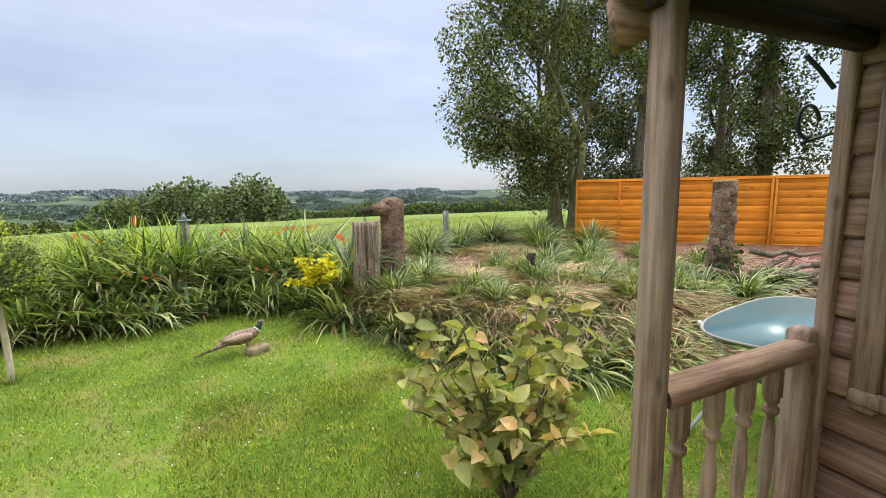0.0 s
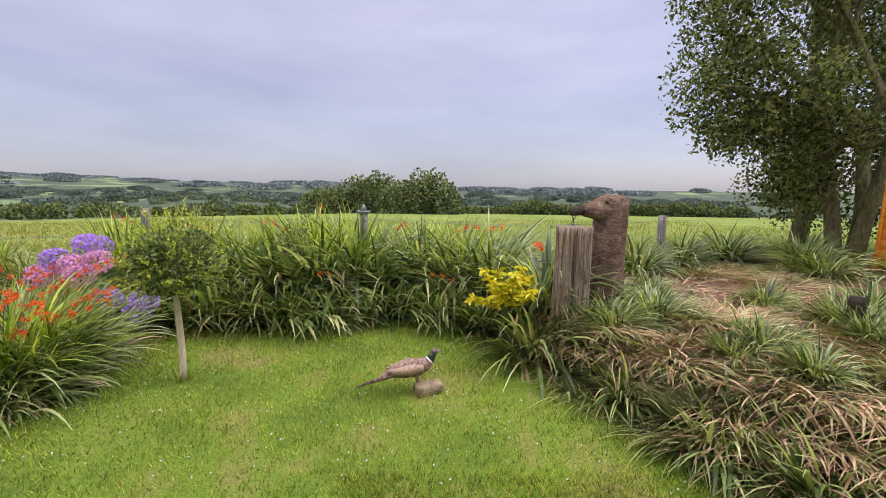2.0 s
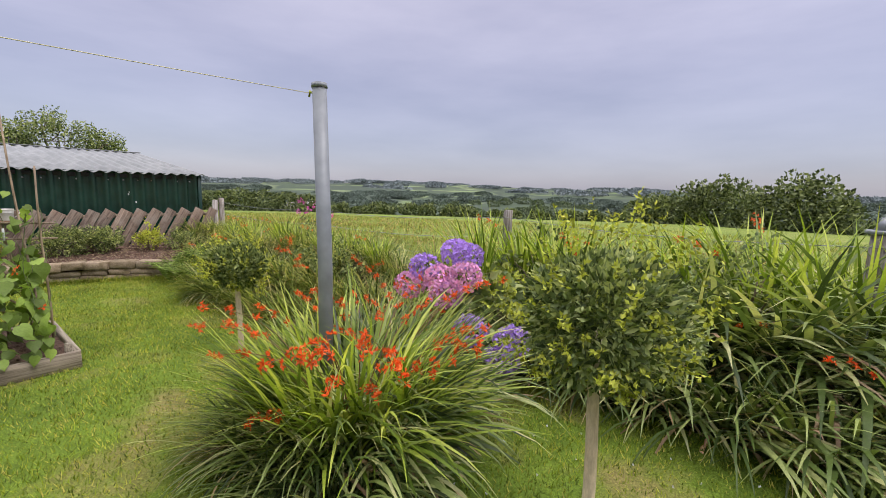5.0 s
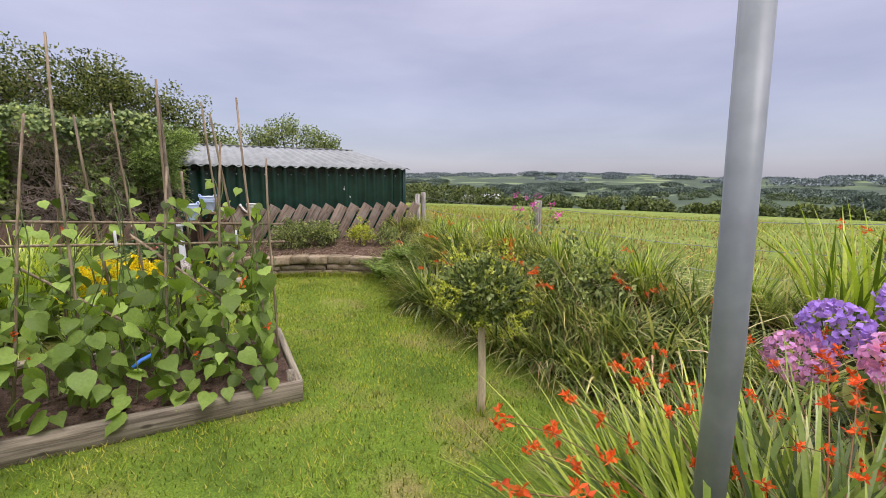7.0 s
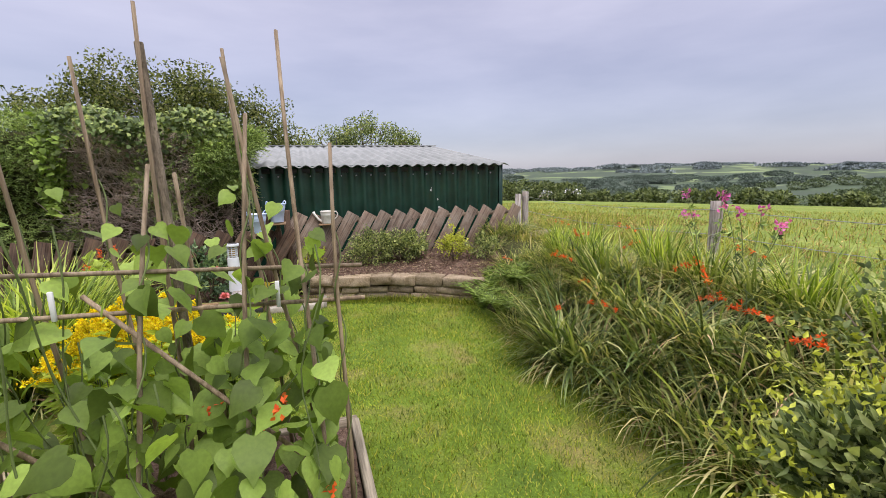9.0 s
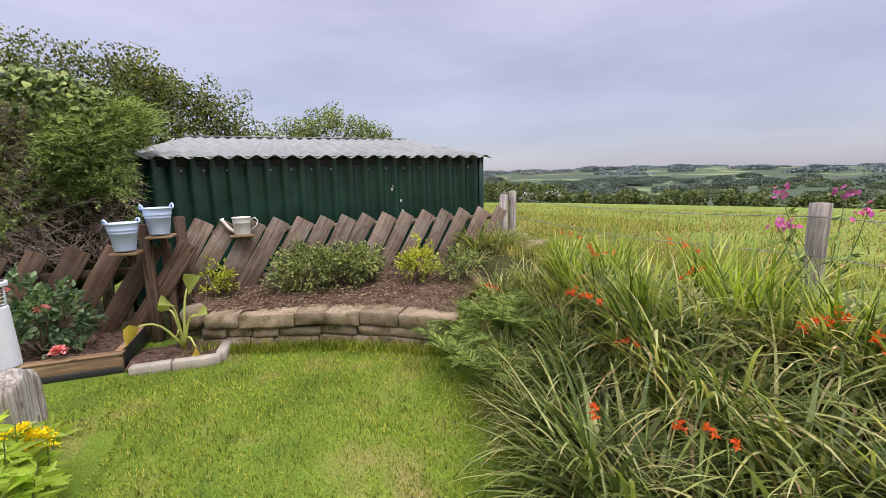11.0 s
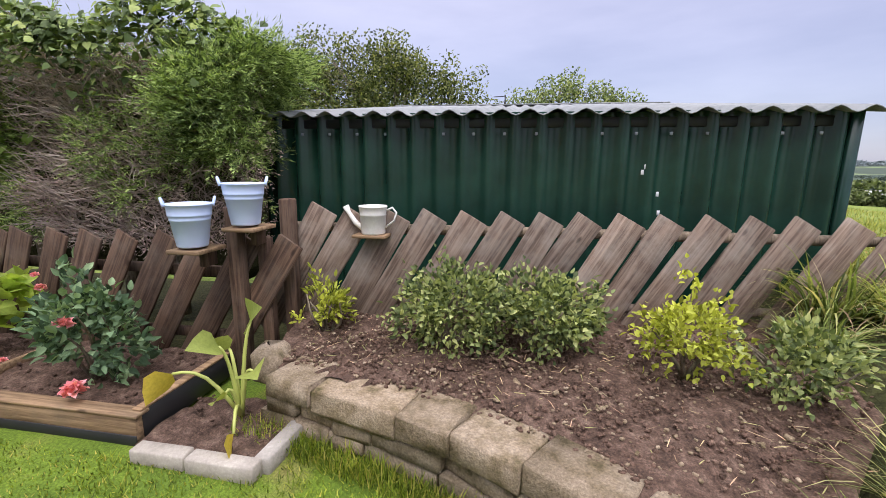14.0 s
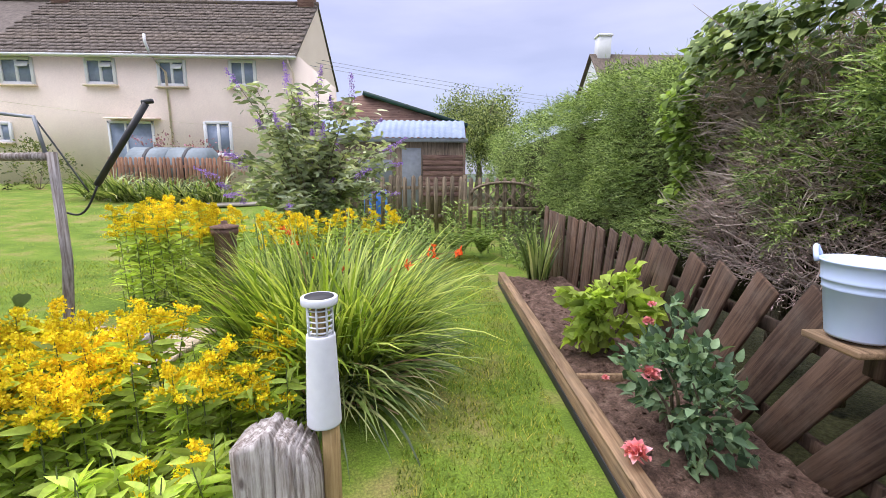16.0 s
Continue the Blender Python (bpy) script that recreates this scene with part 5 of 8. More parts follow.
# ---- raised bed, kerb bed ----
def soil_patch(name, x0, x1, y0, y1, z, label):
    nx, ny = max(3, int((x1 - x0) / 0.035)), max(3, int((y1 - y0) / 0.035))
    X, Y = np.meshgrid(np.linspace(x0, x1, nx), np.linspace(y0, y1, ny), indexing='ij')
    Z = z + R.normal(0, 0.0075, X.shape) + 0.012 * np.sin(X * 11) * np.sin(Y * 9)
    i, j = np.meshgrid(np.arange(nx - 1), np.arange(ny - 1), indexing='ij')
    a = i * ny + j
    g = Geo().add(np.stack([X, Y, Z], -1).reshape(-1, 3), np.stack([a, a + ny, a + ny + 1, a + 1], -1).reshape(-1, 4))
    for _ in range(int((x1 - x0) * (y1 - y0) * 130)):
        r = R.uniform(0.005, 0.014)
        g.box((R.uniform(x0, x1), R.uniform(y0, y1), z + 0.008), (2 * r, 1.5 * r, r), pose(0, 0, 0, R.uniform(-30, 30), 0, R.uniform(0, 180)), r * 0.3)
    tagged(part(name, g, M_SOIL), label, "soil", "", "structure")


M_BEDGREY_LONG = wood("grey_bed_side_timber", (0.15, 0.125, 0.095), (0.4, 0.35, 0.28), 1, 0.85)
M_BEDGREY = wood("grey_bed_timber", (0.16, 0.14, 0.11), (0.42, 0.38, 0.31), 0, 0.85)


def build_beds():
    b = thing("raised_bed", (0, 0, 0), "long narrow raised bed edged with pale timber boards", "raised bed")
    part("front_board", Geo().box((-10.055, 0.9, -0.165), (0.045, 4.05, 0.15), None, 0.006), M_SLEEPER, b)
    part("cap_board", Geo().box((-10.07, 0.9, -0.082), (0.085, 4.07, 0.018), None, 0.004), M_SLEEPER, b)
    part("end_board", Geo().box((-10.4, 2.9, -0.15), (0.65, 0.045, 0.15), None, 0.005), M_DARK, b, "end board faced with black membrane")
    part("cap_board", Geo().box((-10.4, 2.9, -0.068), (0.66, 0.05, 0.016), None, 0.004), M_SLEEPER, b)
    part("divider", Geo().box((-10.44, 1.64, -0.12), (0.7, 0.03, 0.06), None, 0.004), M_SLEEPER, b)
    part("membrane", Geo().box((-10.029, 0.9, -0.215), (0.006, 4.05, 0.07), None, 0.001), M_DARK, b, "strip of black membrane")
    soil_patch("raised_bed_soil", -10.86, -10.08, -1.1, 2.88, -0.13, "dark loose soil in the raised bed")
    k = thing("kerb_bed", (0, 0, 0), "small corner bed edged with concrete kerb blocks", "flower bed")
    for x, y, lx, ly, rz in ((-9.96, 3.13, 0.085, 0.28, 0), (-9.95, 3.45, 0.085, 0.34, -1), (-10.2, 3.63, 0.44, 0.08, -4)):
        part("kerb_block", Geo().box((0, 0, 0), (lx, ly, 0.1), None, 0.008), M_CONCRETE, k, "", False, pose(x, y, -0.215, 0, 0, rz))
    soil_patch("kerb_bed_soil", -10.45, -10.0, 2.94, 3.6, -0.2, "dark soil inside the kerb blocks")
    e = thing("bean_bed", (0, 0, 0), "timber-edged vegetable bed full of runner beans", "raised bed")
    part("side_board", Geo().box((-5.85, 2.7, -0.075), (0.05, 1.95, 0.14), None, 0.006), M_BEDGREY_LONG, e, "", False)
    part("side_board", Geo().box((-6.42, 3.66, -0.075), (1.1, 0.045, 0.14), None, 0.006), M_BEDGREY, e)
    part("side_board", Geo().box((-6.98, 2.7, -0.075), (0.045, 1.95, 0.14), None, 0.006), M_BEDGREY_LONG, e)
    part("corner_peg", Geo().box((-5.9, 3.61, -0.04), (0.045, 0.045, 0.2), None, 0.005), M_BEDGREY, e)
    soil_patch("bean_bed_soil", -6.95, -5.88, 1.75, 3.63, -0.03, "dark soil in the bean bed")


build_beds()


def bean_row():
    canes = [(-6.05, 3.5, -6.5, 3.42, 1.86), (-6.55, 3.5, -6.35, 3.25, 1.72), (-6.0, 2.9, -6.42, 2.98, 1.38), (-6.1, 2.5, -6.45, 2.45, 2.12), (-6.6, 2.95, -6.6, 2.95, 1.95), (-6.7, 3.1, -6.4, 3.06, 1.35),
             (-6.1, 2.05, -6.3, 2.2, 1.75), (-6.6, 2.3, -6.5, 2.42, 1.5), (-6.6, 2.62, -6.5, 2.52, 1.68), (-6.7, 1.75, -6.4, 1.9, 1.9), (-6.05, 1.85, -6.4, 1.95, 1.85), (-6.7, 3.35, -6.75, 3.2, 1.85),
             (-6.15, 3.2, -6.4, 3.3, 1.55), (-6.75, 2.8, -6.8, 2.66, 1.8), (-6.0, 2.2, -6.3, 2.35, 1.65), (-6.6, 1.9, -6.5, 1.8, 1.9), (-6.3, 3.58, -6.4, 3.58, 1.45)]
    f = thing("cane_frame", (0, 0, 0), "bamboo cane frame tied for climbing beans", "cane frame")
    for x0, y0, x1, y1, z in canes:
        s = np.linspace(0, 1, 6)
        P = np.column_stack([x0 + (x1 - x0) * s, y0 + (y1 - y0) * s + 0.006 * np.sin(s * 7), -0.05 + (z + 0.05) * s])
        part("cane", Geo().tube(P, [0.0095, 0.009, 0.0085, 0.008, 0.0075, 0.007], 7), M_CANE, f)
    part("stake", Geo().tube([(-6.62, 3.0, -0.05), (-6.64, 2.97, 1.0), (-6.62, 2.95, 1.82)], [0.018, 0.017, 0.015], 8), M_BARK, f, "thick dark stake")
    for P in ([(-6.42, 1.5, 1.09), (-6.42, 2.0, 1.06), (-6.42, 3.68, 0.975)], [(-6.38, 1.5, 0.945), (-6.38, 2.0, 0.92), (-6.38, 3.68, 0.85)], [(-6.15, 2.9, 0.3), (-6.4, 2.0, 0.95)], [(-6.2, 3.4, 0.35), (-6.4, 2.75, 0.95)]):
        part("cross_cane", Geo().tube(P, 0.0085, 7), M_CANE, f)
    for y, z in ((2.68, 0.93), (3.36, 0.9)):
        part("tie", Geo().box((-6.37, y, z), (0.012, 0.015, 0.1), None, 0.003), M_WHITE, f, "white cloth tie")
    part("string_knot", Geo().tube([(-6.02, 2.86, 0.27), (-6.0, 2.8, 0.25), (-5.98, 2.76, 0.22)], 0.012, 6), M_BLUE, f, "blue plastic tie")
    t = thing("runner_bean_plant", (0, 0, 0), "climbing runner bean plants with broad heart-shaped leaves", "bean plants")
    pos, dirs, size = [], [], []
    g = Geo()
    for x0, y0, x1, y1, z in canes:
        hi = R.uniform(0.85, 1.35)
        a = np.linspace(0, 22, 40)
        s = np.linspace(0, hi / max(z, 0.1), 40)
        P = np.column_stack([x0 + (x1 - x0) * s + 0.016 * np.cos(a), y0 + (y1 - y0) * s + 0.016 * np.sin(a), s * z])
        g.tube(P, 0.003, 4, False)
        m = 26
        k = R.randint(4, 40, m)
        pos.append(P[k] + R.normal(0, 0.07, (m, 3)) * [1, 1, 0.4])
        size.append(np.interp(P[k][:, 2], [0, 0.9, 1.3], [0.115, 0.105, 0.065]))
    m = 420
    low = np.column_stack([R.uniform(-6.9, -5.86, m), R.uniform(1.75, 3.62, m), R.uniform(0.02, 0.72, m)])
    pos.append(low)
    size.append(np.full(m, 0.112))
    m = 60
    front = np.column_stack([R.uniform(-5.95, -5.78, m), R.uniform(1.8, 3.6, m), R.uniform(0.02, 0.4, m)])
    pos.append(front)
    size.append(np.full(m, 0.12))
    pos, size = np.concatenate(pos), np.concatenate(size) * R.uniform(0.65, 1.15, sum(len(p) for p in pos))
    az_ = R.uniform(0, 6.28, len(pos))
    pos[:, 1] = np.minimum(pos[:, 1], 3.5)
    dirs = np.column_stack([np.cos(az_), np.sin(az_) * np.where(pos[:, 1] > 3.4, 0.3, 1), R.uniform(-1.3, -0.1, len(pos))]) + [0.35, 0.0, 0]
    lv = heart_leaves(pos, dirs, size)
    part("leaves", lv, M_BEAN, t)
    for _ in range(26):
        P0 = np.array([R.uniform(-6.8, -5.95), R.uniform(1.8, 3.5), R.uniform(0.0, 0.2)])
        s = np.linspace(0, 1, 12)[:, None]
        P = P0 + s * [R.normal(0, 0.12), R.normal(0, 0.12), R.uniform(0.5, 1.1)] + np.sin(s * 9) * [0.03, 0.03, 0]
        g.tube(P, 0.003, 4, False)
    part("vines", g, M_STEM, t)
    for _ in range(9):
        c = np.array([R.uniform(-6.4, -5.9), R.uniform(1.9, 3.5), R.uniform(0.15, 0.7)])
        q = c + R.normal(0, 0.012, (9, 3))
        part("flower_truss", Geo().leaves(q, R.normal(size=(9, 3)), 0.022, 0.016, rng=R), M_ORANGE, t, "small scarlet flowers")


M_BLUE = plain("blue_plastic", (0.06, 0.22, 0.75), 0.4)
bean_row()

# ---- cabin and porch ----
def baluster_profile():
    return [(0.0, 0.0), (0.019, 0.0), (0.019, 0.05), (0.012, 0.058), (0.022, 0.07), (0.022, 0.085), (0.013, 0.095), (0.012, 0.12), (0.021, 0.3), (0.019, 0.36), (0.013, 0.42), (0.012, 0.44), (0.022, 0.452), (0.024, 0.466), (0.013, 0.476), (0.022, 0.49), (0.022, 0.505)]


def build_cabin():
    c = thing("summer_cabin", (0, 0, 0), "brown stained timber summer cabin with an open porch", "cabin")
    part("porch_post", Geo().box((0.85, 0.73, 0.99), (0.058, 0.062, 1.98), None, 0.006), M_CEDAR_UP, c, "square weathered porch post")
    part("bottom_rail", Geo().box((1.22, 0.76, 0.3), (0.68, 0.05, 0.06), pose(0, 0, 0, 0, 0, 4), 0.008), M_CEDAR, c)
    hr = Geo()
    prof = np.array([(-0.042, 0.0), (-0.045, 0.022), (-0.036, 0.042), (-0.012, 0.052), (0.012, 0.052), (0.036, 0.042), (0.045, 0.022), (0.042, 0.0)])
    m = len(prof)
    V = np.concatenate([np.column_stack([np.full(m, x), prof[:, 0] + y, prof[:, 1] + 0.955]) for x, y in ((0.89, 0.745), (1.6, 0.79))])
    i = np.arange(m)
    hr.add(V, np.stack([i, (i + 1) % m, m + (i + 1) % m, m + i], -1))
    part("hand_rail", hr, M_CEDAR, c, "worn rounded hand rail")
    bal = Geo().lathe(baluster_profile(), 14)
    bal.box((0, 0, 0.575), (0.042, 0.042, 0.15), None, 0.004)
    bal.box((0, 0, -0.03), (0.042, 0.042, 0.07), None, 0.004)
    first = None
    for k in range(4):
        at = pose(0.985 + 0.15 * k, 0.75 + 0.01 * k, 0.34)
        if first is None:
            first = part("baluster", bal, M_CEDAR_UP, c, "turned baluster", False, at)
        else:
            share("baluster", first, c, at)
    part("newel_post", Geo().box((1.6, 0.8, 0.52), (0.07, 0.07, 1.04), None, 0.014), M_CEDAR_UP, c, "short rail post with a rounded head")
    # front wall of overlapping boards
    w = part("wall_core", Geo().box((1.74, -0.55, 1.05), (0.09, 2.6, 2.1)), M_CEDAR, c)
    first = None
    for k in range(16):
        z = 0.06 + 0.128 * k
        for y0, y1 in ((0.67, 0.75), (-1.8, 0.67)) if 0.78 < z < 1.75 else ((-1.8, 0.75),):
            if 0.78 < z < 1.75 and y0 < 0:
                y1 = -0.45
            b = Geo()
            L0 = y1 - y0
            b.add([(-0.012, 0, 0), (-0.02, 0, 0.012), (-0.012, 0, 0.11), (0.0, 0, 0.122), (0.012, 0, 0.122), (0.012, 0, 0), (-0.012, L0, 0), (-0.02, L0, 0.012), (-0.012, L0, 0.11), (0.0, L0, 0.122), (0.012, L0, 0.122), (0.012, L0, 0)],
                  [(0, 1, 7, 6), (1, 2, 8, 7), (2, 3, 9, 8), (3, 4, 10, 9), (4, 5, 11, 10), (5, 0, 6, 11), (0, 5, 4, 1), (1, 4, 3, 2), (6, 7, 10, 11), (7, 8, 9, 10)])
            part("wall_board", b, M_CEDAR_BOARD, w, "", False, pose(1.68, y0, z))
    part("corner_trim", Geo().box((1.672, 0.772, 1.02), (0.05, 0.045, 2.05), None, 0.005), M_CEDAR_UP, c)
    wf = part("window_frame", Geo().box((1.66, 0.65, 1.3), (0.05, 0.07, 0.98), None, 0.006).box((1.66, -0.43, 1.3), (0.05, 0.07, 0.98), None, 0.006).box((1.66, 0.11, 0.855), (0.07, 1.14, 0.05), None, 0.008).box((1.66, 0.11, 1.77), (0.05, 1.14, 0.05), None, 0.006).box((1.67, 0.6, 1.3), (0.03, 0.03, 0.9), None, 0.004), M_CEDAR_UP, c)
    part("pane", Geo().box((1.69, 0.11, 1.3), (0.006, 1.02, 0.9)), M_PANE, wf, "window glass with sky reflection painted into its colour")
    # roof over the porch; its underside shade is put into the board colour
    g = Geo()
    rise = math.tan(radians(27))
    for x0, x1, z0 in ((0.78, 2.3, 1.945),):
        z1 = z0 + (x1 - x0) * rise
        V = [(x0, -2.2, z0), (x1, -2.2, z1), (x1, 0.86, z1), (x0, 0.86, z0)]
        V += [(a, b, z + 0.03) for a, b, z in V]
        g.add(V, [(3, 2, 1, 0), (4, 5, 6, 7), (0, 1, 5, 4), (1, 2, 6, 5), (2, 3, 7, 6), (3, 0, 4, 7)])
    part("roof", g, M_CABIN_SHADE, c)
    q = Geo()
    V = [(0.72, -2.2, 1.93), (2.3, -2.2, 1.93), (2.3, 0.7, 1.93), (0.72, 0.7, 1.93)]
    V += [(a, b, z + 0.012) for a, b, z in V]
    q.add(V, [(3, 2, 1, 0), (4, 5, 6, 7), (0, 1, 5, 4), (1, 2, 6, 5), (2, 3, 7, 6), (3, 0, 4, 7)])
    part("soffit", q, M_CABIN_SHADE, c)
    bg = Geo()
    V = [(0.80, 0.845, 1.815), (2.35, 0.845, 1.80 + 1.6 * rise), (2.35, 0.845, 1.94 + 1.6 * rise), (0.775, 0.845, 1.935), (0.80, 0.82, 1.815), (2.35, 0.82, 1.80 + 1.6 * rise), (2.35, 0.82, 1.94 + 1.6 * rise), (0.775, 0.82, 1.935)]
    bg.add(V, [(0, 1, 2, 3), (7, 6, 5, 4), (0, 4, 5, 1), (1, 5, 6, 2), (2, 6, 7, 3), (3, 7, 4, 0)])
    part("barge_board", bg, M_CEDAR, c, "pale weathered barge board")
    part("header_beam", Geo().box((1.25, 0.74, 1.925), (0.9, 0.05, 0.07), None, 0.006), M_CABIN_SHADE, c)
    part("gable_boards", Geo().add([(0.75, 0.8, 1.95), (2.3, 0.8, 1.95), (2.3, 0.8, 1.95 + 1.55 * rise), (0.75, 0.78, 1.95), (2.3, 0.78, 1.95), (2.3, 0.78, 1.95 + 1.55 * rise)], [(0, 3, 4, 1), (1, 4, 5, 2), (2, 5, 3, 0)], [(0, 1, 2), (3, 5, 4)]), M_CABIN_SHADE, c)
    part("porch_floor", Geo().box((1.25, -0.7, 0.06), (0.9, 2.8, 0.08), None, 0.005), M_CEDAR, c)
    h = thing("hanging_bracket", (0, 0, 0), "wrought iron hanging basket bracket with a scroll", "bracket")
    a = np.linspace(0.2, 5.2, 22)
    r = np.linspace(0.062, 0.04, 22)
    P = np.column_stack([1.58 + r * np.cos(a), np.full(22, 0.83), 1.69 + r * np.sin(a)])
    part("scroll", Geo().tube(P, 0.006, 6), M_IRON, h)
    part("arm", Geo().tube([(1.66, 0.81, 1.66), (1.6, 0.83, 1.64), (1.56, 0.83, 1.63)], 0.006, 6).tube([(1.66, 0.81, 1.8), (1.6, 0.82, 1.85), (1.54, 0.83, 1.89)], 0.008, 6), M_IRON, h)


M_CEDAR_BOARD = wood("stained_cabin_boards", (0.26, 0.15, 0.105), (0.55, 0.36, 0.26), 1, 0.6, 1.0, (0.4, 0.3, 0.23), 0.5)
build_cabin()


def patio_table():
    t = thing("patio_table", turned(2.8, 1.5, 0.0, 12), "teal glass patio table with a white metal frame", "table")
    n = 28
    a = np.linspace(0, 2 * np.pi, n, endpoint=False)
    sx, sy = 0.66, 0.27
    ring = np.column_stack([sx * np.sign(np.cos(a)) * np.abs(np.cos(a)) ** 0.7, sy * np.sign(np.sin(a)) * np.abs(np.sin(a)) ** 0.7])
    g = Geo()
    V = np.concatenate([np.column_stack([ring, np.full(n, 0.722)]), np.column_stack([ring, np.full(n, 0.714)]), [[0, 0, 0.722], [0, 0, 0.714]]])
    T = [(2 * n, i, (i + 1) % n) for i in range(n)] + [(2 * n + 1, n + (i + 1) % n, n + i) for i in range(n)]
    g.add(V, [(i, n + i, n + (i + 1) % n, (i + 1) % n) for i in range(n)], T)
    part("glass_top", g, M_TABLE_GLASS, t)
    P = np.concatenate([np.column_stack([ring * 1.02, np.full(n, 0.72)]), [[ring[0, 0] * 1.02, ring[0, 1] * 1.02, 0.72]]])
    part("rim", Geo().tube(P, 0.008, 7), M_CONCRETE, t)
    for sx0, sy0 in ((1, 1), (-1, 1), (1, -1), (-1, -1)):
        part("leg", Geo().tube([(0.42 * sx0, 0.28 * sy0, 0.71), (0.2 * sx0, 0.13 * sy0, 0.4), (0.46 * sx0, 0.3 * sy0, 0.0)], 0.013, 7), M_WHITE, t)


patio_table()

# ---- orange fence, stumps, logs ----
def orange_fence():
    f = thing("orange_fence", (0, 0, 0), "bright orange stained lap panel fence", "fence")
    a, b = np.array([5.85, 7.05]), np.array([10.6, 2.75])
    d = (b - a) / np.linalg.norm(b - a)
    ang = math.degrees(math.atan2(d[1], d[0]))
    slat = None
    for k in range(4):
        c = a + d * (0.83 + 1.68 * k)
        for z in np.arange(0.32, 1.55, 0.135):
            at = pose(c[0], c[1], z, R.uniform(1.0, 1.4), 0, ang)
            if slat is None:
                slat = part("slat", Geo().box((0, 0, 0.075), (1.66, 0.005, 0.15), None, 0.001), M_ORANGE_FENCE, f, "", False, at)
            else:
                share("slat", slat, f, at)
        for o in (-0.81, -0.01, 0.81):
            part("batten", Geo().box((0, 0, 0), (0.035, 0.03, 1.3), None, 0.004), M_ORANGE_FENCE, f, "", False, pose(*(c + d * o), 0.97, 0, 0, ang) @ Matrix.Translation((0, -0.035, 0)))
        part("capping", Geo().box((0, 0, 0), (1.68, 0.05, 0.02), None, 0.004), M_ORANGE_FENCE, f, "", False, pose(c[0], c[1], 1.635, 0, 0, ang))


orange_fence()


def stump_geo(r, h, sides=14, k=7, rough=0.08, flare=0.25):
    s = np.linspace(0, 1, k)
    a = np.linspace(0, 2 * np.pi, sides, endpoint=False)
    ph = R.uniform(0, 6.28, 4)
    V = []
    for q in s:
        rr = r * (1 + flare * (1 - q) ** 3) * (1 + rough * (np.sin(2 * a + ph[0] + q) + 0.7 * np.sin(5 * a + ph[1] + 3 * q) + 0.5 * np.sin(9 * a + ph[2] - 5 * q)))
        V.append(np.column_stack([rr * np.cos(a), rr * np.sin(a), np.full(sides, q * h)]))
    V = np.concatenate(V + [[[0, 0, h + 0.005]]])
    i, j = np.meshgrid(np.arange(k - 1), np.arange(sides), indexing='ij')
    n = (j + 1) % sides
    return Geo().add(V, np.stack([i * sides + j, i * sides + n, (i + 1) * sides + n, (i + 1) * sides + j], -1), [((k - 1) * sides + q, (k - 1) * sides + (q + 1) % sides, k * sides) for q in range(sides)])


t = thing("tall_stump", (4.55, 3.1, 0.2), "tall sawn tree stump with flaking bark and ivy", "tree stump")
part("trunk", stump_geo(0.108, 1.36, 34, 26, 0.07, 0.45), M_REDBARK, t)
for k in range(26):
    a, z = R.uniform(0, 6.28), R.uniform(0.25, 1.25)
    flake = Geo().box((0, 0, 0), (R.uniform(0.05, 0.1), 0.022, R.uniform(0.06, 0.16)), pose(0, 0, 0, R.uniform(-8, 8), R.uniform(-20, 20), math.degrees(a) + 90), 0.009)
    part("bark_flake", flake, M_REDBARK, t, "", False, pose(0.112 * math.cos(a), 0.112 * math.sin(a), z))
part("sawn_top", Geo().lathe([(0.0, 1.378), (0.1, 1.374), (0.118, 1.362), (0.112, 1.345)], 20), M_STAKE, t, "pale sawn top")
n = 420
a = R.normal(-2.2, 0.7, n)
z = np.abs(R.normal(0, 0.3, n))
p = np.column_stack([(0.16 + 0.05 * R.uniform(-1, 1, n)) * np.cos(a), (0.16 + 0.05 * R.uniform(-1, 1, n)) * np.sin(a), z])
part("ivy", Geo().leaves(p, np.column_stack([np.cos(a), np.sin(a), R.uniform(-0.6, 0.3, n)]), 0.06, 0.05, True, rng=R), M_FOLIAGE, t, "dark ivy leaves")
t = thing("weathered_post", (1.09, 5.08, 0.2), "split pale weathered log post on the bank", "post")
g = stump_geo(0.15, 0.95, 40, 16, 0.035, 0.1)
V = g.v[0]
a = np.arctan2(V[:, 1], V[:, 0])
for c, w, dp in ((-1.75, 0.16, 0.55), (-0.9, 0.07, 0.2), (-2.5, 0.06, 0.18), (-3.0, 0.08, 0.2), (-0.3, 0.07, 0.15)):
    cut = np.exp(-((((a - c + math.pi) % (2 * math.pi)) - math.pi) / w) ** 2) * dp
    V[:, :2] *= (1 - cut)[:, None]
g.v[0] = V + np.column_stack([R.normal(0, 0.003, (len(V), 2)), R.normal(0, 0.006, len(V))])
part("log", g, M_STUMP, t)
t = thing("carved_stump", (1.48, 5.3, 0.2), "tree stump carved like an animal head holding a chain", "carved stump")
part("trunk", stump_geo(0.145, 1.2, 26, 18, 0.07, 0.15), M_REDBARK, t)
g = Geo().tube([(0.14, 0.02, 1.1), (0.12, 0.02, 1.1), (0.04, 0, 1.1), (-0.08, -0.03, 1.1), (-0.17, -0.05, 1.09), (-0.27, -0.065, 1.085), (-0.28, -0.066, 1.085)], [0.02, 0.1, 0.14, 0.115, 0.072, 0.05, 0.02], 20)
g.v[0] = g.v[0] + R.normal(0, 0.009, g.v[0].shape)
part("head", g, M_REDBARK, t)
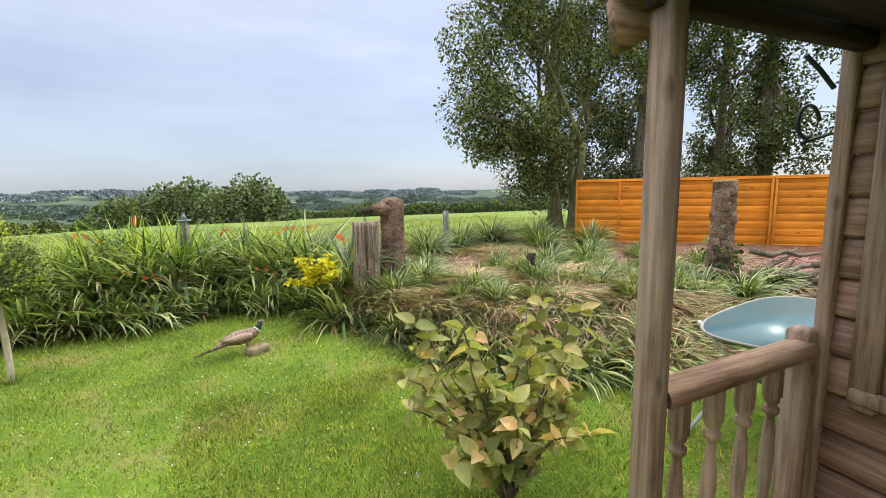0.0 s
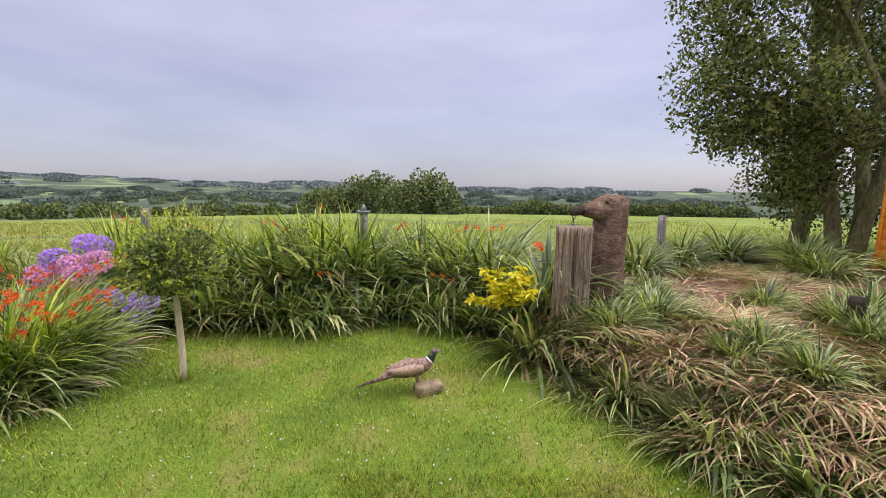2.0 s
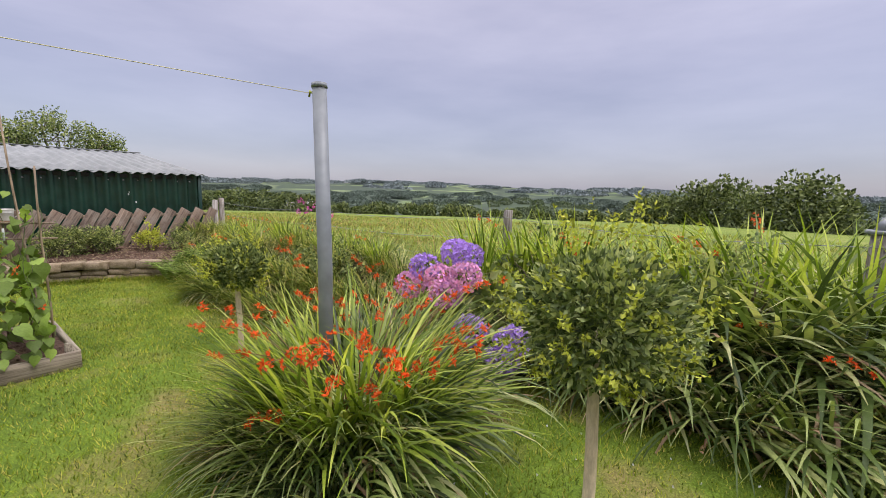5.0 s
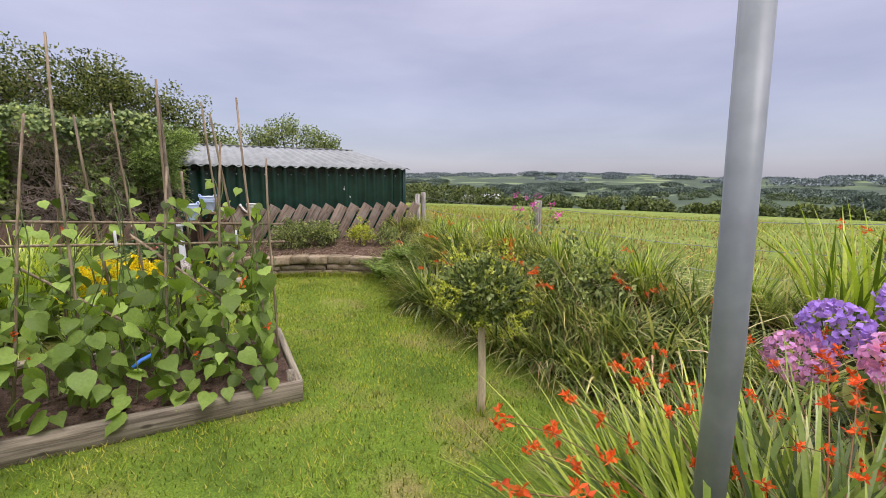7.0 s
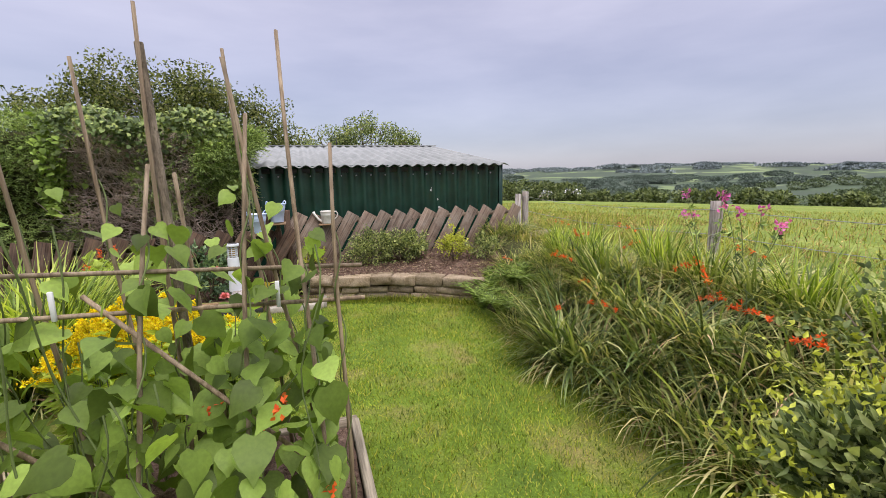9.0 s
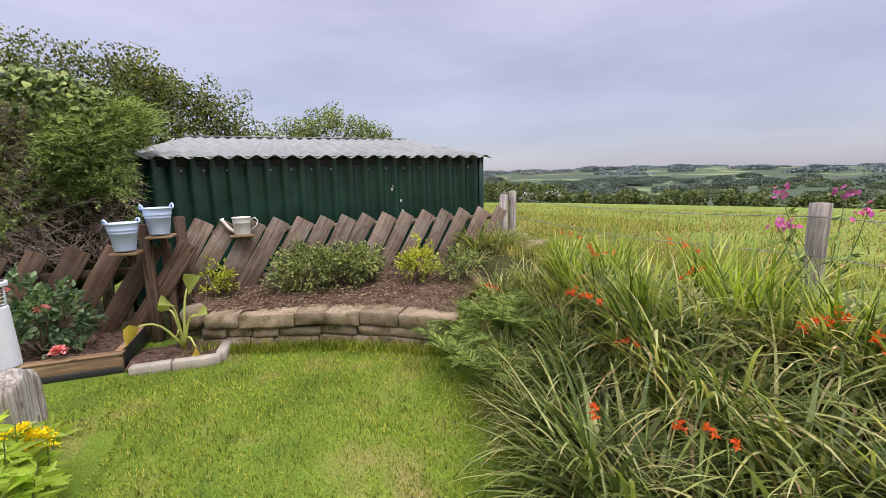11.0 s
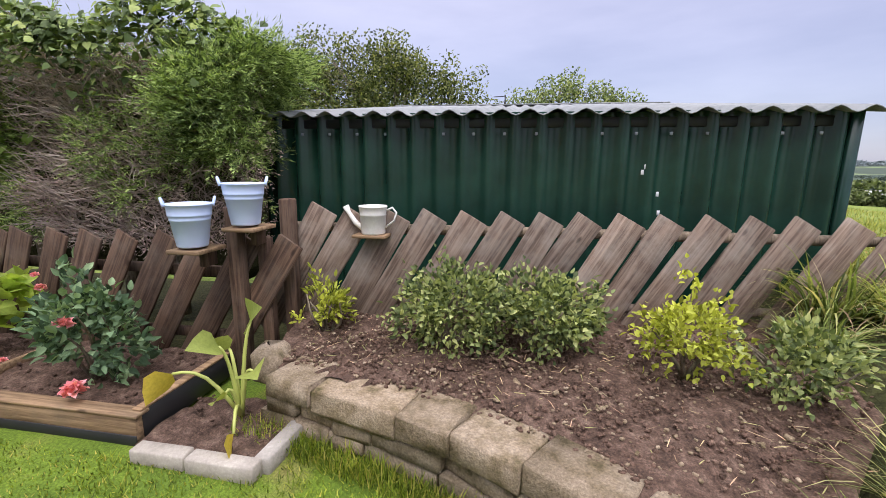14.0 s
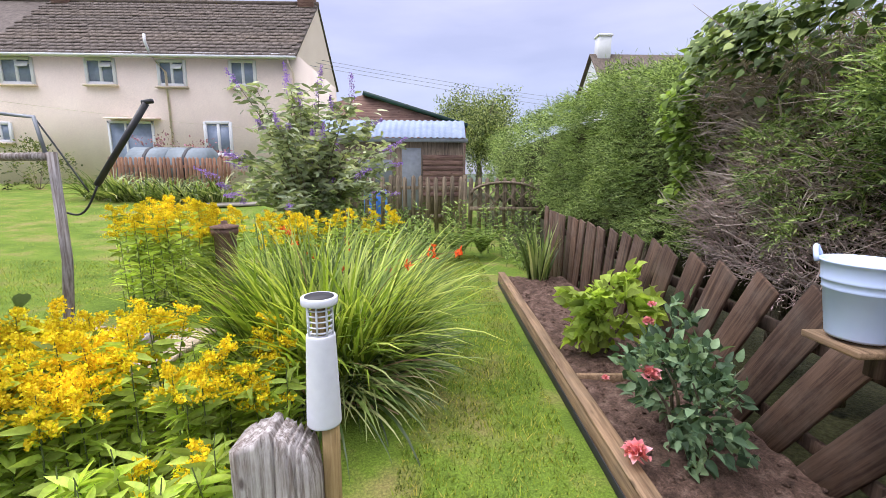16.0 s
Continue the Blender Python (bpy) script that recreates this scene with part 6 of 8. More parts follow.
part("muzzle", Geo().tube([(-0.24, -0.055, 1.095), (-0.38, -0.08, 1.075), (-0.4, -0.083, 1.07)], [0.048, 0.04, 0.02], 12), M_DARKBARK, t, "dark wooden muzzle")
part("eye", Geo().lathe([(0, -0.03), (0.034, -0.01), (0.038, 0.01), (0.0, 0.03)], 12), M_DARK, t, "", False, pose(-0.05, -0.1, 1.16, 75, 0, -20))
for k in range(9):
    a = np.linspace(0, 2 * np.pi, 9)
    P = np.column_stack([0.012 * np.cos(a), np.zeros(9), 0.02 * np.sin(a)])
    part("chain_link", Geo().tube(P, 0.004, 5), M_IRON, t, "", False, pose(-0.36 - 0.004 * k, -0.09, 1.03 - 0.03 * k, 0, 0, 90 * (k % 2)))
t = thing("cut_stub", (2.98, 4.38, float(height(2.98, 4.38)) - 0.03), "short dark cut stub standing among the flattened leaves", "tree stump")
part("stub", stump_geo(0.05, 0.34, 12, 7, 0.1, 0.3), M_DARKBARK, t)
t = thing("branch_pile", (5.3, 2.7, 0.3), "pile of cut bare branches on the mound", "branches")
for k in range(16):
    a = R.uniform(-0.5, 0.5)
    L0 = R.uniform(0.9, 1.7)
    c = np.array([R.uniform(-0.5, 0.6), R.uniform(-0.5, 0.4), 0.06 + 0.022 * k])
    v = np.array([math.cos(a), math.sin(a), R.uniform(-0.12, 0.2)]) * L0 / 2
    s = np.linspace(-1, 1, 6)[:, None]
    P = c + v * s + R.normal(0, 0.025, (6, 3))
    part("branch", Geo().tube(P, np.linspace(R.uniform(0.03, 0.055), 0.014, 6), 7), M_PICKET if k % 3 else M_BARK, t)


def pheasant():
    t = thing("pheasant_ornament", turned(-0.25, 4.36, float(height(-0.27, 4.36)) + 0.01, 14, 0.72), "painted pheasant garden ornament standing on a brick", "ornament")
    g = Geo()
    P = [(-0.62, 0, 0.06), (-0.4, 0, 0.12), (-0.25, 0, 0.18), (-0.12, 0, 0.2), (0.0, 0, 0.215), (0.1, 0, 0.25), (0.15, 0, 0.3), (0.17, 0, 0.35), (0.185, 0, 0.375), (0.21, 0, 0.375), (0.25, 0, 0.365)]
    g.tube(P, [0.006, 0.022, 0.05, 0.085, 0.095, 0.07, 0.042, 0.032, 0.034, 0.024, 0.004], 12)
    part("body", g, M_PHEASANT, t, "", True)
    part("neck", Geo().tube([(0.135, 0, 0.285), (0.165, 0, 0.33), (0.18, 0, 0.372), (0.2, 0, 0.378)], [0.05, 0.037, 0.037, 0.028], 12), M_PETROL, t, "dark green head and neck", True)
    part("collar", Geo().tube([(0.125, 0, 0.275), (0.14, 0, 0.29)], [0.054, 0.05], 12), M_WHITE, t, "white collar")
    part("beak", Geo().tube([(0.215, 0, 0.376), (0.255, 0, 0.366)], [0.014, 0.002], 7), M_PICKET, t)
    for s in (-1, 1):
        part("wing", Geo().tube([(0.05, 0.075 * s, 0.24), (-0.08, 0.092 * s, 0.235), (-0.22, 0.06 * s, 0.21), (-0.32, 0.03 * s, 0.22)], [0.03, 0.055, 0.035, 0.006], 8), M_WING, t, "barred brown wing", True)
        part("leg", Geo().tube([(0.0, 0.03 * s, 0.15), (0.02, 0.03 * s, 0.02)], [0.02, 0.012], 7), M_WING, t)
    part("tail", Geo().blades(np.array([[-0.15, 0.01 * k, 0.19] for k in (-1, 0, 1)]), np.full(3, math.pi) + np.array([-0.05, 0, 0.05]), np.array([0.42, 0.5, 0.4]), np.full(3, 0.03), np.full(3, -0.2), np.full(3, 0.1), 5), M_WING, t, "long barred tail")
    b = part("brick", rough_stone(0.2, 0.11, 0.07, 0.008, 0.002), M_STONE, None, "", False, pose(-0.16, 4.3, float(height(-0.16, 4.3)) + 0.033, 0, 0, 25))
    tagged(b, "buff brick lying on the lawn", "brick")


M_PHEASANT = rough_mat("pheasant_paint", [(0.32, (0.05, 0.03, 0.028)), (0.5, (0.2, 0.12, 0.1)), (0.68, (0.42, 0.31, 0.24))], 34.0, 120.0, 0.6, 0.4, 0.003)
M_WING = rough_mat("wing_paint", [(0.35, (0.09, 0.05, 0.04)), (0.5, (0.42, 0.3, 0.22)), (0.65, (0.14, 0.085, 0.065))], 38.0, 90.0, 0.6, 0.4, 0.003, 0, (1, 3, 1))
M_PETROL = plain("petrol_green_paint", (0.03, 0.045, 0.05), 0.35)
pheasant()

# ---- line pole and wire fence ----
t = thing("washing_line_pole", (-3.72, 4.5, -0.125), "grey painted steel washing line pole with a hook", "pole")
part("pole", Geo().tube([(0, 0, 0), (0.0, 0, 1.0), (-0.035, 0, 2.04)], [0.043, 0.043, 0.041], 14), M_GREY_POLE, t, "", True)
part("cap", Geo().tube([(-0.035, 0, 2.035), (-0.036, 0, 2.06)], [0.046, 0.044], 14), M_GREY_POLE, t)
part("hook", Geo().tube([(-0.07, -0.01, 2.0), (-0.1, -0.02, 2.02), (-0.11, -0.02, 1.99)], 0.007, 6), M_LIME_LEAF, t, "yellow line hook")
M_STALK_LINE = plain("yellow_line_plastic", (0.5, 0.46, 0.25), 0.5)
s = np.linspace(0, 1, 22)
P = np.column_stack([-3.82 + s * -1.2, 4.48 - s * 13.5, 1.885 - 0.7 * s * (1 - s) + 0.5 * s])
tagged(part("washing_line", Geo().tube(P, 0.002, 4), M_STALK_LINE), "thin yellow plastic washing line", "washing line")


def wire_fence():
    f = thing("wire_fence", (0, 0, 0), "barbed wire field fence on old round posts", "fence")
    posts = [(3.2, 7.6), (-1.1, 7.1), (-4.2, 7.4), (-7.85, 7.3), (-11.46, 7.2)]
    tops = []
    for i, (x, y) in enumerate(posts):
        z = float(height(x, y))
        top = 1.12 if i < 3 else 1.02
        part("post", stump_geo(0.055, top - z + 0.1, 9, 6, 0.05, 0.05), M_DRIFT, f, "", False, pose(x, y, z - 0.1))
        tops.append((x, y, top))
    for dz in (0.08, 0.32, 0.55):
        for a, b in zip(tops[:-1], tops[1:]):
            s = np.linspace(0, 1, 14)
            P = np.column_stack([a[0] + (b[0] - a[0]) * s, a[1] - 0.06 + (b[1] - a[1]) * s, a[2] - dz + (b[2] - a[2]) * s - 0.06 * np.sin(s * math.pi)])
            g = Geo().tube(P, 0.003, 4)
            for q in P[::2]:
                g.tube([q + [-0.012, 0, 0.012], q + [0.012, 0, -0.012]], 0.0015, 3)
            part("wire", g, M_GREY_POLE, f)
    part("cap", Geo().box((-1.1, 7.1, 1.14), (0.17, 0.13, 0.025), None, 0.01), M_GREY_POLE, f)
    part("cap", Geo().tube([(-1.1, 7.1, 1.15), (-1.1, 7.1, 1.24)], [0.05, 0.01], 8), M_GREY_POLE, f)


wire_fence()

# ---- tall hedge ----
def hedge():
    t = thing("conifer_hedge", (0, 0, 0), "tall clipped conifer hedge with brown dead patches and bindweed", "hedge")
    x0, x1, y0, y1 = -12.5, -11.35, -13.0, 2.75
    # Solid block whose dark colour stands in for shade between the fronds.
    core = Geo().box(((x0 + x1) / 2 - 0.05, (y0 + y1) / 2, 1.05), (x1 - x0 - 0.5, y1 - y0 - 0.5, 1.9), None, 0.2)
    part("core", core, M_BANK_SHADE, t, "dark filler block painted as the shade inside the hedge")

    def lump(y, z):
        return 0.13 * np.sin(y * 2.3 + 1.3 * np.sin(z * 2.1)) * np.cos(z * 2.6 + 0.7 * np.sin(y * 1.1)) + 0.07 * np.sin(y * 6.1 + z * 3.7) + 0.05 * np.sin(y * 3.3 - z * 7.9)

    def crest(y):
        return np.interp(y, [-13, -3.5, -1.5, 0, 0.6, 2.8], [2.6, 2.42, 2.42, 2.22, 2.05, 2.0])

    def face(n, ya, yb, low=0.5):
        y = R.uniform(ya, yb, n)
        z = low + (crest(y) - low) * R.uniform(0, 1, n)
        x = x1 - 0.05 + lump(y, z) - 0.3 * R.uniform(0, 1, n) ** 1.6 - 0.4 * np.clip(z - crest(y) + 0.35, 0, 1) ** 1.2
        return np.column_stack([x, y, z])

    def fronds(p, out, mat, name, size, label="", pairs=16, blade=0.05, spread=0.45):
        """Flat feathery sprays: leaflets in pairs along a drooping axis."""
        n = len(p)
        d = np.array(out) + R.normal(0, spread, (n, 3))
        d /= np.linalg.norm(d, axis=1)[:, None]
        sd = np.cross(d, np.array([0.1, 0.2, 1.0]) + R.normal(0, 0.5, (n, 3)))
        sd /= np.linalg.norm(sd, axis=1)[:, None]
        ln = size * R.uniform(0.6, 1.25, n)[:, None]
        g = Geo()
        for j in range(pairs):
            q = (j + 0.5) / pairs
            o = p + d * ln * q + np.array([0, 0, -0.25]) * ln * q ** 2
            for sg in (-1, 1):
                dd = d * 0.9 + sg * sd * (0.95 - 0.35 * q) + R.normal(0, 0.14, (n, 3)) + [0, 0, -0.2 * q]
                l2 = ln[:, 0] * (0.22 - 0.1 * q) * R.uniform(0.7, 1.2, n)
                g.leaves(o, dd, l2, l2 * blade * 4.6, False, 0.1, rng=R)
        g.leaves(p + d * ln * 0.85, d, ln[:, 0] * 0.3, ln[:, 0] * blade * 0.6, False, 0.1, rng=R)
        part(name, g, mat, t, label)

    fronds(face(4300, -3.6, 0.75), (1, 0.15, 0.25), M_CONIFER, "green_foliage", 0.22)
    fronds(face(2300, -13, -3.6), (1, 0.15, 0.25), M_CONIFER, "far_foliage", 0.26, "", 6, 0.1)
    fronds(face(3000, 0.6, 2.75), (1, 0.2, -0.05), M_BRUSH, "dead_foliage", 0.16, "brown dead twiggy patch", 7, 0.045, 0.6)
    some = face(1900, 0.8, 2.8)
    some = some[np.sin(some[:, 1] * 4.3 + 0.6) + np.sin(some[:, 2] * 4.4 + 1.5 * some[:, 1]) > 0.75]
    fronds(some + [0.06, 0, 0], (1, 0.3, 0.25), M_CONIFER, "green_growth", 0.2)
    n = 1900
    y = R.uniform(-9, y1, n)
    x = R.uniform(x0, x1 - 0.15, n)
    p = np.column_stack([x, y, crest(y) - 0.06 + 0.09 * np.sin(y * 2.3) + 0.07 * np.sin(x * 5 + y * 3) + R.uniform(-0.1, 0.08, n)])
    fronds(p, (0.45, 0.05, 0.8), M_CONIFER, "top_foliage", 0.22)
    fronds(face(1000, 2.1, 2.7, 1.15) + [0.1, 0, 0], (1, 0.45, 0.25), M_CONIFER, "end_growth", 0.24)
    n = 1300
    z = R.uniform(1.15, 2.0, n)
    p = np.column_stack([R.uniform(x0 + 0.2, x1 + 0.02, n), y1 - 0.22 - R.uniform(0, 0.3, n) + 0.26 * smooth01(z, 1.2, 1.9) + 0.08 * np.sin(z * 7), z])
    fronds(p, (0.5, 0.9, 0.3), M_CONIFER, "end_foliage", 0.24)
    g = Geo()
    for _ in range(420):
        y, z = R.uniform(0.6, 2.3), R.uniform(0.6, 2.0)
        a = np.array([x1 - 0.26 + lump(y, z), y, z - 0.2])
        v = np.array([R.uniform(0.2, 0.42), R.normal(0, 0.2), R.uniform(-0.1, 0.42)])
        q = np.linspace(0, 1, 6)[:, None]
        P = a + v * q + np.cumsum(R.normal(0, 0.014, (6, 3)), 0)
        g.tube(P, np.linspace(0.008, 0.0022, 6), 4, False)
        for k in (2, 3, 4):
            e1 = P[k] + v * R.uniform(0.15, 0.35) + R.normal(0, 0.07, 3)
            g.tube([P[k], (P[k] + e1) / 2 + R.normal(0, 0.008, 3), e1], [0.004, 0.003, 0.0015], 3, False)
    part("twiggery", g, M_TWIG, t, "bare grey twigs")["kind"] = "stuff"
    for y in (1.3, 1.8, 2.35, 0.4, -0.6, -1.8):
        part("stem", Geo().tube([(x1 - 0.3, y, -0.2), (x1 - 0.25, y + 0.05, 0.5), (x1 - 0.4, y + 0.1, 1.2)], [0.06, 0.05, 0.035], 7), M_BARK, t)
    # ivy over the top of the dead part, bindweed hanging down beside it
    n = 2100
    k = R.uniform(0.65, 2.6, 60)
    own = R.randint(0, 60, n)
    z = 2.2 - np.abs(R.normal(0, 0.2, n)) - 0.1 * np.sin(k[own] * 5)
    x = x1 + 0.1 + lump(k[own], z) - 0.5 * np.clip(z - 2.0, 0, 1) + R.normal(0, 0.06, n)
    p = np.column_stack([x, k[own] + R.normal(0, 0.07, n), z])
    part("ivy_leaves", heart_leaves(p, np.column_stack([R.uniform(0.3, 1, n), R.normal(0, 0.5, n), R.uniform(-1, 0.1, n)]), 0.058 * R.uniform(0.55, 1.3, n)), M_IVY, t, "dark glossy ivy leaves")
    n = 330
    z = R.uniform(0.95, 2.2, n)
    y = 0.55 + 0.05 * np.sin(z * 5) + R.normal(0, 0.07, n)
    p = np.column_stack([x1 + 0.14 + lump(y, z) - 0.35 * np.clip(z - 2.0, 0, 1) + R.normal(0, 0.04, n), y, z])
    part("bindweed_leaves", heart_leaves(p, np.column_stack([R.uniform(0.2, 1, n), R.normal(0, 0.5, n), R.uniform(-1, 0.1, n)]), 0.07 * R.uniform(0.6, 1.2, n)), M_BEAN, t, "light green climbing leaves")


hedge()

# ---- shrubs on the terrace and in the beds ----
bush("variegated_shrub", -10.85, 3.55, 0.17, 0.17, 0.17, 620, 0.042, M_LIME_LEAF, "small lime-yellow variegated shrub in the soil", 0.09, True, 6, "shrub", 0.9, 0.5)
bush("currant_bush", -10.72, 4.35, 0.25, 0.33, 0.23, 2700, 0.038, M_CURRANT, "low grey-green leafy bush on the terrace", 0.1)
bush("currant_bush", -10.8, 4.85, 0.27, 0.36, 0.21, 2700, 0.04, M_CURRANT, "low dark green leafy bush against the palings", 0.1)
bush("golden_shrub", -10.62, 5.55, 0.25, 0.26, 0.19, 1100, 0.038, M_LIME_LEAF, "low golden-green shrub on the terrace", 0.1)
bush("golden_shrub", -10.45, 5.95, 0.25, 0.28, 0.17, 1000, 0.038, M_CURRANT, "low mixed green shrub at the terrace end", 0.1)
bush("potted_green_shrub", -10.42, 1.25, 0.27, 0.3, 0.32, 460, 0.11, M_ROD_LEAF, "leafy green currant bush in the raised bed", -0.13, True, 6, "shrub", 0.3, 0.8).name = "leafy_bush"


def rose_bush():
    t = bush("rose_bush", -10.4, 2.3, 0.27, 0.32, 0.3, 950, 0.066, M_ROSE_LEAF, "rose bush with salmon pink blooms in the raised bed", -0.13, True, 8)
    for x, y, z, r in ((0.24, 0.14, 0.42, 0.05), (0.3, 0.22, 0.1, 0.058), (0.14, -0.1, 0.58, 0.028), (0.25, -0.28, 0.2, 0.02), (0.05, -0.25, 0.62, 0.022)):
        n = 26
        a = np.arange(n) * 2.4
        e0 = np.linspace(1.3, 0.0, n)
        d = np.column_stack([np.cos(a) * np.cos(e0), np.sin(a) * np.cos(e0), np.sin(e0)])
        d = d + [0.5, 0.2, 0.2]
        part("bloom", Geo().leaves(np.array([[x, y, z]]) + d * r * 0.15, d, r * 1.1, r * 0.9, True, 0.35, rng=R), M_PINK, t, "salmon pink rose bloom")


rose_bush()


def litter():
    g = Geo()
    n = 420
    f, q = R.uniform(0, 1, n), R.uniform(0.08, 0.8, n)
    y = 3.5 + f * 2.9
    x0 = np.interp(y, [3.4, 4.2, 5.0, 5.6, 6.6], [-10.4, -10.2, -9.85, -9.4, -9.4]) - 0.1
    x = x0 * (1 - q) + (-11.2) * q
    base = np.column_stack([x, y, 0.075 + 0.06 * q])
    g.blades(base, R.uniform(0, 6.28, n), R.uniform(0.02, 0.09, n), np.full(n, 0.004), np.radians(R.uniform(-2, 12, n)), np.radians(R.uniform(0, 14, n)), 2)
    tagged(part("straw_litter", g, M_STRAP_DRY), "dry straw and twig bits on the soil", "litter", "", "stuff")


litter()


M_SQUASH = leaf_mat("squash_leaves", [(0.2, 0.34, 0.05), (0.2, 0.33, 0.05), (0.26, 0.38, 0.07)], 0.55, 0.3)
M_SQUASH_YELLOW = leaf_mat("yellowed_squash_leaves", [(0.5, 0.5, 0.04), (0.38, 0.42, 0.04), (0.4, 0.36, 0.04)], 0.6, 0.3)


def squash():
    t = thing("squash_plant", (-10.3, 3.3, -0.2), "young squash plant with yellowing broad leaves", "plant")
    g = Geo()
    ends = [((0.12, -0.28, 0.28), 0.17, 1), ((-0.05, 0.06, 0.52), 0.2, 0), ((0.06, -0.05, 0.42), 0.17, 0), ((0.05, 0.12, 0.3), 0.17, 0), ((0.24, 0.13, 0.08), 0.16, 1), ((-0.08, -0.1, 0.34), 0.12, 0), ((0.1, -0.02, 0.16), 0.1, 0)]
    for i, (e0, sz, yel) in enumerate(ends):
        q = np.array(e0)
        s = np.linspace(0, 1, 7)[:, None]
        P = s * q + np.array([0, 0, 0.1]) * np.sin(s * math.pi)
        st = part("stalk", Geo().tube(P, np.linspace(0.012, 0.007, 7), 7), M_STALK, t, "", True)
        d = np.array([[q[0] + 0.15, q[1] + 0.02, 0.1 if not yel else -0.3]])
        part("leaf", Geo().leaves(P[-1:], d, sz, sz * 0.95, True, 0.16, rng=R), M_SQUASH_YELLOW if yel else M_SQUASH, st, "yellowing leaf" if yel else "pale green leaf")


M_STALK = plain("pale_stalk", (0.42, 0.46, 0.12), 0.5)
squash()


def fern(x, y, z, s, n=14, label="green fern with arching fronds at the bank's foot"):
    t = thing("fern", turned(x, y, z, R.uniform(0, 360), s), label, "fern", "ferns")
    for k in range(n):
        a = 6.28 * k / n + R.normal(0, 0.2)
        K = 32
        q = np.linspace(0, 1, K)
        th = np.radians(78) - np.radians(R.uniform(60, 100)) * q ** 1.3
        L0 = R.uniform(0.45, 0.7)
        h, zz = np.cumsum(L0 / K * np.cos(th)), np.cumsum(L0 / K * np.sin(th))
        P = np.column_stack([np.cos(a) * h, np.sin(a) * h, zz])
        side = np.array([-math.sin(a), math.cos(a), 0])
        w = 0.13 * np.sin(np.clip(q * 1.05, 0, 1) * math.pi * 0.93 + 0.2)
        g = Geo()
        for sg in (-1, 1):
            g.leaves(P[2:], sg * side + 0.35 * np.gradient(P, axis=0)[2:] / 0.02, w[2:], np.full(K - 2, 0.017), False, 0.05, rng=R)
        g.tube(P, np.linspace(0.004, 0.0012, K), 4, False)
        part("frond", g, M_FERN, t)


for x, y, s in ((-9.35, 5.5, 0.95), (-8.95, 5.3, 1.0), (-9.1, 5.75, 1.05), (-8.6, 5.35, 0.95), (-8.75, 5.75, 1.0), (-7.3, 5.3, 0.6), (-9.6, 5.75, 0.8), (-8.3, 5.5, 0.75)):
    fern(x, y, float(height(x, y)) + 0.02, s * 0.78, 15)
scatter(FINE, [(-9.4, 5.62, 0.55, 0.05), (-9.6, 5.75, 0.5, 0.08), (-9.15, 5.95, 0.55, 0.0), (-8.75, 5.6, 0.52, 0.0), (-8.5, 5.95, 0.6, 0.0), (-8.9, 6.1, 0.55, 0.0), (-9.2, 5.6, 0.42, 0.0), (-8.35, 5.4, 0.5, 0.0)])
scatter(DARK[1:2], [(-8.1, 5.75, 0.62, 0.0), (-7.75, 5.5, 0.66, 0.0), (-8.0, 6.1, 0.66, 0.0)])
scatter(TALL, [(-8.2, 6.3, 0.5, 0.0), (-8.9, 6.3, 0.46, 0.0), (-9.3, 6.45, 0.42, 0.0)])
for x, y, s in ((-9.75, 6.1, 0.7), (-11.0, 6.35, 0.55), (-11.3, 6.6, 0.7), (-11.1, 6.85, 0.6), (-9.5, 6.3, 0.6)):
    scatter(FINE[:2], [(x, y, s, 0.0)])
for x, y, s in ((-9.6, -2.6, 1.1), (-10.0, -2.9, 1.2), (-9.2, -2.9, 1.0)):
    fern(x, y, -0.2, s, 13, "dark fern clump at the path's end")
bush("bank_shrub", -1.9, 6.6, 0.45, 0.4, 0.42, 900, 0.045, M_TOPIARY, "dense dark green shrub on the bank")
bush("bank_shrub", -0.1, 6.5, 0.5, 0.4, 0.36, 900, 0.045, M_TOPIARY, "dense dark clipped shrub on the bank")


def golden_bush():
    t = thing("golden_bush", (0.5, 4.95, 0.32), "bright yellow golden-leaved shrub on the bank", "shrub")
    g, pos, dirs = Geo(), [], []
    for k in range(17):
        a = R.uniform(0, 6.28)
        rr = R.uniform(0.08, 0.32)
        e0 = np.array([rr * math.cos(a), 0.7 * rr * math.sin(a), R.uniform(0.26, 0.52) - 0.35 * rr])
        s = np.linspace(0, 1, 7)[:, None]
        P = s * e0 + np.array([0, 0, 0.06]) * np.sin(s * math.pi)
        g.tube(P, np.linspace(0.006, 0.002, 7), 5)
        for q in P[3:]:
            for _ in range(10):
                b = R.uniform(0, 6.28)
                pos.append(q + R.normal(0, 0.012, 3))
                dirs.append((math.cos(b), math.sin(b), R.uniform(-0.4, 0.6)))
    part("branchwork", g, M_STEM, t)
    n = len(pos)
    part("foliage", Geo().leaves(np.array(pos), np.array(dirs), 0.08 * R.uniform(0.5, 1.15, n), 0.034, True, 0.2, rng=R), M_YELLOW_LEAF, t)


golden_bush()
bush("bank_shrub", -5.7, 6.1, 0.5, 0.4, 0.3, 900, 0.045, M_TOPIARY, "dense grey-green shrub on the bank")
bush("laurel_shrub", -3.4, 6.8, 0.5, 0.4, 0.3, 600, 0.06, M_TOPIARY, "leafy dark green shrub beside the wire fence")


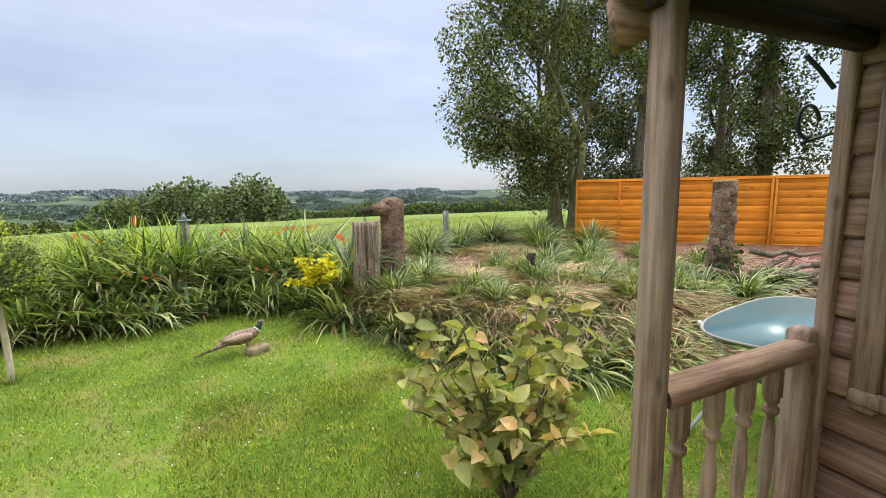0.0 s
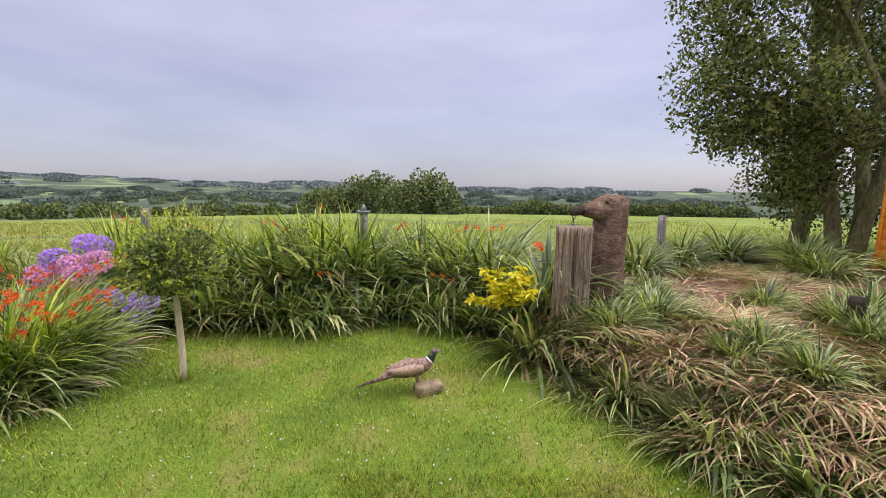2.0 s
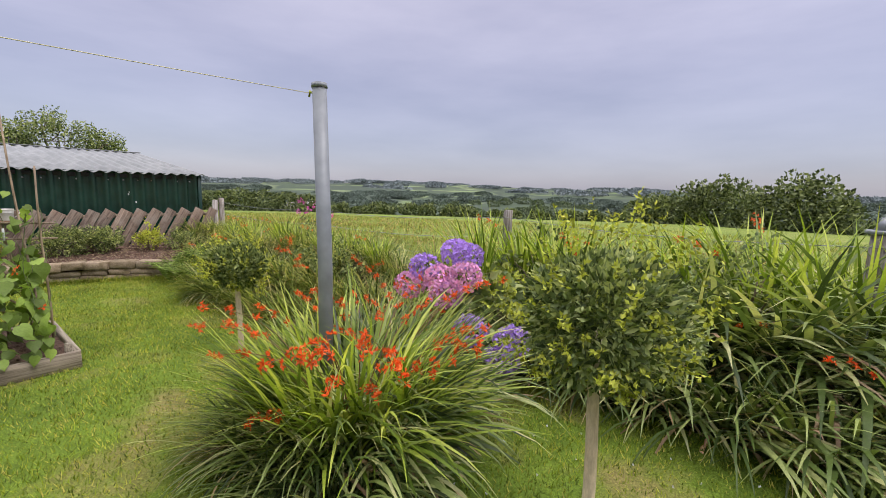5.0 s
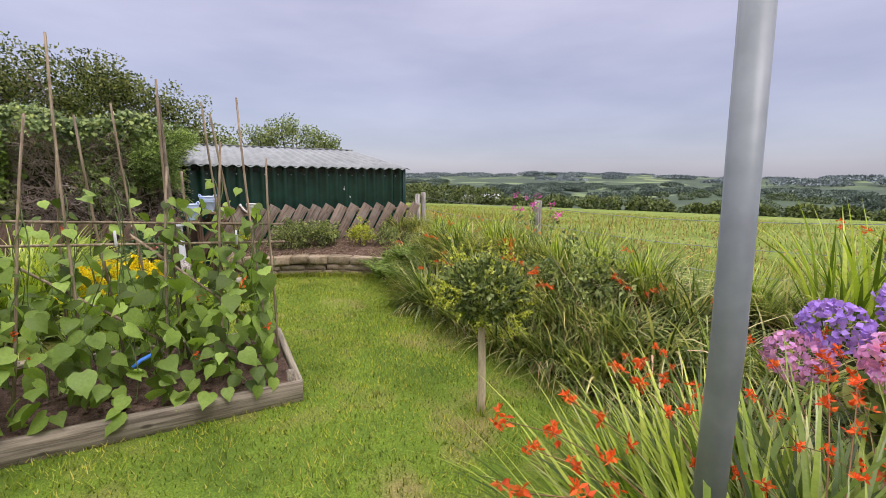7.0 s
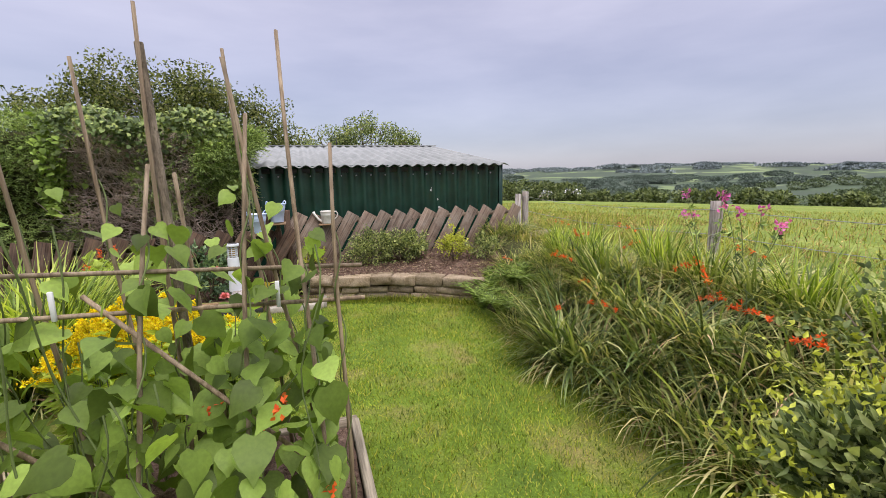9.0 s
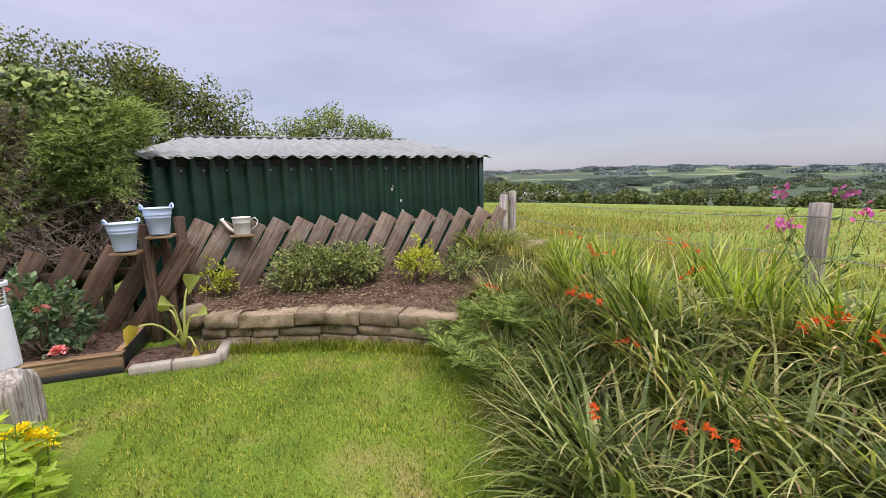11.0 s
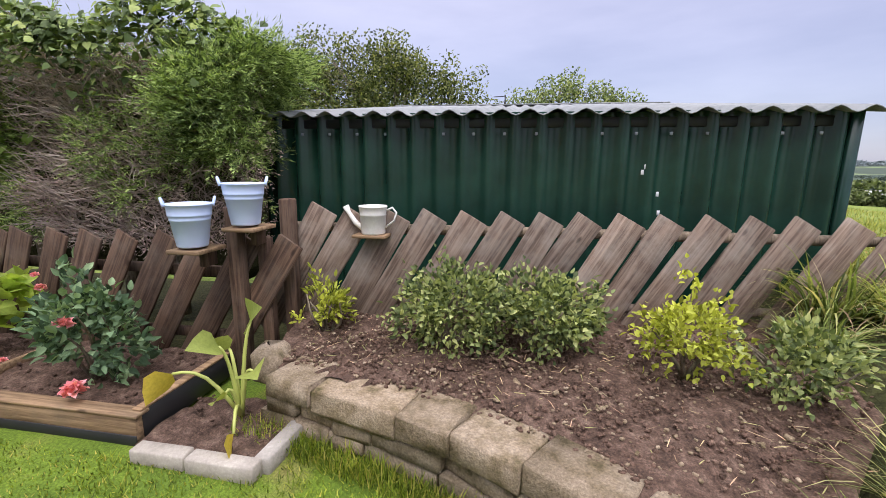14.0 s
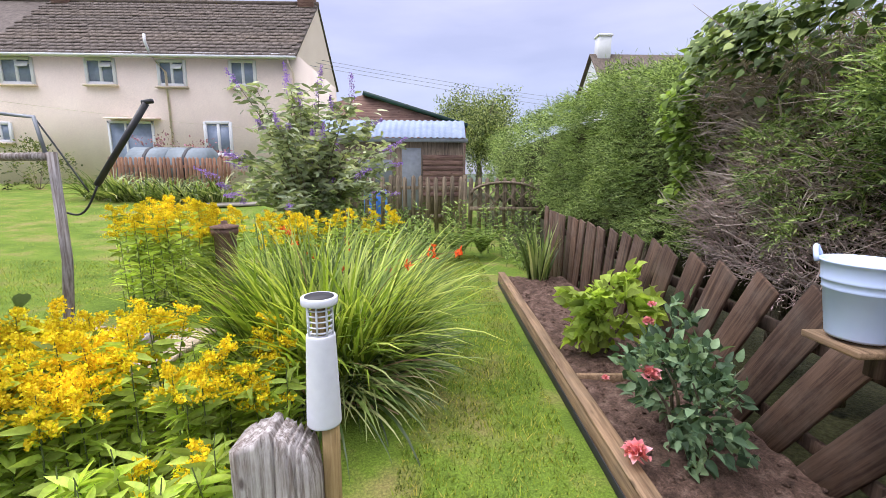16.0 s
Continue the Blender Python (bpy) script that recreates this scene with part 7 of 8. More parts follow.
def young_shrub():
    t = thing("young_tree_shrub", (0.98, 1.62, 0.0), "young open shrub with pale yellow-green leaves", "shrub")
    g, pos, dirs = Geo(), [], []
    for k in range(30):
        a = R.uniform(0, 6.28)
        e0 = np.array([0.6 * math.cos(a) * R.uniform(0.25, 1), 0.46 * math.sin(a) * R.uniform(0.3, 1), R.uniform(0.4, 0.98)])
        s = np.linspace(0, 1, 9)[:, None]
        P = s * e0 * np.array([1, 1, 1]) + np.array([0, 0, 0.1]) * np.sin(s * math.pi) + R.normal(0, 0.008, (9, 3))
        g.tube(P, np.linspace(0.009, 0.003, 9), 5)
        for q in P[2:]:
            for _ in range(4):
                pos.append(q)
                b = R.uniform(0, 6.28)
                dirs.append((math.cos(b), math.sin(b), R.uniform(-0.5, 0.7)))
    part("branchwork", g, M_BARK, t)
    n = len(pos)
    part("leaves", Geo().leaves(np.array(pos), np.array(dirs), 0.1 * R.uniform(0.6, 1.15, n), 0.056 * R.uniform(0.8, 1.2, n), True, 0.2, rng=R), M_LAUREL, t)


young_shrub()


def hydrangea():
    t = bush("hydrangea", -3.5, 5.75, 0.5, 0.35, 0.34, 520, 0.11, M_TOPIARY, "mophead hydrangea with violet and pink flower heads", None, True, 8, "shrub", 0.3, 0.7)
    heads = [(-0.35, -0.2, 0.8, 0), (-0.15, -0.05, 0.93, 0), (0.0, -0.1, 0.92, 0), (-0.1, -0.3, 0.76, 1), (0.12, -0.28, 0.8, 1), (-0.42, -0.3, 0.66, 1), (0.5, -0.35, 0.3, 0), (0.25, -0.38, 0.45, 0), (0.02, -0.38, 0.68, 1), (0.55, -0.3, 0.42, 0)]
    for x, y, z, pink in heads:
        n = 330
        d = R.normal(size=(n, 3)) + [0, -0.1, 0.2]
        d /= np.linalg.norm(d, axis=1)[:, None]
        tang = np.cross(d, R.normal(size=(n, 3)))
        tang /= np.linalg.norm(tang, axis=1)[:, None]
        g = Geo().leaves(np.array([x, y, z]) + d * [0.12, 0.12, 0.1] * R.uniform(0.85, 1.05, n)[:, None], tang + d * 0.45, 0.03, 0.03, False, 0.1, rng=R)
        part("flower_head", g, M_HYDRANGEA_PINK if pink else M_HYDRANGEA, t, "pink and mauve flower head" if pink else "violet blue flower head")


hydrangea()


def goldenrod(x, y, z, h, n, spread, label, bloom=1.0):
    t = thing("goldenrod_clump", (x, y, z), label, "plant", "goldenrod clumps")
    g, lp, ld, fg = Geo(), [], [], Geo()
    for k in range(n):
        r, a = spread * math.sqrt(R.uniform(0, 1)), R.uniform(0, 6.28)
        b = np.array([r * math.cos(a), r * math.sin(a), -0.02])
        tip = b + [R.normal(0, 0.05), R.normal(0, 0.05), h * R.uniform(0.75, 1.1)]
        s = np.linspace(0, 1, 6)[:, None]
        g.tube(b + (tip - b) * s, np.linspace(0.004, 0.002, 6), 4, False)
        m = 36
        q = R.uniform(0.1, 0.92, m)[:, None]
        lp.append(b + (tip - b) * q)
        c = R.uniform(0, 6.28, m)
        ld.append(np.column_stack([np.cos(c), np.sin(c), R.uniform(-0.2, 0.6, m)]))
        # plume: short arching branches set with tiny florets
        for j in range(6 if k == 0 or R.uniform(0, 1) < bloom else 0):
            c = R.uniform(0, 6.28)
            u = np.linspace(0, 1, 34)[:, None]
            st = tip - [0, 0, 0.16 * j / 7]
            L0 = 0.05 + 0.1 * j / 7
            P = st + u * np.array([math.cos(c) * L0, math.sin(c) * L0, 0.05]) + np.array([0, 0, -0.03]) * u ** 2
            d = R.normal(size=(68, 3)) + [0, 0, 0.8]
            fg.leaves(np.repeat(P, 2, 0) + R.normal(0, 0.008, (68, 3)), d, 0.016, 0.0125, False, rng=R)
    part("stem_cluster", g, M_STEM, t)["kind"] = "stuff"
    lp, ld = np.concatenate(lp), np.concatenate(ld)
    part("leaves", Geo().leaves(lp, ld, 0.12 * R.uniform(0.6, 1.1, len(lp)), 0.03, True, rng=R), M_ROD_LEAF, t)
    part("flower_plume", fg, M_GOLDENROD, t, "bright yellow flower plumes")["kind"] = "stuff"


goldenrod(-7.62, 2.45, -0.17, 0.68, 60, 0.4, "tall goldenrod in full yellow flower beside the stump")
goldenrod(-8.3, 2.3, -0.18, 0.55, 34, 0.3, "goldenrod with a few yellow plumes behind the lamp", 0.35)
goldenrod(-8.3, 2.92, -0.18, 0.42, 40, 0.26, "short leafy goldenrod at the stump's foot", 0.08)
goldenrod(-6.65, -0.1, -0.12, 0.95, 60, 0.5, "dense goldenrod clump on the far side of the paving")
goldenrod(-7.6, -0.7, -0.14, 0.8, 30, 0.5, "goldenrod beside the chimney pot")
goldenrod(-8.6, -1.2, -0.15, 0.8, 10, 0.5, "thin goldenrod among tall weeds")


def weeds(x, y, h, n, spread):
    z = float(height(x, y))
    t = thing("tall_weeds", (x, y, z - 0.02), "tall leafy green weeds before the picket fence", "plant", "tall weeds")
    g, lp, ld = Geo(), [], []
    for k in range(n):
        r, a = spread * math.sqrt(R.uniform(0, 1)), R.uniform(0, 6.28)
        b = np.array([r * math.cos(a), r * math.sin(a), 0.0])
        tip = b + [R.normal(0, 0.08), R.normal(0, 0.08), h * R.uniform(0.7, 1.1)]
        s = np.linspace(0, 1, 5)[:, None]
        g.tube(b + (tip - b) * s, np.linspace(0.005, 0.002, 5), 4, False)
        m = 34
        q = R.uniform(0.1, 1.0, m)[:, None]
        lp.append(b + (tip - b) * q)
        c = R.uniform(0, 6.28, m)
        ld.append(np.column_stack([np.cos(c), np.sin(c), R.uniform(0.0, 0.9, m)]))
    part("stem_cluster", g, M_STEM, t)["kind"] = "stuff"
    lp, ld = np.concatenate(lp), np.concatenate(ld)
    part("leaves", Geo().leaves(lp, ld, 0.1 * R.uniform(0.5, 1.1, len(lp)), 0.022, False, rng=R), M_CONIFER, t)


for x, y, h in ((-7.6, -2.2, 1.0), (-8.3, -2.4, 0.95), (-8.9, -2.6, 0.85), (-8.0, -1.4, 0.8), (-9.0, -1.9, 0.75), (-9.6, -3.4, 0.9), (-10.4, -3.3, 0.9), (-10.9, -2.8, 0.8), (-10.5, -2.2, 0.5)):
    weeds(x, y, h, 14, 0.32)
fx = strap_clump("iris_clump", 60, 0.75, 0.032, 18, 25, M_STRAP, 0.12, "stiff upright iris fan in the raised bed", 0)
fx.matrix_basis = turned(-10.5, -1.0, -0.15, 0, 1.0)


def buddleia():
    t = thing("buddleia", (-7.3, -2.6, float(height(-7.3, -2.6))), "tall buddleia bush with purple flower spikes", "shrub")
    g, lp, ld = Geo(), [], []
    spikes = []
    for k in range(62):
        a = R.uniform(0, 6.28)
        rr = R.uniform(0.2, 1.25)
        e0 = np.array([rr * math.cos(a), 0.8 * rr * math.sin(a), R.uniform(1.0, 2.75) - 0.35 * rr])
        s = np.linspace(0, 1, 10)[:, None]
        P = s * e0 + np.array([0, 0, 0.35]) * np.sin(s * math.pi) * rr
        g.tube(P, np.linspace(0.016, 0.004, 10), 5)
        m = 105
        q = R.randint(2, 10, m)
        lp.append(P[q] + R.normal(0, 0.07, (m, 3)))
        c = R.uniform(0, 6.28, m)
        ld.append(np.column_stack([np.cos(c), np.sin(c), R.uniform(-0.6, 0.5, m)]))
        if k % 3 != 2:
            spikes.append((P[-1], P[-1] - P[-3]))
    for z in (1.0, 1.15, 0.85, 1.3, 0.75):
        spikes.append((np.array([R.uniform(0.9, 1.35), R.uniform(-0.2, 0.5), z]), np.array([0.3, 0.1, 0.2])))
    part("stem_cluster", g, M_BARK, t)["kind"] = "stuff"
    lp, ld = np.concatenate(lp), np.concatenate(ld)
    part("leaves", Geo().leaves(lp, ld, 0.19 * R.uniform(0.6, 1.1, len(lp)), 0.05, True, 0.15, rng=R), M_BUDD_LEAF, t)
    for p, v in spikes:
        v = v / (np.linalg.norm(v) + 1e-9) + R.normal(0, 0.25, 3)
        n = 150
        u = R.uniform(0, 1, n)[:, None]
        pos = p + v * u * 0.3 + R.normal(0, 1, (n, 3)) * 0.03 * (1 - u * 0.75)
        part("flower_spike", Geo().leaves(pos, R.normal(size=(n, 3)), 0.022, 0.018, False, rng=R), M_BUDDLEIA, t, "purple flower spike")


buddleia()

def mallow(x, y, label):
    t = thing("mallow", (x, y, float(height(x, y))), label, "flower", "wild flowers by the wire")
    for k in range(5):
        a, h = R.uniform(0, 6.28), R.uniform(0.55, 0.8)
        s = np.linspace(0, 1, 7)[:, None]
        P = s * np.array([0.22 * math.cos(a), 0.18 * math.sin(a), h]) + np.sin(s * 2.6) * [0.02, 0.02, 0]
        st = part("flower_stem", Geo().tube(P, np.linspace(0.005, 0.002, 7), 5, False), M_STEM, t)
        n = 12
        part("bloom", Geo().leaves(P[-1] + R.normal(0, 0.02, (n, 3)), R.normal(size=(n, 3)) + [0, 0, 0.5], 0.04, 0.026, False, rng=R), M_MAGENTA, st, "magenta bloom")
        n = 22
        q = P[R.randint(1, 6, n)]
        part("leaves", Geo().leaves(q, R.normal(size=(n, 3)), 0.06, 0.022, False, rng=R), M_CONIFER, st)


M_GERANIUM = leaf_mat("geranium_petals", [(0.5, 0.03, 0.03), (0.56, 0.05, 0.05)], 0.5, 0.3)
M_MAGENTA = leaf_mat("magenta_petals", [(0.36, 0.08, 0.26), (0.42, 0.14, 0.3)], 0.5, 0.3)
mallow(-7.65, 6.95, "magenta wild flowers beside the wire fence")
mallow(-7.1, 6.7, "magenta and purple wild flowers on the bank")

# ---- solar lamp, stump, chimney pot, arch, paving ----
def solar_lamp():
    t = thing("solar_lamp", (-8.86, 2.84, 0.0), "white tapered solar garden lamp on a wooden stake", "garden lamp")
    part("stake", Geo().box((-0.02, 0.0, 0.08), (0.05, 0.05, 0.6), None, 0.004), M_STAKE, t, "square pale wooden stake")
    part("body", Geo().lathe([(0.0, 0.335), (0.056, 0.335), (0.0565, 0.34), (0.0565, 0.35), (0.0465, 0.635), (0.0455, 0.642), (0.043, 0.644), (0.0, 0.645)], 32), M_LAMP, t)
    for k in range(5):
        part("louvre", Geo().lathe([(0.036, 0.655 + 0.018 * k), (0.041, 0.654 + 0.018 * k), (0.041, 0.657 + 0.018 * k), (0.036, 0.658 + 0.018 * k)], 22), M_LAMP, t)
    for k in range(8):
        a = 6.28 * k / 8
        part("bar", Geo().box((0.04 * math.cos(a), 0.04 * math.sin(a), 0.695), (0.006, 0.006, 0.1), None, 0.001), M_LAMP, t)
    part("bulb", Geo().lathe([(0, 0.645), (0.026, 0.646), (0.026, 0.74), (0, 0.741)], 16), M_STAKE, t, "cream light tube")
    part("cap", Geo().lathe([(0.04, 0.742), (0.056, 0.744), (0.0575, 0.747), (0.0575, 0.766), (0.0555, 0.768), (0.047, 0.768), (0.0465, 0.765), (0.0, 0.765)], 32), M_LAMP, t)
    part("solar_panel", Geo().lathe([(0.046, 0.766), (0.045, 0.7695), (0.0, 0.77)], 24), M_DARK, t, "round dark solar panel")


solar_lamp()


def split_stump():
    t = thing("split_stump", (-8.72, 2.9, -0.25), "splintered silver-grey timber post stump", "post stump")
    nx, nz = 64, 26
    w, dp = 0.26, 0.15
    u = np.linspace(0, 1, nx)
    splits = [(0.14, 0.6), (0.22, 0.9), (0.3, 0.7), (0.47, 1.0), (0.82, 0.45)]
    top = 0.585 + np.interp(u, [0, 0.08, 0.2, 0.45, 0.55, 0.66, 0.8, 0.97, 1], [-0.15, -0.05, -0.015, 0.02, 0.034, 0.006, -0.004, -0.03, -0.12]) + R.normal(0, 0.0035, nx) * (u < 0.62)
    for c, h in splits:
        top = top - 0.022 * h * np.exp(-((u - c) / 0.011) ** 2)
    V, F = [], []
    for side in (0, 1):
        for i in range(nx):
            for k in range(nz):
                f = k / (nz - 1)
                x = (u[i] - 0.5) * w * (1 + 0.16 * (1 - f)) + 0.006 * math.sin(f * 5 + 2 * u[i])
                bow = max(0.03, 1 - (2 * u[i] - 1) ** 10) ** 0.5
                cut = sum(h * math.exp(-((u[i] - c - 0.012 * math.sin(f * 6 + 9 * c)) / 0.012) ** 2) * 1.5 * max(0.0, f - 1 + 0.6 * h) for c, h in splits)
                y = dp / 2 * bow - 0.032 * cut + 0.004 * math.sin(7 * u[i] + 2 * f) + R.normal(0, 0.0008) - 0.012 * max(0.0, f - 0.9) * 10 * (u[i] < 0.6)
                V.append((x, y * (1 if side == 0 else -1), top[i] * f))
    id_ = lambda s, i, k: s * nx * nz + i * nz + k
    for i in range(nx - 1):
        for k in range(nz - 1):
            F.append((id_(0, i, k), id_(0, i, k + 1), id_(0, i + 1, k + 1), id_(0, i + 1, k)))
            F.append((id_(1, i, k), id_(1, i + 1, k), id_(1, i + 1, k + 1), id_(1, i, k + 1)))
        F.append((id_(0, i, nz - 1), id_(1, i, nz - 1), id_(1, i + 1, nz - 1), id_(0, i + 1, nz - 1)))
    for k in range(nz - 1):
        F.append((id_(0, 0, k), id_(1, 0, k), id_(1, 0, k + 1), id_(0, 0, k + 1)))
        F.append((id_(0, nx - 1, k), id_(0, nx - 1, k + 1), id_(1, nx - 1, k + 1), id_(1, nx - 1, k)))
    part("timber", Geo().add(V, F), M_DRIFT, t)


split_stump()
t = thing("chimney_pot", (-7.18, 0.0, -0.2), "old dull terracotta chimney pot with a lid", "chimney pot")
part("pot", Geo().lathe([(0.0, 0), (0.17, 0), (0.17, 0.12), (0.11, 0.26), (0.1, 0.3), (0.1, 0.74), (0.12, 0.76), (0.125, 0.8), (0.115, 0.82), (0.0, 0.82)], 20), M_TERRACOTTA, t, "", True)
part("lid", Geo().lathe([(0.13, 0.82), (0.13, 0.835), (0.06, 0.85), (0.03, 0.86), (0.03, 0.885), (0.0, 0.89)], 18), M_TERRACOTTA, t)


def rustic_arch():
    t = thing("rustic_arch", (0, 0, 0), "leaning rustic pole arch with a black prop", "garden arch")
    part("upright", Geo().tube([(-6.42, 1.0, -0.2), (-6.5, 1.0, 0.5), (-6.5, 1.0, 1.28)], [0.036, 0.034, 0.032], 9), M_DRIFT, t)
    part("crossbar", Geo().tube([(-6.5, 1.0, 1.25), (-5.6, 0.9, 1.24)], 0.03, 8), M_DRIFT, t)
    part("brace", Geo().tube([(-6.46, 1.0, 1.25), (-6.41, 1.0, 1.52), (-6.0, 0.95, 1.56)], 0.014, 7), M_GREY_POLE, t)
    part("prop", Geo().tube([(-6.78, 0.99, 1.05), (-7.2, 1.0, 1.62)], [0.022, 0.022], 9), M_DARK, t, "black plastic prop")
    part("prop_end", Geo().box((-7.21, 1.0, 1.63), (0.08, 0.03, 0.03), pose(0, 0, 0, 0, 10, 0), 0.006), M_DARK, t)
    s = np.linspace(0, 1, 9)
    part("rope", Geo().tube(np.column_stack([-6.55 - 0.25 * s, np.full(9, 1.0), 0.85 + 0.22 * s - 0.1 * np.sin(s * 3.1)]), 0.008, 5).tube(np.column_stack([-6.41 - 0.3 * s, np.full(9, 0.98), 1.5 - 0.5 * s]), 0.006, 5), M_DARK, t)


rustic_arch()
f = thing("paving", (0, 0, 0), "buff concrete paving slabs between the flower beds", "paving", "", "structure")
for k, (x, y) in enumerate(((-6.3, 0.95), (-6.75, 0.95), (-7.2, 0.95), (-6.3, 1.4), (-6.75, 1.4), (-7.2, 1.4), (-7.2, 1.85))):
    part("slab", rough_stone(0.435, 0.435, 0.04, 0.006, 0.002), M_BUFF, f, "", False, pose(x, y, -0.14, R.normal(0, 0.6), R.normal(0, 0.6), R.normal(0, 1)))
t = thing("timber_edging", (0, 0, 0), "old timber edging boards beside the paving", "edging")
part("board", Geo().box((-7.0, 1.45, -0.1), (0.05, 0.9, 0.1), None, 0.006), M_DRIFT, t)
part("board", Geo().box((-7.12, 1.5, -0.08), (0.05, 0.8, 0.1), None, 0.006), M_DRIFT, t)

# ---- picket fence and gate ----
def picket_geo(h):
    w, th = 0.045, 0.011
    V = [(-w, -th, 0), (w, -th, 0), (w, -th, h - 0.05), (0.012, -th, h), (-0.012, -th, h), (-w, -th, h - 0.05)]
    V += [(x, th, z) for x, _, z in V]
    return Geo().add(V, [(0, 1, 2, 5), (5, 2, 3, 4), (7, 6, 11, 8), (8, 11, 10, 9)] + [(i, 6 + i, 6 + (i + 1) % 6, (i + 1) % 6) for i in range(6)])


def picket_fence():
    f = thing("picket_fence", (0, 0, 0), "weathered grey-brown picket fence across the path", "fence")
    first = None
    xs = [x for x in np.arange(-9.75, -6.95, 0.165)]
    for x in xs:
        at = pose(x + R.uniform(-0.012, 0.012), -5.0, -0.1 + R.uniform(-0.02, 0.02), 0, R.uniform(-1.5, 1.5), 0)
        if first is None:
            first = part("picket", picket_geo(1.2), M_PICKET, f, "", False, at)
        else:
            share("picket", first, f, at)
    for z in (0.85, 0.25):
        part("rail", Geo().box((-8.35, -5.035, z), (2.9, 0.03, 0.07), None, 0.005), M_PICKET, f)
    part("post", Geo().box((-9.85, -5.03, 0.5), (0.09, 0.09, 1.26), None, 0.01), M_PICKET, f)
    part("post", Geo().box((-6.98, -5.03, 0.5), (0.09, 0.09, 1.2), None, 0.01), M_PICKET, f)
    g = thing("garden_gate", (0, 0, 0), "arched lattice garden gate of weathered timber", "gate")
    for k in range(9):
        x = -9.98 - 0.185 * k
        share("picket", first, g, pose(x, -5.02, -0.12, 0, R.uniform(-1, 1), 0))
    a = np.linspace(0, math.pi, 15)
    part("arch_rail", Geo().tube(np.column_stack([-10.72 + 0.74 * np.cos(a), np.full(15, -4.98), 0.72 + 0.26 * np.sin(a)]), 0.03, 6), M_PICKET, g)
    for sgn in (-1, 1):
        for k in range(6):
            x = -10.72 + (k - 2.5) * 0.24
            part("lattice_slat", Geo().box((0, 0, 0), (0.028, 0.012, 0.52), None, 0.002), M_PICKET, g, "", False, pose(x, -4.975 + 0.012 * sgn, 0.68, 0, 42 * sgn, 0))
    part("rail", Geo().box((-10.72, -4.99, 0.42), (1.5, 0.03, 0.08), None, 0.005), M_PICKET, g)


picket_fence()


def outbuilding():
    t = thing("timber_outbuilding", (0, 0, 0), "old timber outbuilding with a pale blue corrugated roof", "outbuilding")
    w = part("front_wall", Geo().box((-8.1, -7.25, 0.95), (3.75, 0.08, 2.2)), M_PICKET, t)
    for k in range(8):
        part("board", Geo().box((0, 0, 0), (1.05, 0.02, 0.13), None, 0.003), M_REDBOARD, w, "", False, pose(-9.42, -7.19, 0.62 + 0.135 * k, 4, 0, 0))
    part("door_panel", Geo().box((-8.6, -7.185, 1.0), (0.5, 0.025, 1.6), None, 0.004), M_GREY_POLE, t)
    part("boarding", Geo().box((-7.6, -7.185, 1.2), (1.0, 0.025, 0.6), None, 0.004), M_GREY_POLE, t)
    part("side_wall", Geo().box((-9.94, -8.4, 0.95), (0.06, 2.3, 2.2)), M_REDBOARD, t)
    r = roof_sheet(3.9, 0.75, 0.5, 0.16, 0.03)
    part("roof", r, M_BLUE_SHEET, t, "", False, pose(-6.15, -7.02, 2.04, 0, 0, 90) @ Matrix.Scale(1, 4))
    part("fascia", Geo().box((-8.1, -7.06, 1.99), (3.9, 0.03, 0.1), None, 0.004), M_GREY_POLE, t)
    g = thing("gable_outbuilding", (0, 0, 0), "red-brown boarded gable behind the blue roof", "outbuilding")
    part("gable_wall", Geo().add([(-6.2, -8.6, 0), (-10.1, -8.6, 0), (-10.1, -8.6, 2.5), (-7.2, -8.6, 3.35), (-6.2, -8.6, 3.1), (-6.2, -8.7, 0), (-10.1, -8.7, 0), (-10.1, -8.7, 2.5), (-7.2, -8.7, 3.35), (-6.2, -8.7, 3.1)], [(0, 1, 2, 4), (5, 9, 7, 6), (2, 3, 8, 7), (3, 4, 9, 8), (1, 6, 7, 2)], [(2, 3, 4), (7, 9, 8)]), M_REDBOARD, g)
    sl = math.degrees(math.atan2(0.85, 2.9))
    part("verge", Geo().box((-8.65, -8.57, 2.95), (3.1, 0.16, 0.12), pose(0, 0, 0, 0, -sl, 0), 0.006), M_SHED, g, "dark green verge board")
    b = thing("blue_barrel", (-7.85, -5.75, 0.0), "bright blue plastic barrel behind the pickets", "barrel")
    part("drum", Geo().lathe([(0, 0), (0.24, 0), (0.26, 0.1), (0.27, 0.4), (0.26, 0.75), (0.22, 0.82), (0, 0.82)], 18), M_BLUE, b, "", True)


M_REDBOARD = wood("red_brown_boards", (0.13, 0.075, 0.06), (0.3, 0.2, 0.16), 0, 0.8)
outbuilding()

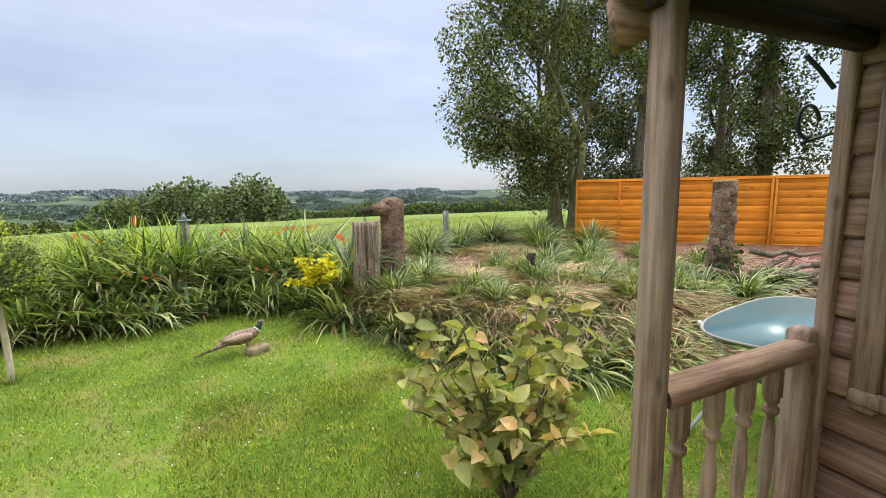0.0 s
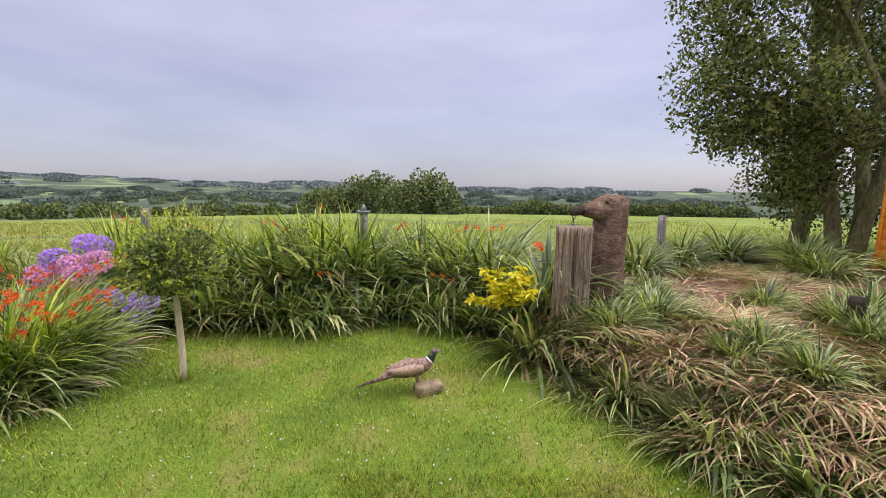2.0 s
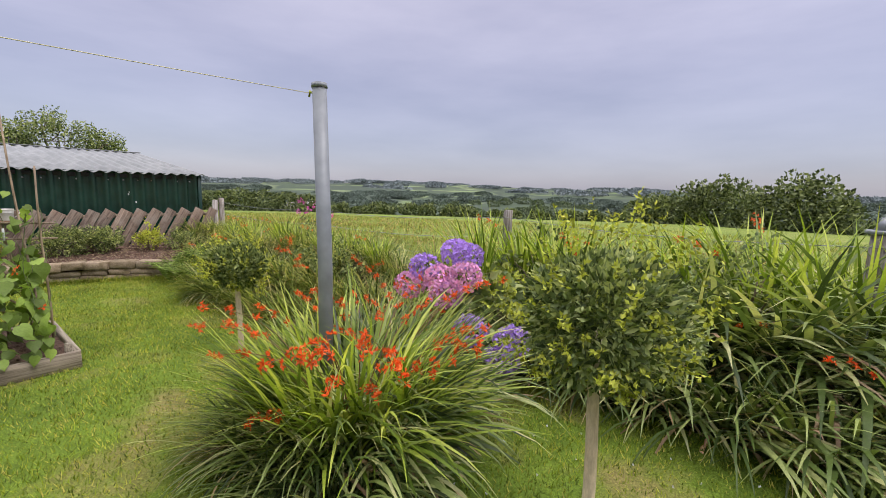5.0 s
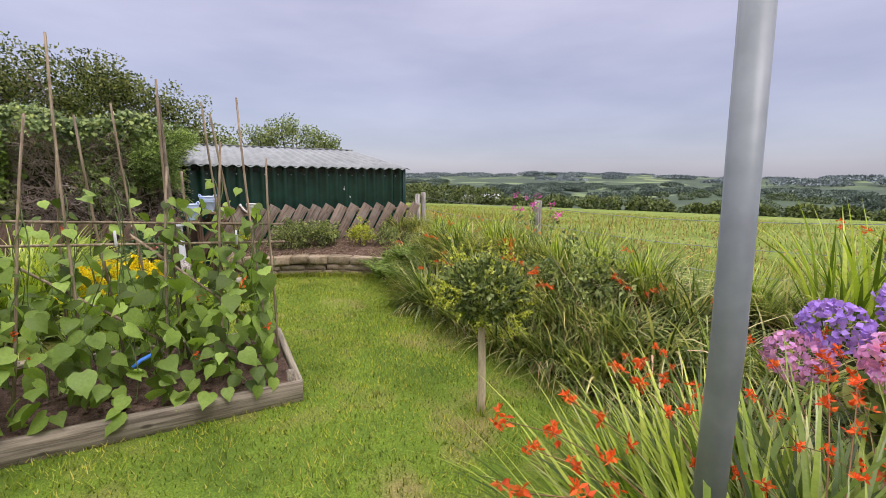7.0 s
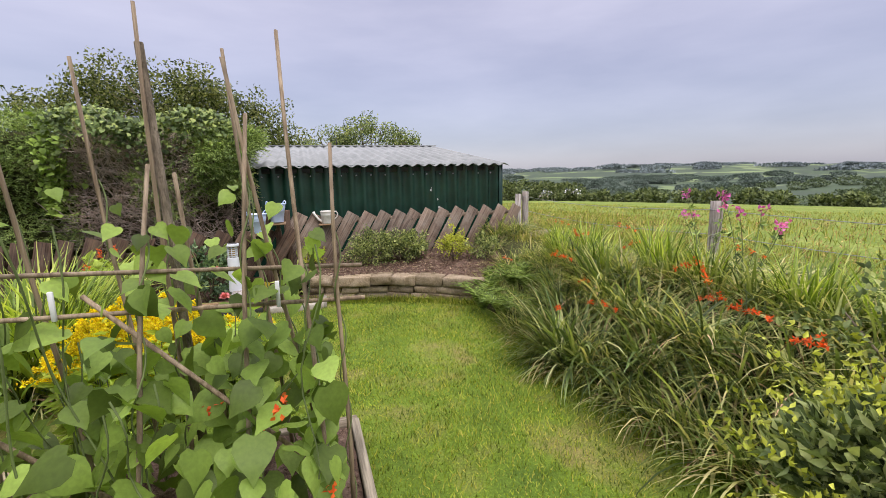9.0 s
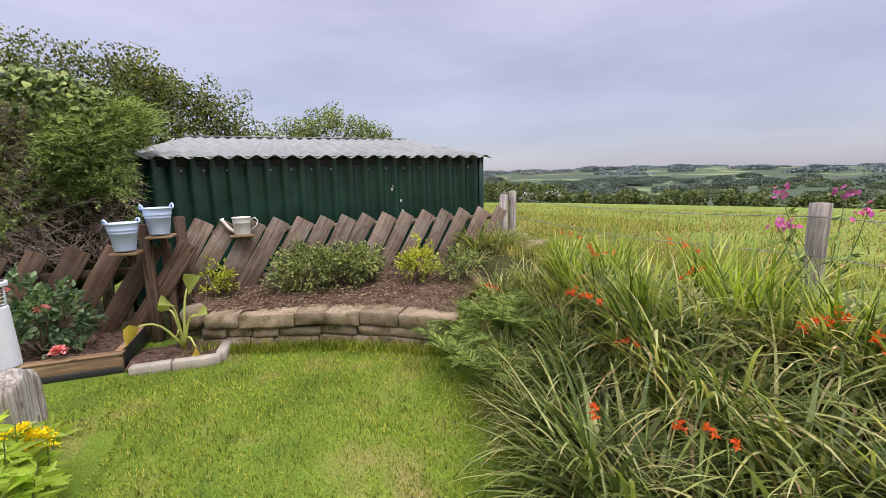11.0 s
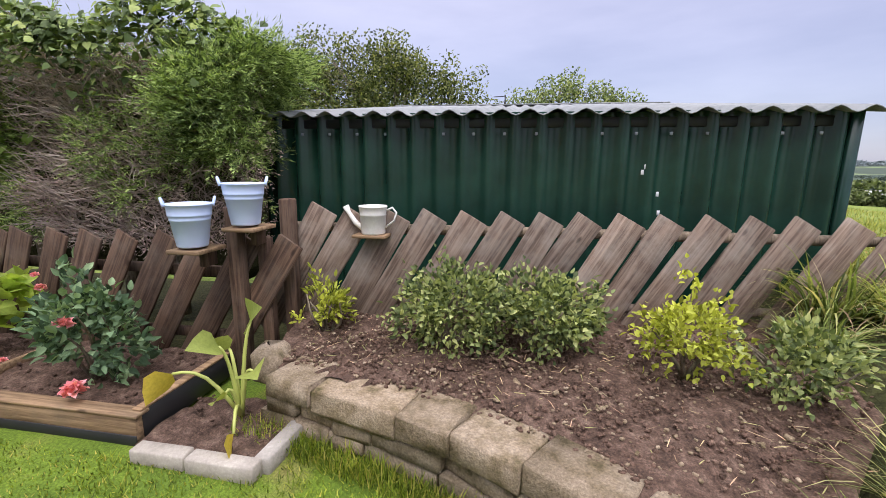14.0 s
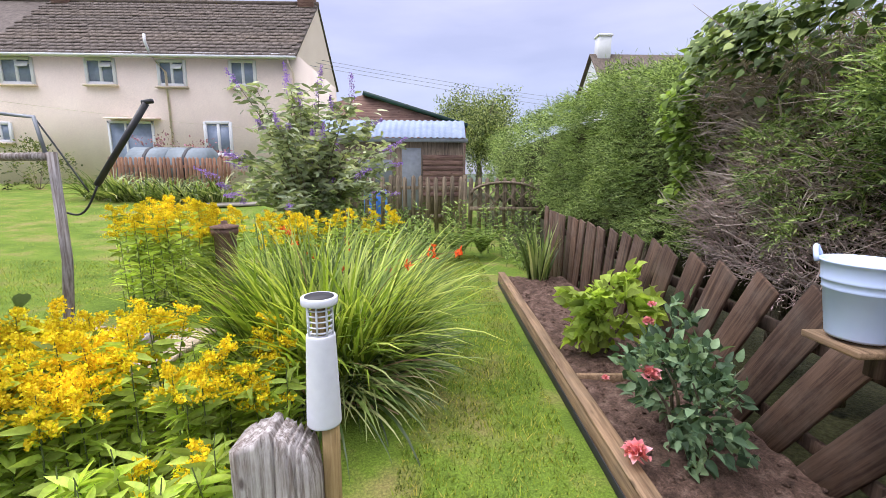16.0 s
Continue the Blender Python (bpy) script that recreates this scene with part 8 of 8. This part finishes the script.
# ---- houses ----
def window_at(house, x, y, z, w, h, lights=2):
    f = part("window", Geo().box((x - w / 2 + 0.03, y, z), (0.12, 0.1, h), None, 0.006).box((x + w / 2 - 0.03, y, z), (0.12, 0.1, h), None, 0.006).box((x, y, z + h / 2 - 0.03), (w - 0.12, 0.1, 0.12), None, 0.006).box((x, y, z - h / 2 + 0.03), (w - 0.12, 0.1, 0.12), None, 0.006).box((x - 0.02, y, z), (0.1, 0.09, h - 0.12), None, 0.006), M_WHITE, house, "white window frame")
    part("pane", Geo().box((x, y - 0.01, z), (w - 0.1, 0.012, h - 0.1)), M_PANE, f)
    if lights > 1:
        part("top_light", Geo().box((x - w * 0.23, y + 0.045, z + h * 0.28), (w * 0.42, 0.035, 0.04), None, 0.004).box((x - w * 0.23, y + 0.09, z + h * 0.24), (w * 0.38, 0.03, 0.22), pose(0, 0, 0, 30, 0, 0), 0.006), M_WHITE, f)
    part("sill", Geo().box((x, y + 0.08, z - h / 2 - 0.05), (w + 0.18, 0.18, 0.07), None, 0.01), M_RENDER, f)


def roof_tiles(t, x0, x1, y, z, run, rise, rows):
    """Rows of lapped tiles up one slope."""
    for k in range(rows):
        g = Geo()
        f0 = k / rows
        n = int((x1 - x0) / 0.32)
        ang = math.degrees(math.atan2(rise, run))
        for i in range(n):
            g.box((x0 + (i + 0.5 + 0.5 * (k % 2)) * 0.32, y - run * f0, z + rise * f0 + R.normal(0, 0.006)), (0.312, run / rows * 1.25, 0.022), pose(0, 0, 0, -ang + 4, 0, 0))
        part("tile_course", g, M_TILE, t)["kind"] = "stuff"


def build_house():
    h = thing("terraced_house", (0, 0, 0), "cream rendered two-storey house with a brown tiled roof", "house")
    y, zb, ze = -13.5, 0.1, 5.62
    x1, x0 = 14.0, -3.85
    part("wall", Geo().box(((x0 + x1) / 2, y - 3.3, (zb + ze) / 2), (x1 - x0, 6.6, ze - zb)), M_RENDER, h)
    g = Geo().add([(x0, y, ze), (x0, y - 6.6, ze), (x0, y - 3.3, ze + 2.85), (x0 + 0.2, y, ze), (x0 + 0.2, y - 6.6, ze), (x0 + 0.2, y - 3.3, ze + 2.85)], None, [(0, 2, 1), (3, 4, 5)])
    part("gable", g, M_RENDER, h)
    rf = Geo()
    for s in (0, 1):
        ya = y + 0.3 if s == 0 else y - 6.9
        za = ze - 0.12
        V = [(x0 - 0.06, ya, za), (x1, ya, za), (x1, y - 3.3, ze + 2.93), (x0 - 0.06, y - 3.3, ze + 2.93)]
        V += [(a, b, c + 0.06) for a, b, c in V]
        rf.add(V, [(0, 1, 2, 3), (7, 6, 5, 4), (0, 4, 5, 1), (1, 5, 6, 2), (2, 6, 7, 3), (3, 7, 4, 0)])
    r = part("roof", rf, M_TILE, h)
    roof_tiles(r, x0 - 0.06, 8.2, y + 0.3, ze - 0.04, 3.6, 3.05, 17)
    part("ridge", Geo().tube([(x0 - 0.06, y - 3.3, ze + 3.0), (x1, y - 3.3, ze + 3.0)], 0.11, 8), M_TILE, r)
    for cx in (-3.4, 7.4):
        part("chimney", Geo().box((cx, y - 3.3, ze + 3.3), (0.7, 0.6, 1.3), None, 0.02), M_REDBOARD, r)
    part("gutter", Geo().box(((x0 + x1) / 2, y + 0.36, ze - 0.16), (x1 - x0 + 0.1, 0.12, 0.1), None, 0.03), M_WHITE, h)
    part("fascia", Geo().box(((x0 + x1) / 2, y + 0.28, ze - 0.12), (x1 - x0, 0.03, 0.2)), M_WHITE, h)
    part("downpipe", Geo().tube([(1.55, y + 0.34, ze - 0.2), (1.2, y + 0.1, ze - 0.7), (1.15, y + 0.08, 0.4)], 0.045, 8), M_RENDER, h)
    part("downpipe", Geo().tube([(-3.55, y + 0.34, ze - 0.2), (-3.7, y + 0.1, ze - 0.7), (-3.72, y + 0.08, 0.4)], 0.045, 8), M_RENDER, h)
    part("vent_pipe", Geo().tube([(1.6, y + 0.3, ze - 0.1), (1.72, y + 0.34, ze + 0.35), (1.72, y + 0.34, ze + 0.6)], 0.05, 8), M_WHITE, h)
    for x, z, w, hh, l in ((3.72, 4.94, 1.12, 0.95, 2), (1.0, 4.9, 1.05, 0.95, 2), (-1.72, 4.92, 1.0, 0.95, 1), (6.9, 4.92, 1.25, 0.98, 2), (7.9, 2.62, 0.9, 0.75, 1), (-0.6, 2.45, 1.05, 1.3, 1), (9.6, 4.92, 1.1, 0.98, 2)):
        window_at(h, x, y + 0.02, z, w, hh, l)
    d = part("patio_door", Geo().box((3.65, y + 0.03, 1.85), (0.09, 0.08, 2.5), None, 0.008).box((1.95, y + 0.03, 1.85), (0.09, 0.08, 2.5), None, 0.008).box((2.8, y + 0.03, 3.05), (1.8, 0.08, 0.1), None, 0.008).box((3.0, y + 0.05, 1.85), (0.08, 0.06, 2.4), None, 0.008), M_WHITE, h, "white patio door frame")
    part("pane", Geo().box((2.8, y + 0.015, 1.85), (1.65, 0.012, 2.4)), M_PANE, d)
    part("hood", Geo().box((2.6, y + 0.2, 3.18), (2.0, 0.4, 0.05), pose(0, 0, 0, -8, 0, 0), 0.01), M_RENDER, h)
    n = thing("neighbour_house", (-1.0, 0, -1.25), "white gabled house with a slate roof behind the hedge", "house")
    part("wall", Geo().box((-23.5, -24.0, 3.0), (11.0, 7.0, 6.5)), M_WHITE, n)
    part("gable", Geo().add([(-18, -20.5, 6.25), (-18, -27.5, 6.25), (-18, -24, 9.6), (-18.2, -20.5, 6.25), (-18.2, -27.5, 6.25), (-18.2, -24, 9.6)], None, [(0, 1, 2), (3, 5, 4)]), M_WHITE, n)
    rf = Geo()
    for ya in (-20.2, -27.8):
        V = [(-17.8, ya, 6.1), (-29.2, ya, 6.1), (-29.2, -24, 9.75), (-17.8, -24, 9.75)]
        V += [(a, b, c + 0.08) for a, b, c in V]
        rf.add(V, [(0, 1, 2, 3), (7, 6, 5, 4), (0, 4, 5, 1), (1, 5, 6, 2), (2, 6, 7, 3), (3, 7, 4, 0)])
    part("roof", rf, M_TILE, n)
    part("chimney", Geo().box((-18.6, -24, 10.1), (0.8, 0.7, 1.4), None, 0.03).box((-18.6, -24, 10.85), (0.95, 0.85, 0.12), None, 0.03), M_WHITE, n)


build_house()


def back_garden():
    f = thing("tank_fence", (0, 0, 0), "red-brown picket fence round the oil tanks", "fence")
    first = None
    for k in range(29):
        x = 0.5 - 0.125 * k
        at = pose(x, -9.0, 0.42, 0, R.uniform(-1.5, 1.5), 0)
        if first is None:
            first = part("picket", picket_geo(1.15), M_REDPICKET, f, "", False, at)
        else:
            share("picket", first, f, at)
    for k in range(8):
        share("picket", first, f, pose(-2.78 - 0.06 * k, -9.0 + 0.13 * k, 0.42, 0, 0, 60))
    for z in (0.75, 1.3):
        part("rail", Geo().box((-1.1, -9.04, z), (3.3, 0.03, 0.08), None, 0.004), M_REDPICKET, f)
    for x in (-0.3, -1.5):
        o = thing("oil_tank", (x, -9.9, 0.45), "grey-green plastic oil tank behind the fence", "oil tank", "oil tanks")
        part("tank", Geo().tube([(-0.62, 0, 0.8), (-0.56, 0, 0.8), (0.56, 0, 0.8), (0.62, 0, 0.8)], [0.4, 0.66, 0.66, 0.4], 16), M_TANK, o, "", True)
        part("band", Geo().tube([(-0.05, 0, 0.8), (0.05, 0, 0.8)], 0.675, 16), M_DARK, o)
        part("cradle", Geo().box((0, 0, 0.08), (0.9, 0.8, 0.18), None, 0.02), M_CONCRETE, o)
    ag = [strap_clump("agapanthus_clump", 130, 0.8, 0.03, 60, 95, M_STRAP, 0.25, "dark strap-leaved clump before the tank fence", 0, None, 5, "strap-leaved clumps by the tanks") for _ in range(2)]
    for k in range(8):
        x, y = -0.3 - 0.45 * k, -7.3 + R.uniform(-0.3, 0.3)
        copy_thing(ag[k % 2], turned(x, y, float(height(x, y)), R.uniform(0, 360), R.uniform(1.15, 1.4)))
    discard(ag)
    bush("rounded_shrub", 3.2, -9.6, 0.9, 0.9, 0.7, 900, 0.09, M_FOLIAGE, "rounded dark green shrub beside the house")
    bush("pink_hydrangea", -0.9, -11.2, 1.3, 0.6, 0.78, 1900, 0.1, M_FADED, "faded pink flowering hydrangea behind the tanks")
    p = thing("flower_trough", (4.3, -8.2, float(height(4.3, -8.2))), "white stone planter of red geraniums on the far lawn", "planter")
    part("pedestal", Geo().lathe([(0.0, 0), (0.24, 0), (0.24, 0.06), (0.12, 0.12), (0.1, 0.4), (0.2, 0.48), (0.0, 0.48)], 16), M_CONCRETE, p, "", True)
    part("bowl", Geo().lathe([(0.0, 0.48), (0.18, 0.48), (0.32, 0.66), (0.35, 0.7), (0.3, 0.7), (0.0, 0.64)], 18), M_CONCRETE, p, "", True)
    n = 260
    q = np.column_stack([R.normal(0, 0.16, (n, 2)), 0.72 + np.abs(R.normal(0, 0.12, n))])
    part("foliage", heart_leaves(q, R.normal(size=(n, 3)) + [0, 0, 0.4], 0.08 * R.uniform(0.6, 1.2, n)), M_FERN, p)
    n = 130
    q = np.column_stack([R.normal(0, 0.15, (n, 2)), 0.92 + R.normal(0, 0.05, n)])
    part("flowers", Geo().leaves(q, R.normal(size=(n, 3)), 0.05, 0.045, False, rng=R), M_GERANIUM, p, "scarlet geranium heads")["kind"] = "stuff"
    s = part("garden_path", rough_stone(1.6, 0.9, 0.05, 0.01, 0.004), M_CONCRETE, None, "", False, pose(-4.1, -7.0, float(height(-4.1, -7.0)) + 0.02, 0, 0, 30))
    tagged(s, "pale concrete path slab by the buddleia", "path", "", "structure")
    for k in range(3):
        p = np.column_stack([np.linspace(-3.9, -40, 18), np.linspace(-15 - k, -26, 18), 5.6 + 0.35 * k - 1.2 * np.sin(np.linspace(0, math.pi, 18))])
        tagged(part("overhead_cable", Geo().tube(p, 0.008, 4), M_GREY_POLE), "thin overhead cable to the house", "cable", "overhead cables")


M_REDPICKET = wood("red_stained_pickets", (0.27, 0.14, 0.09), (0.46, 0.28, 0.2), 2, 0.75)
M_TANK = plain("grey_green_plastic", (0.16, 0.2, 0.22), 0.5)
back_garden()
discard(DARK + TALL + FINE + CUT)
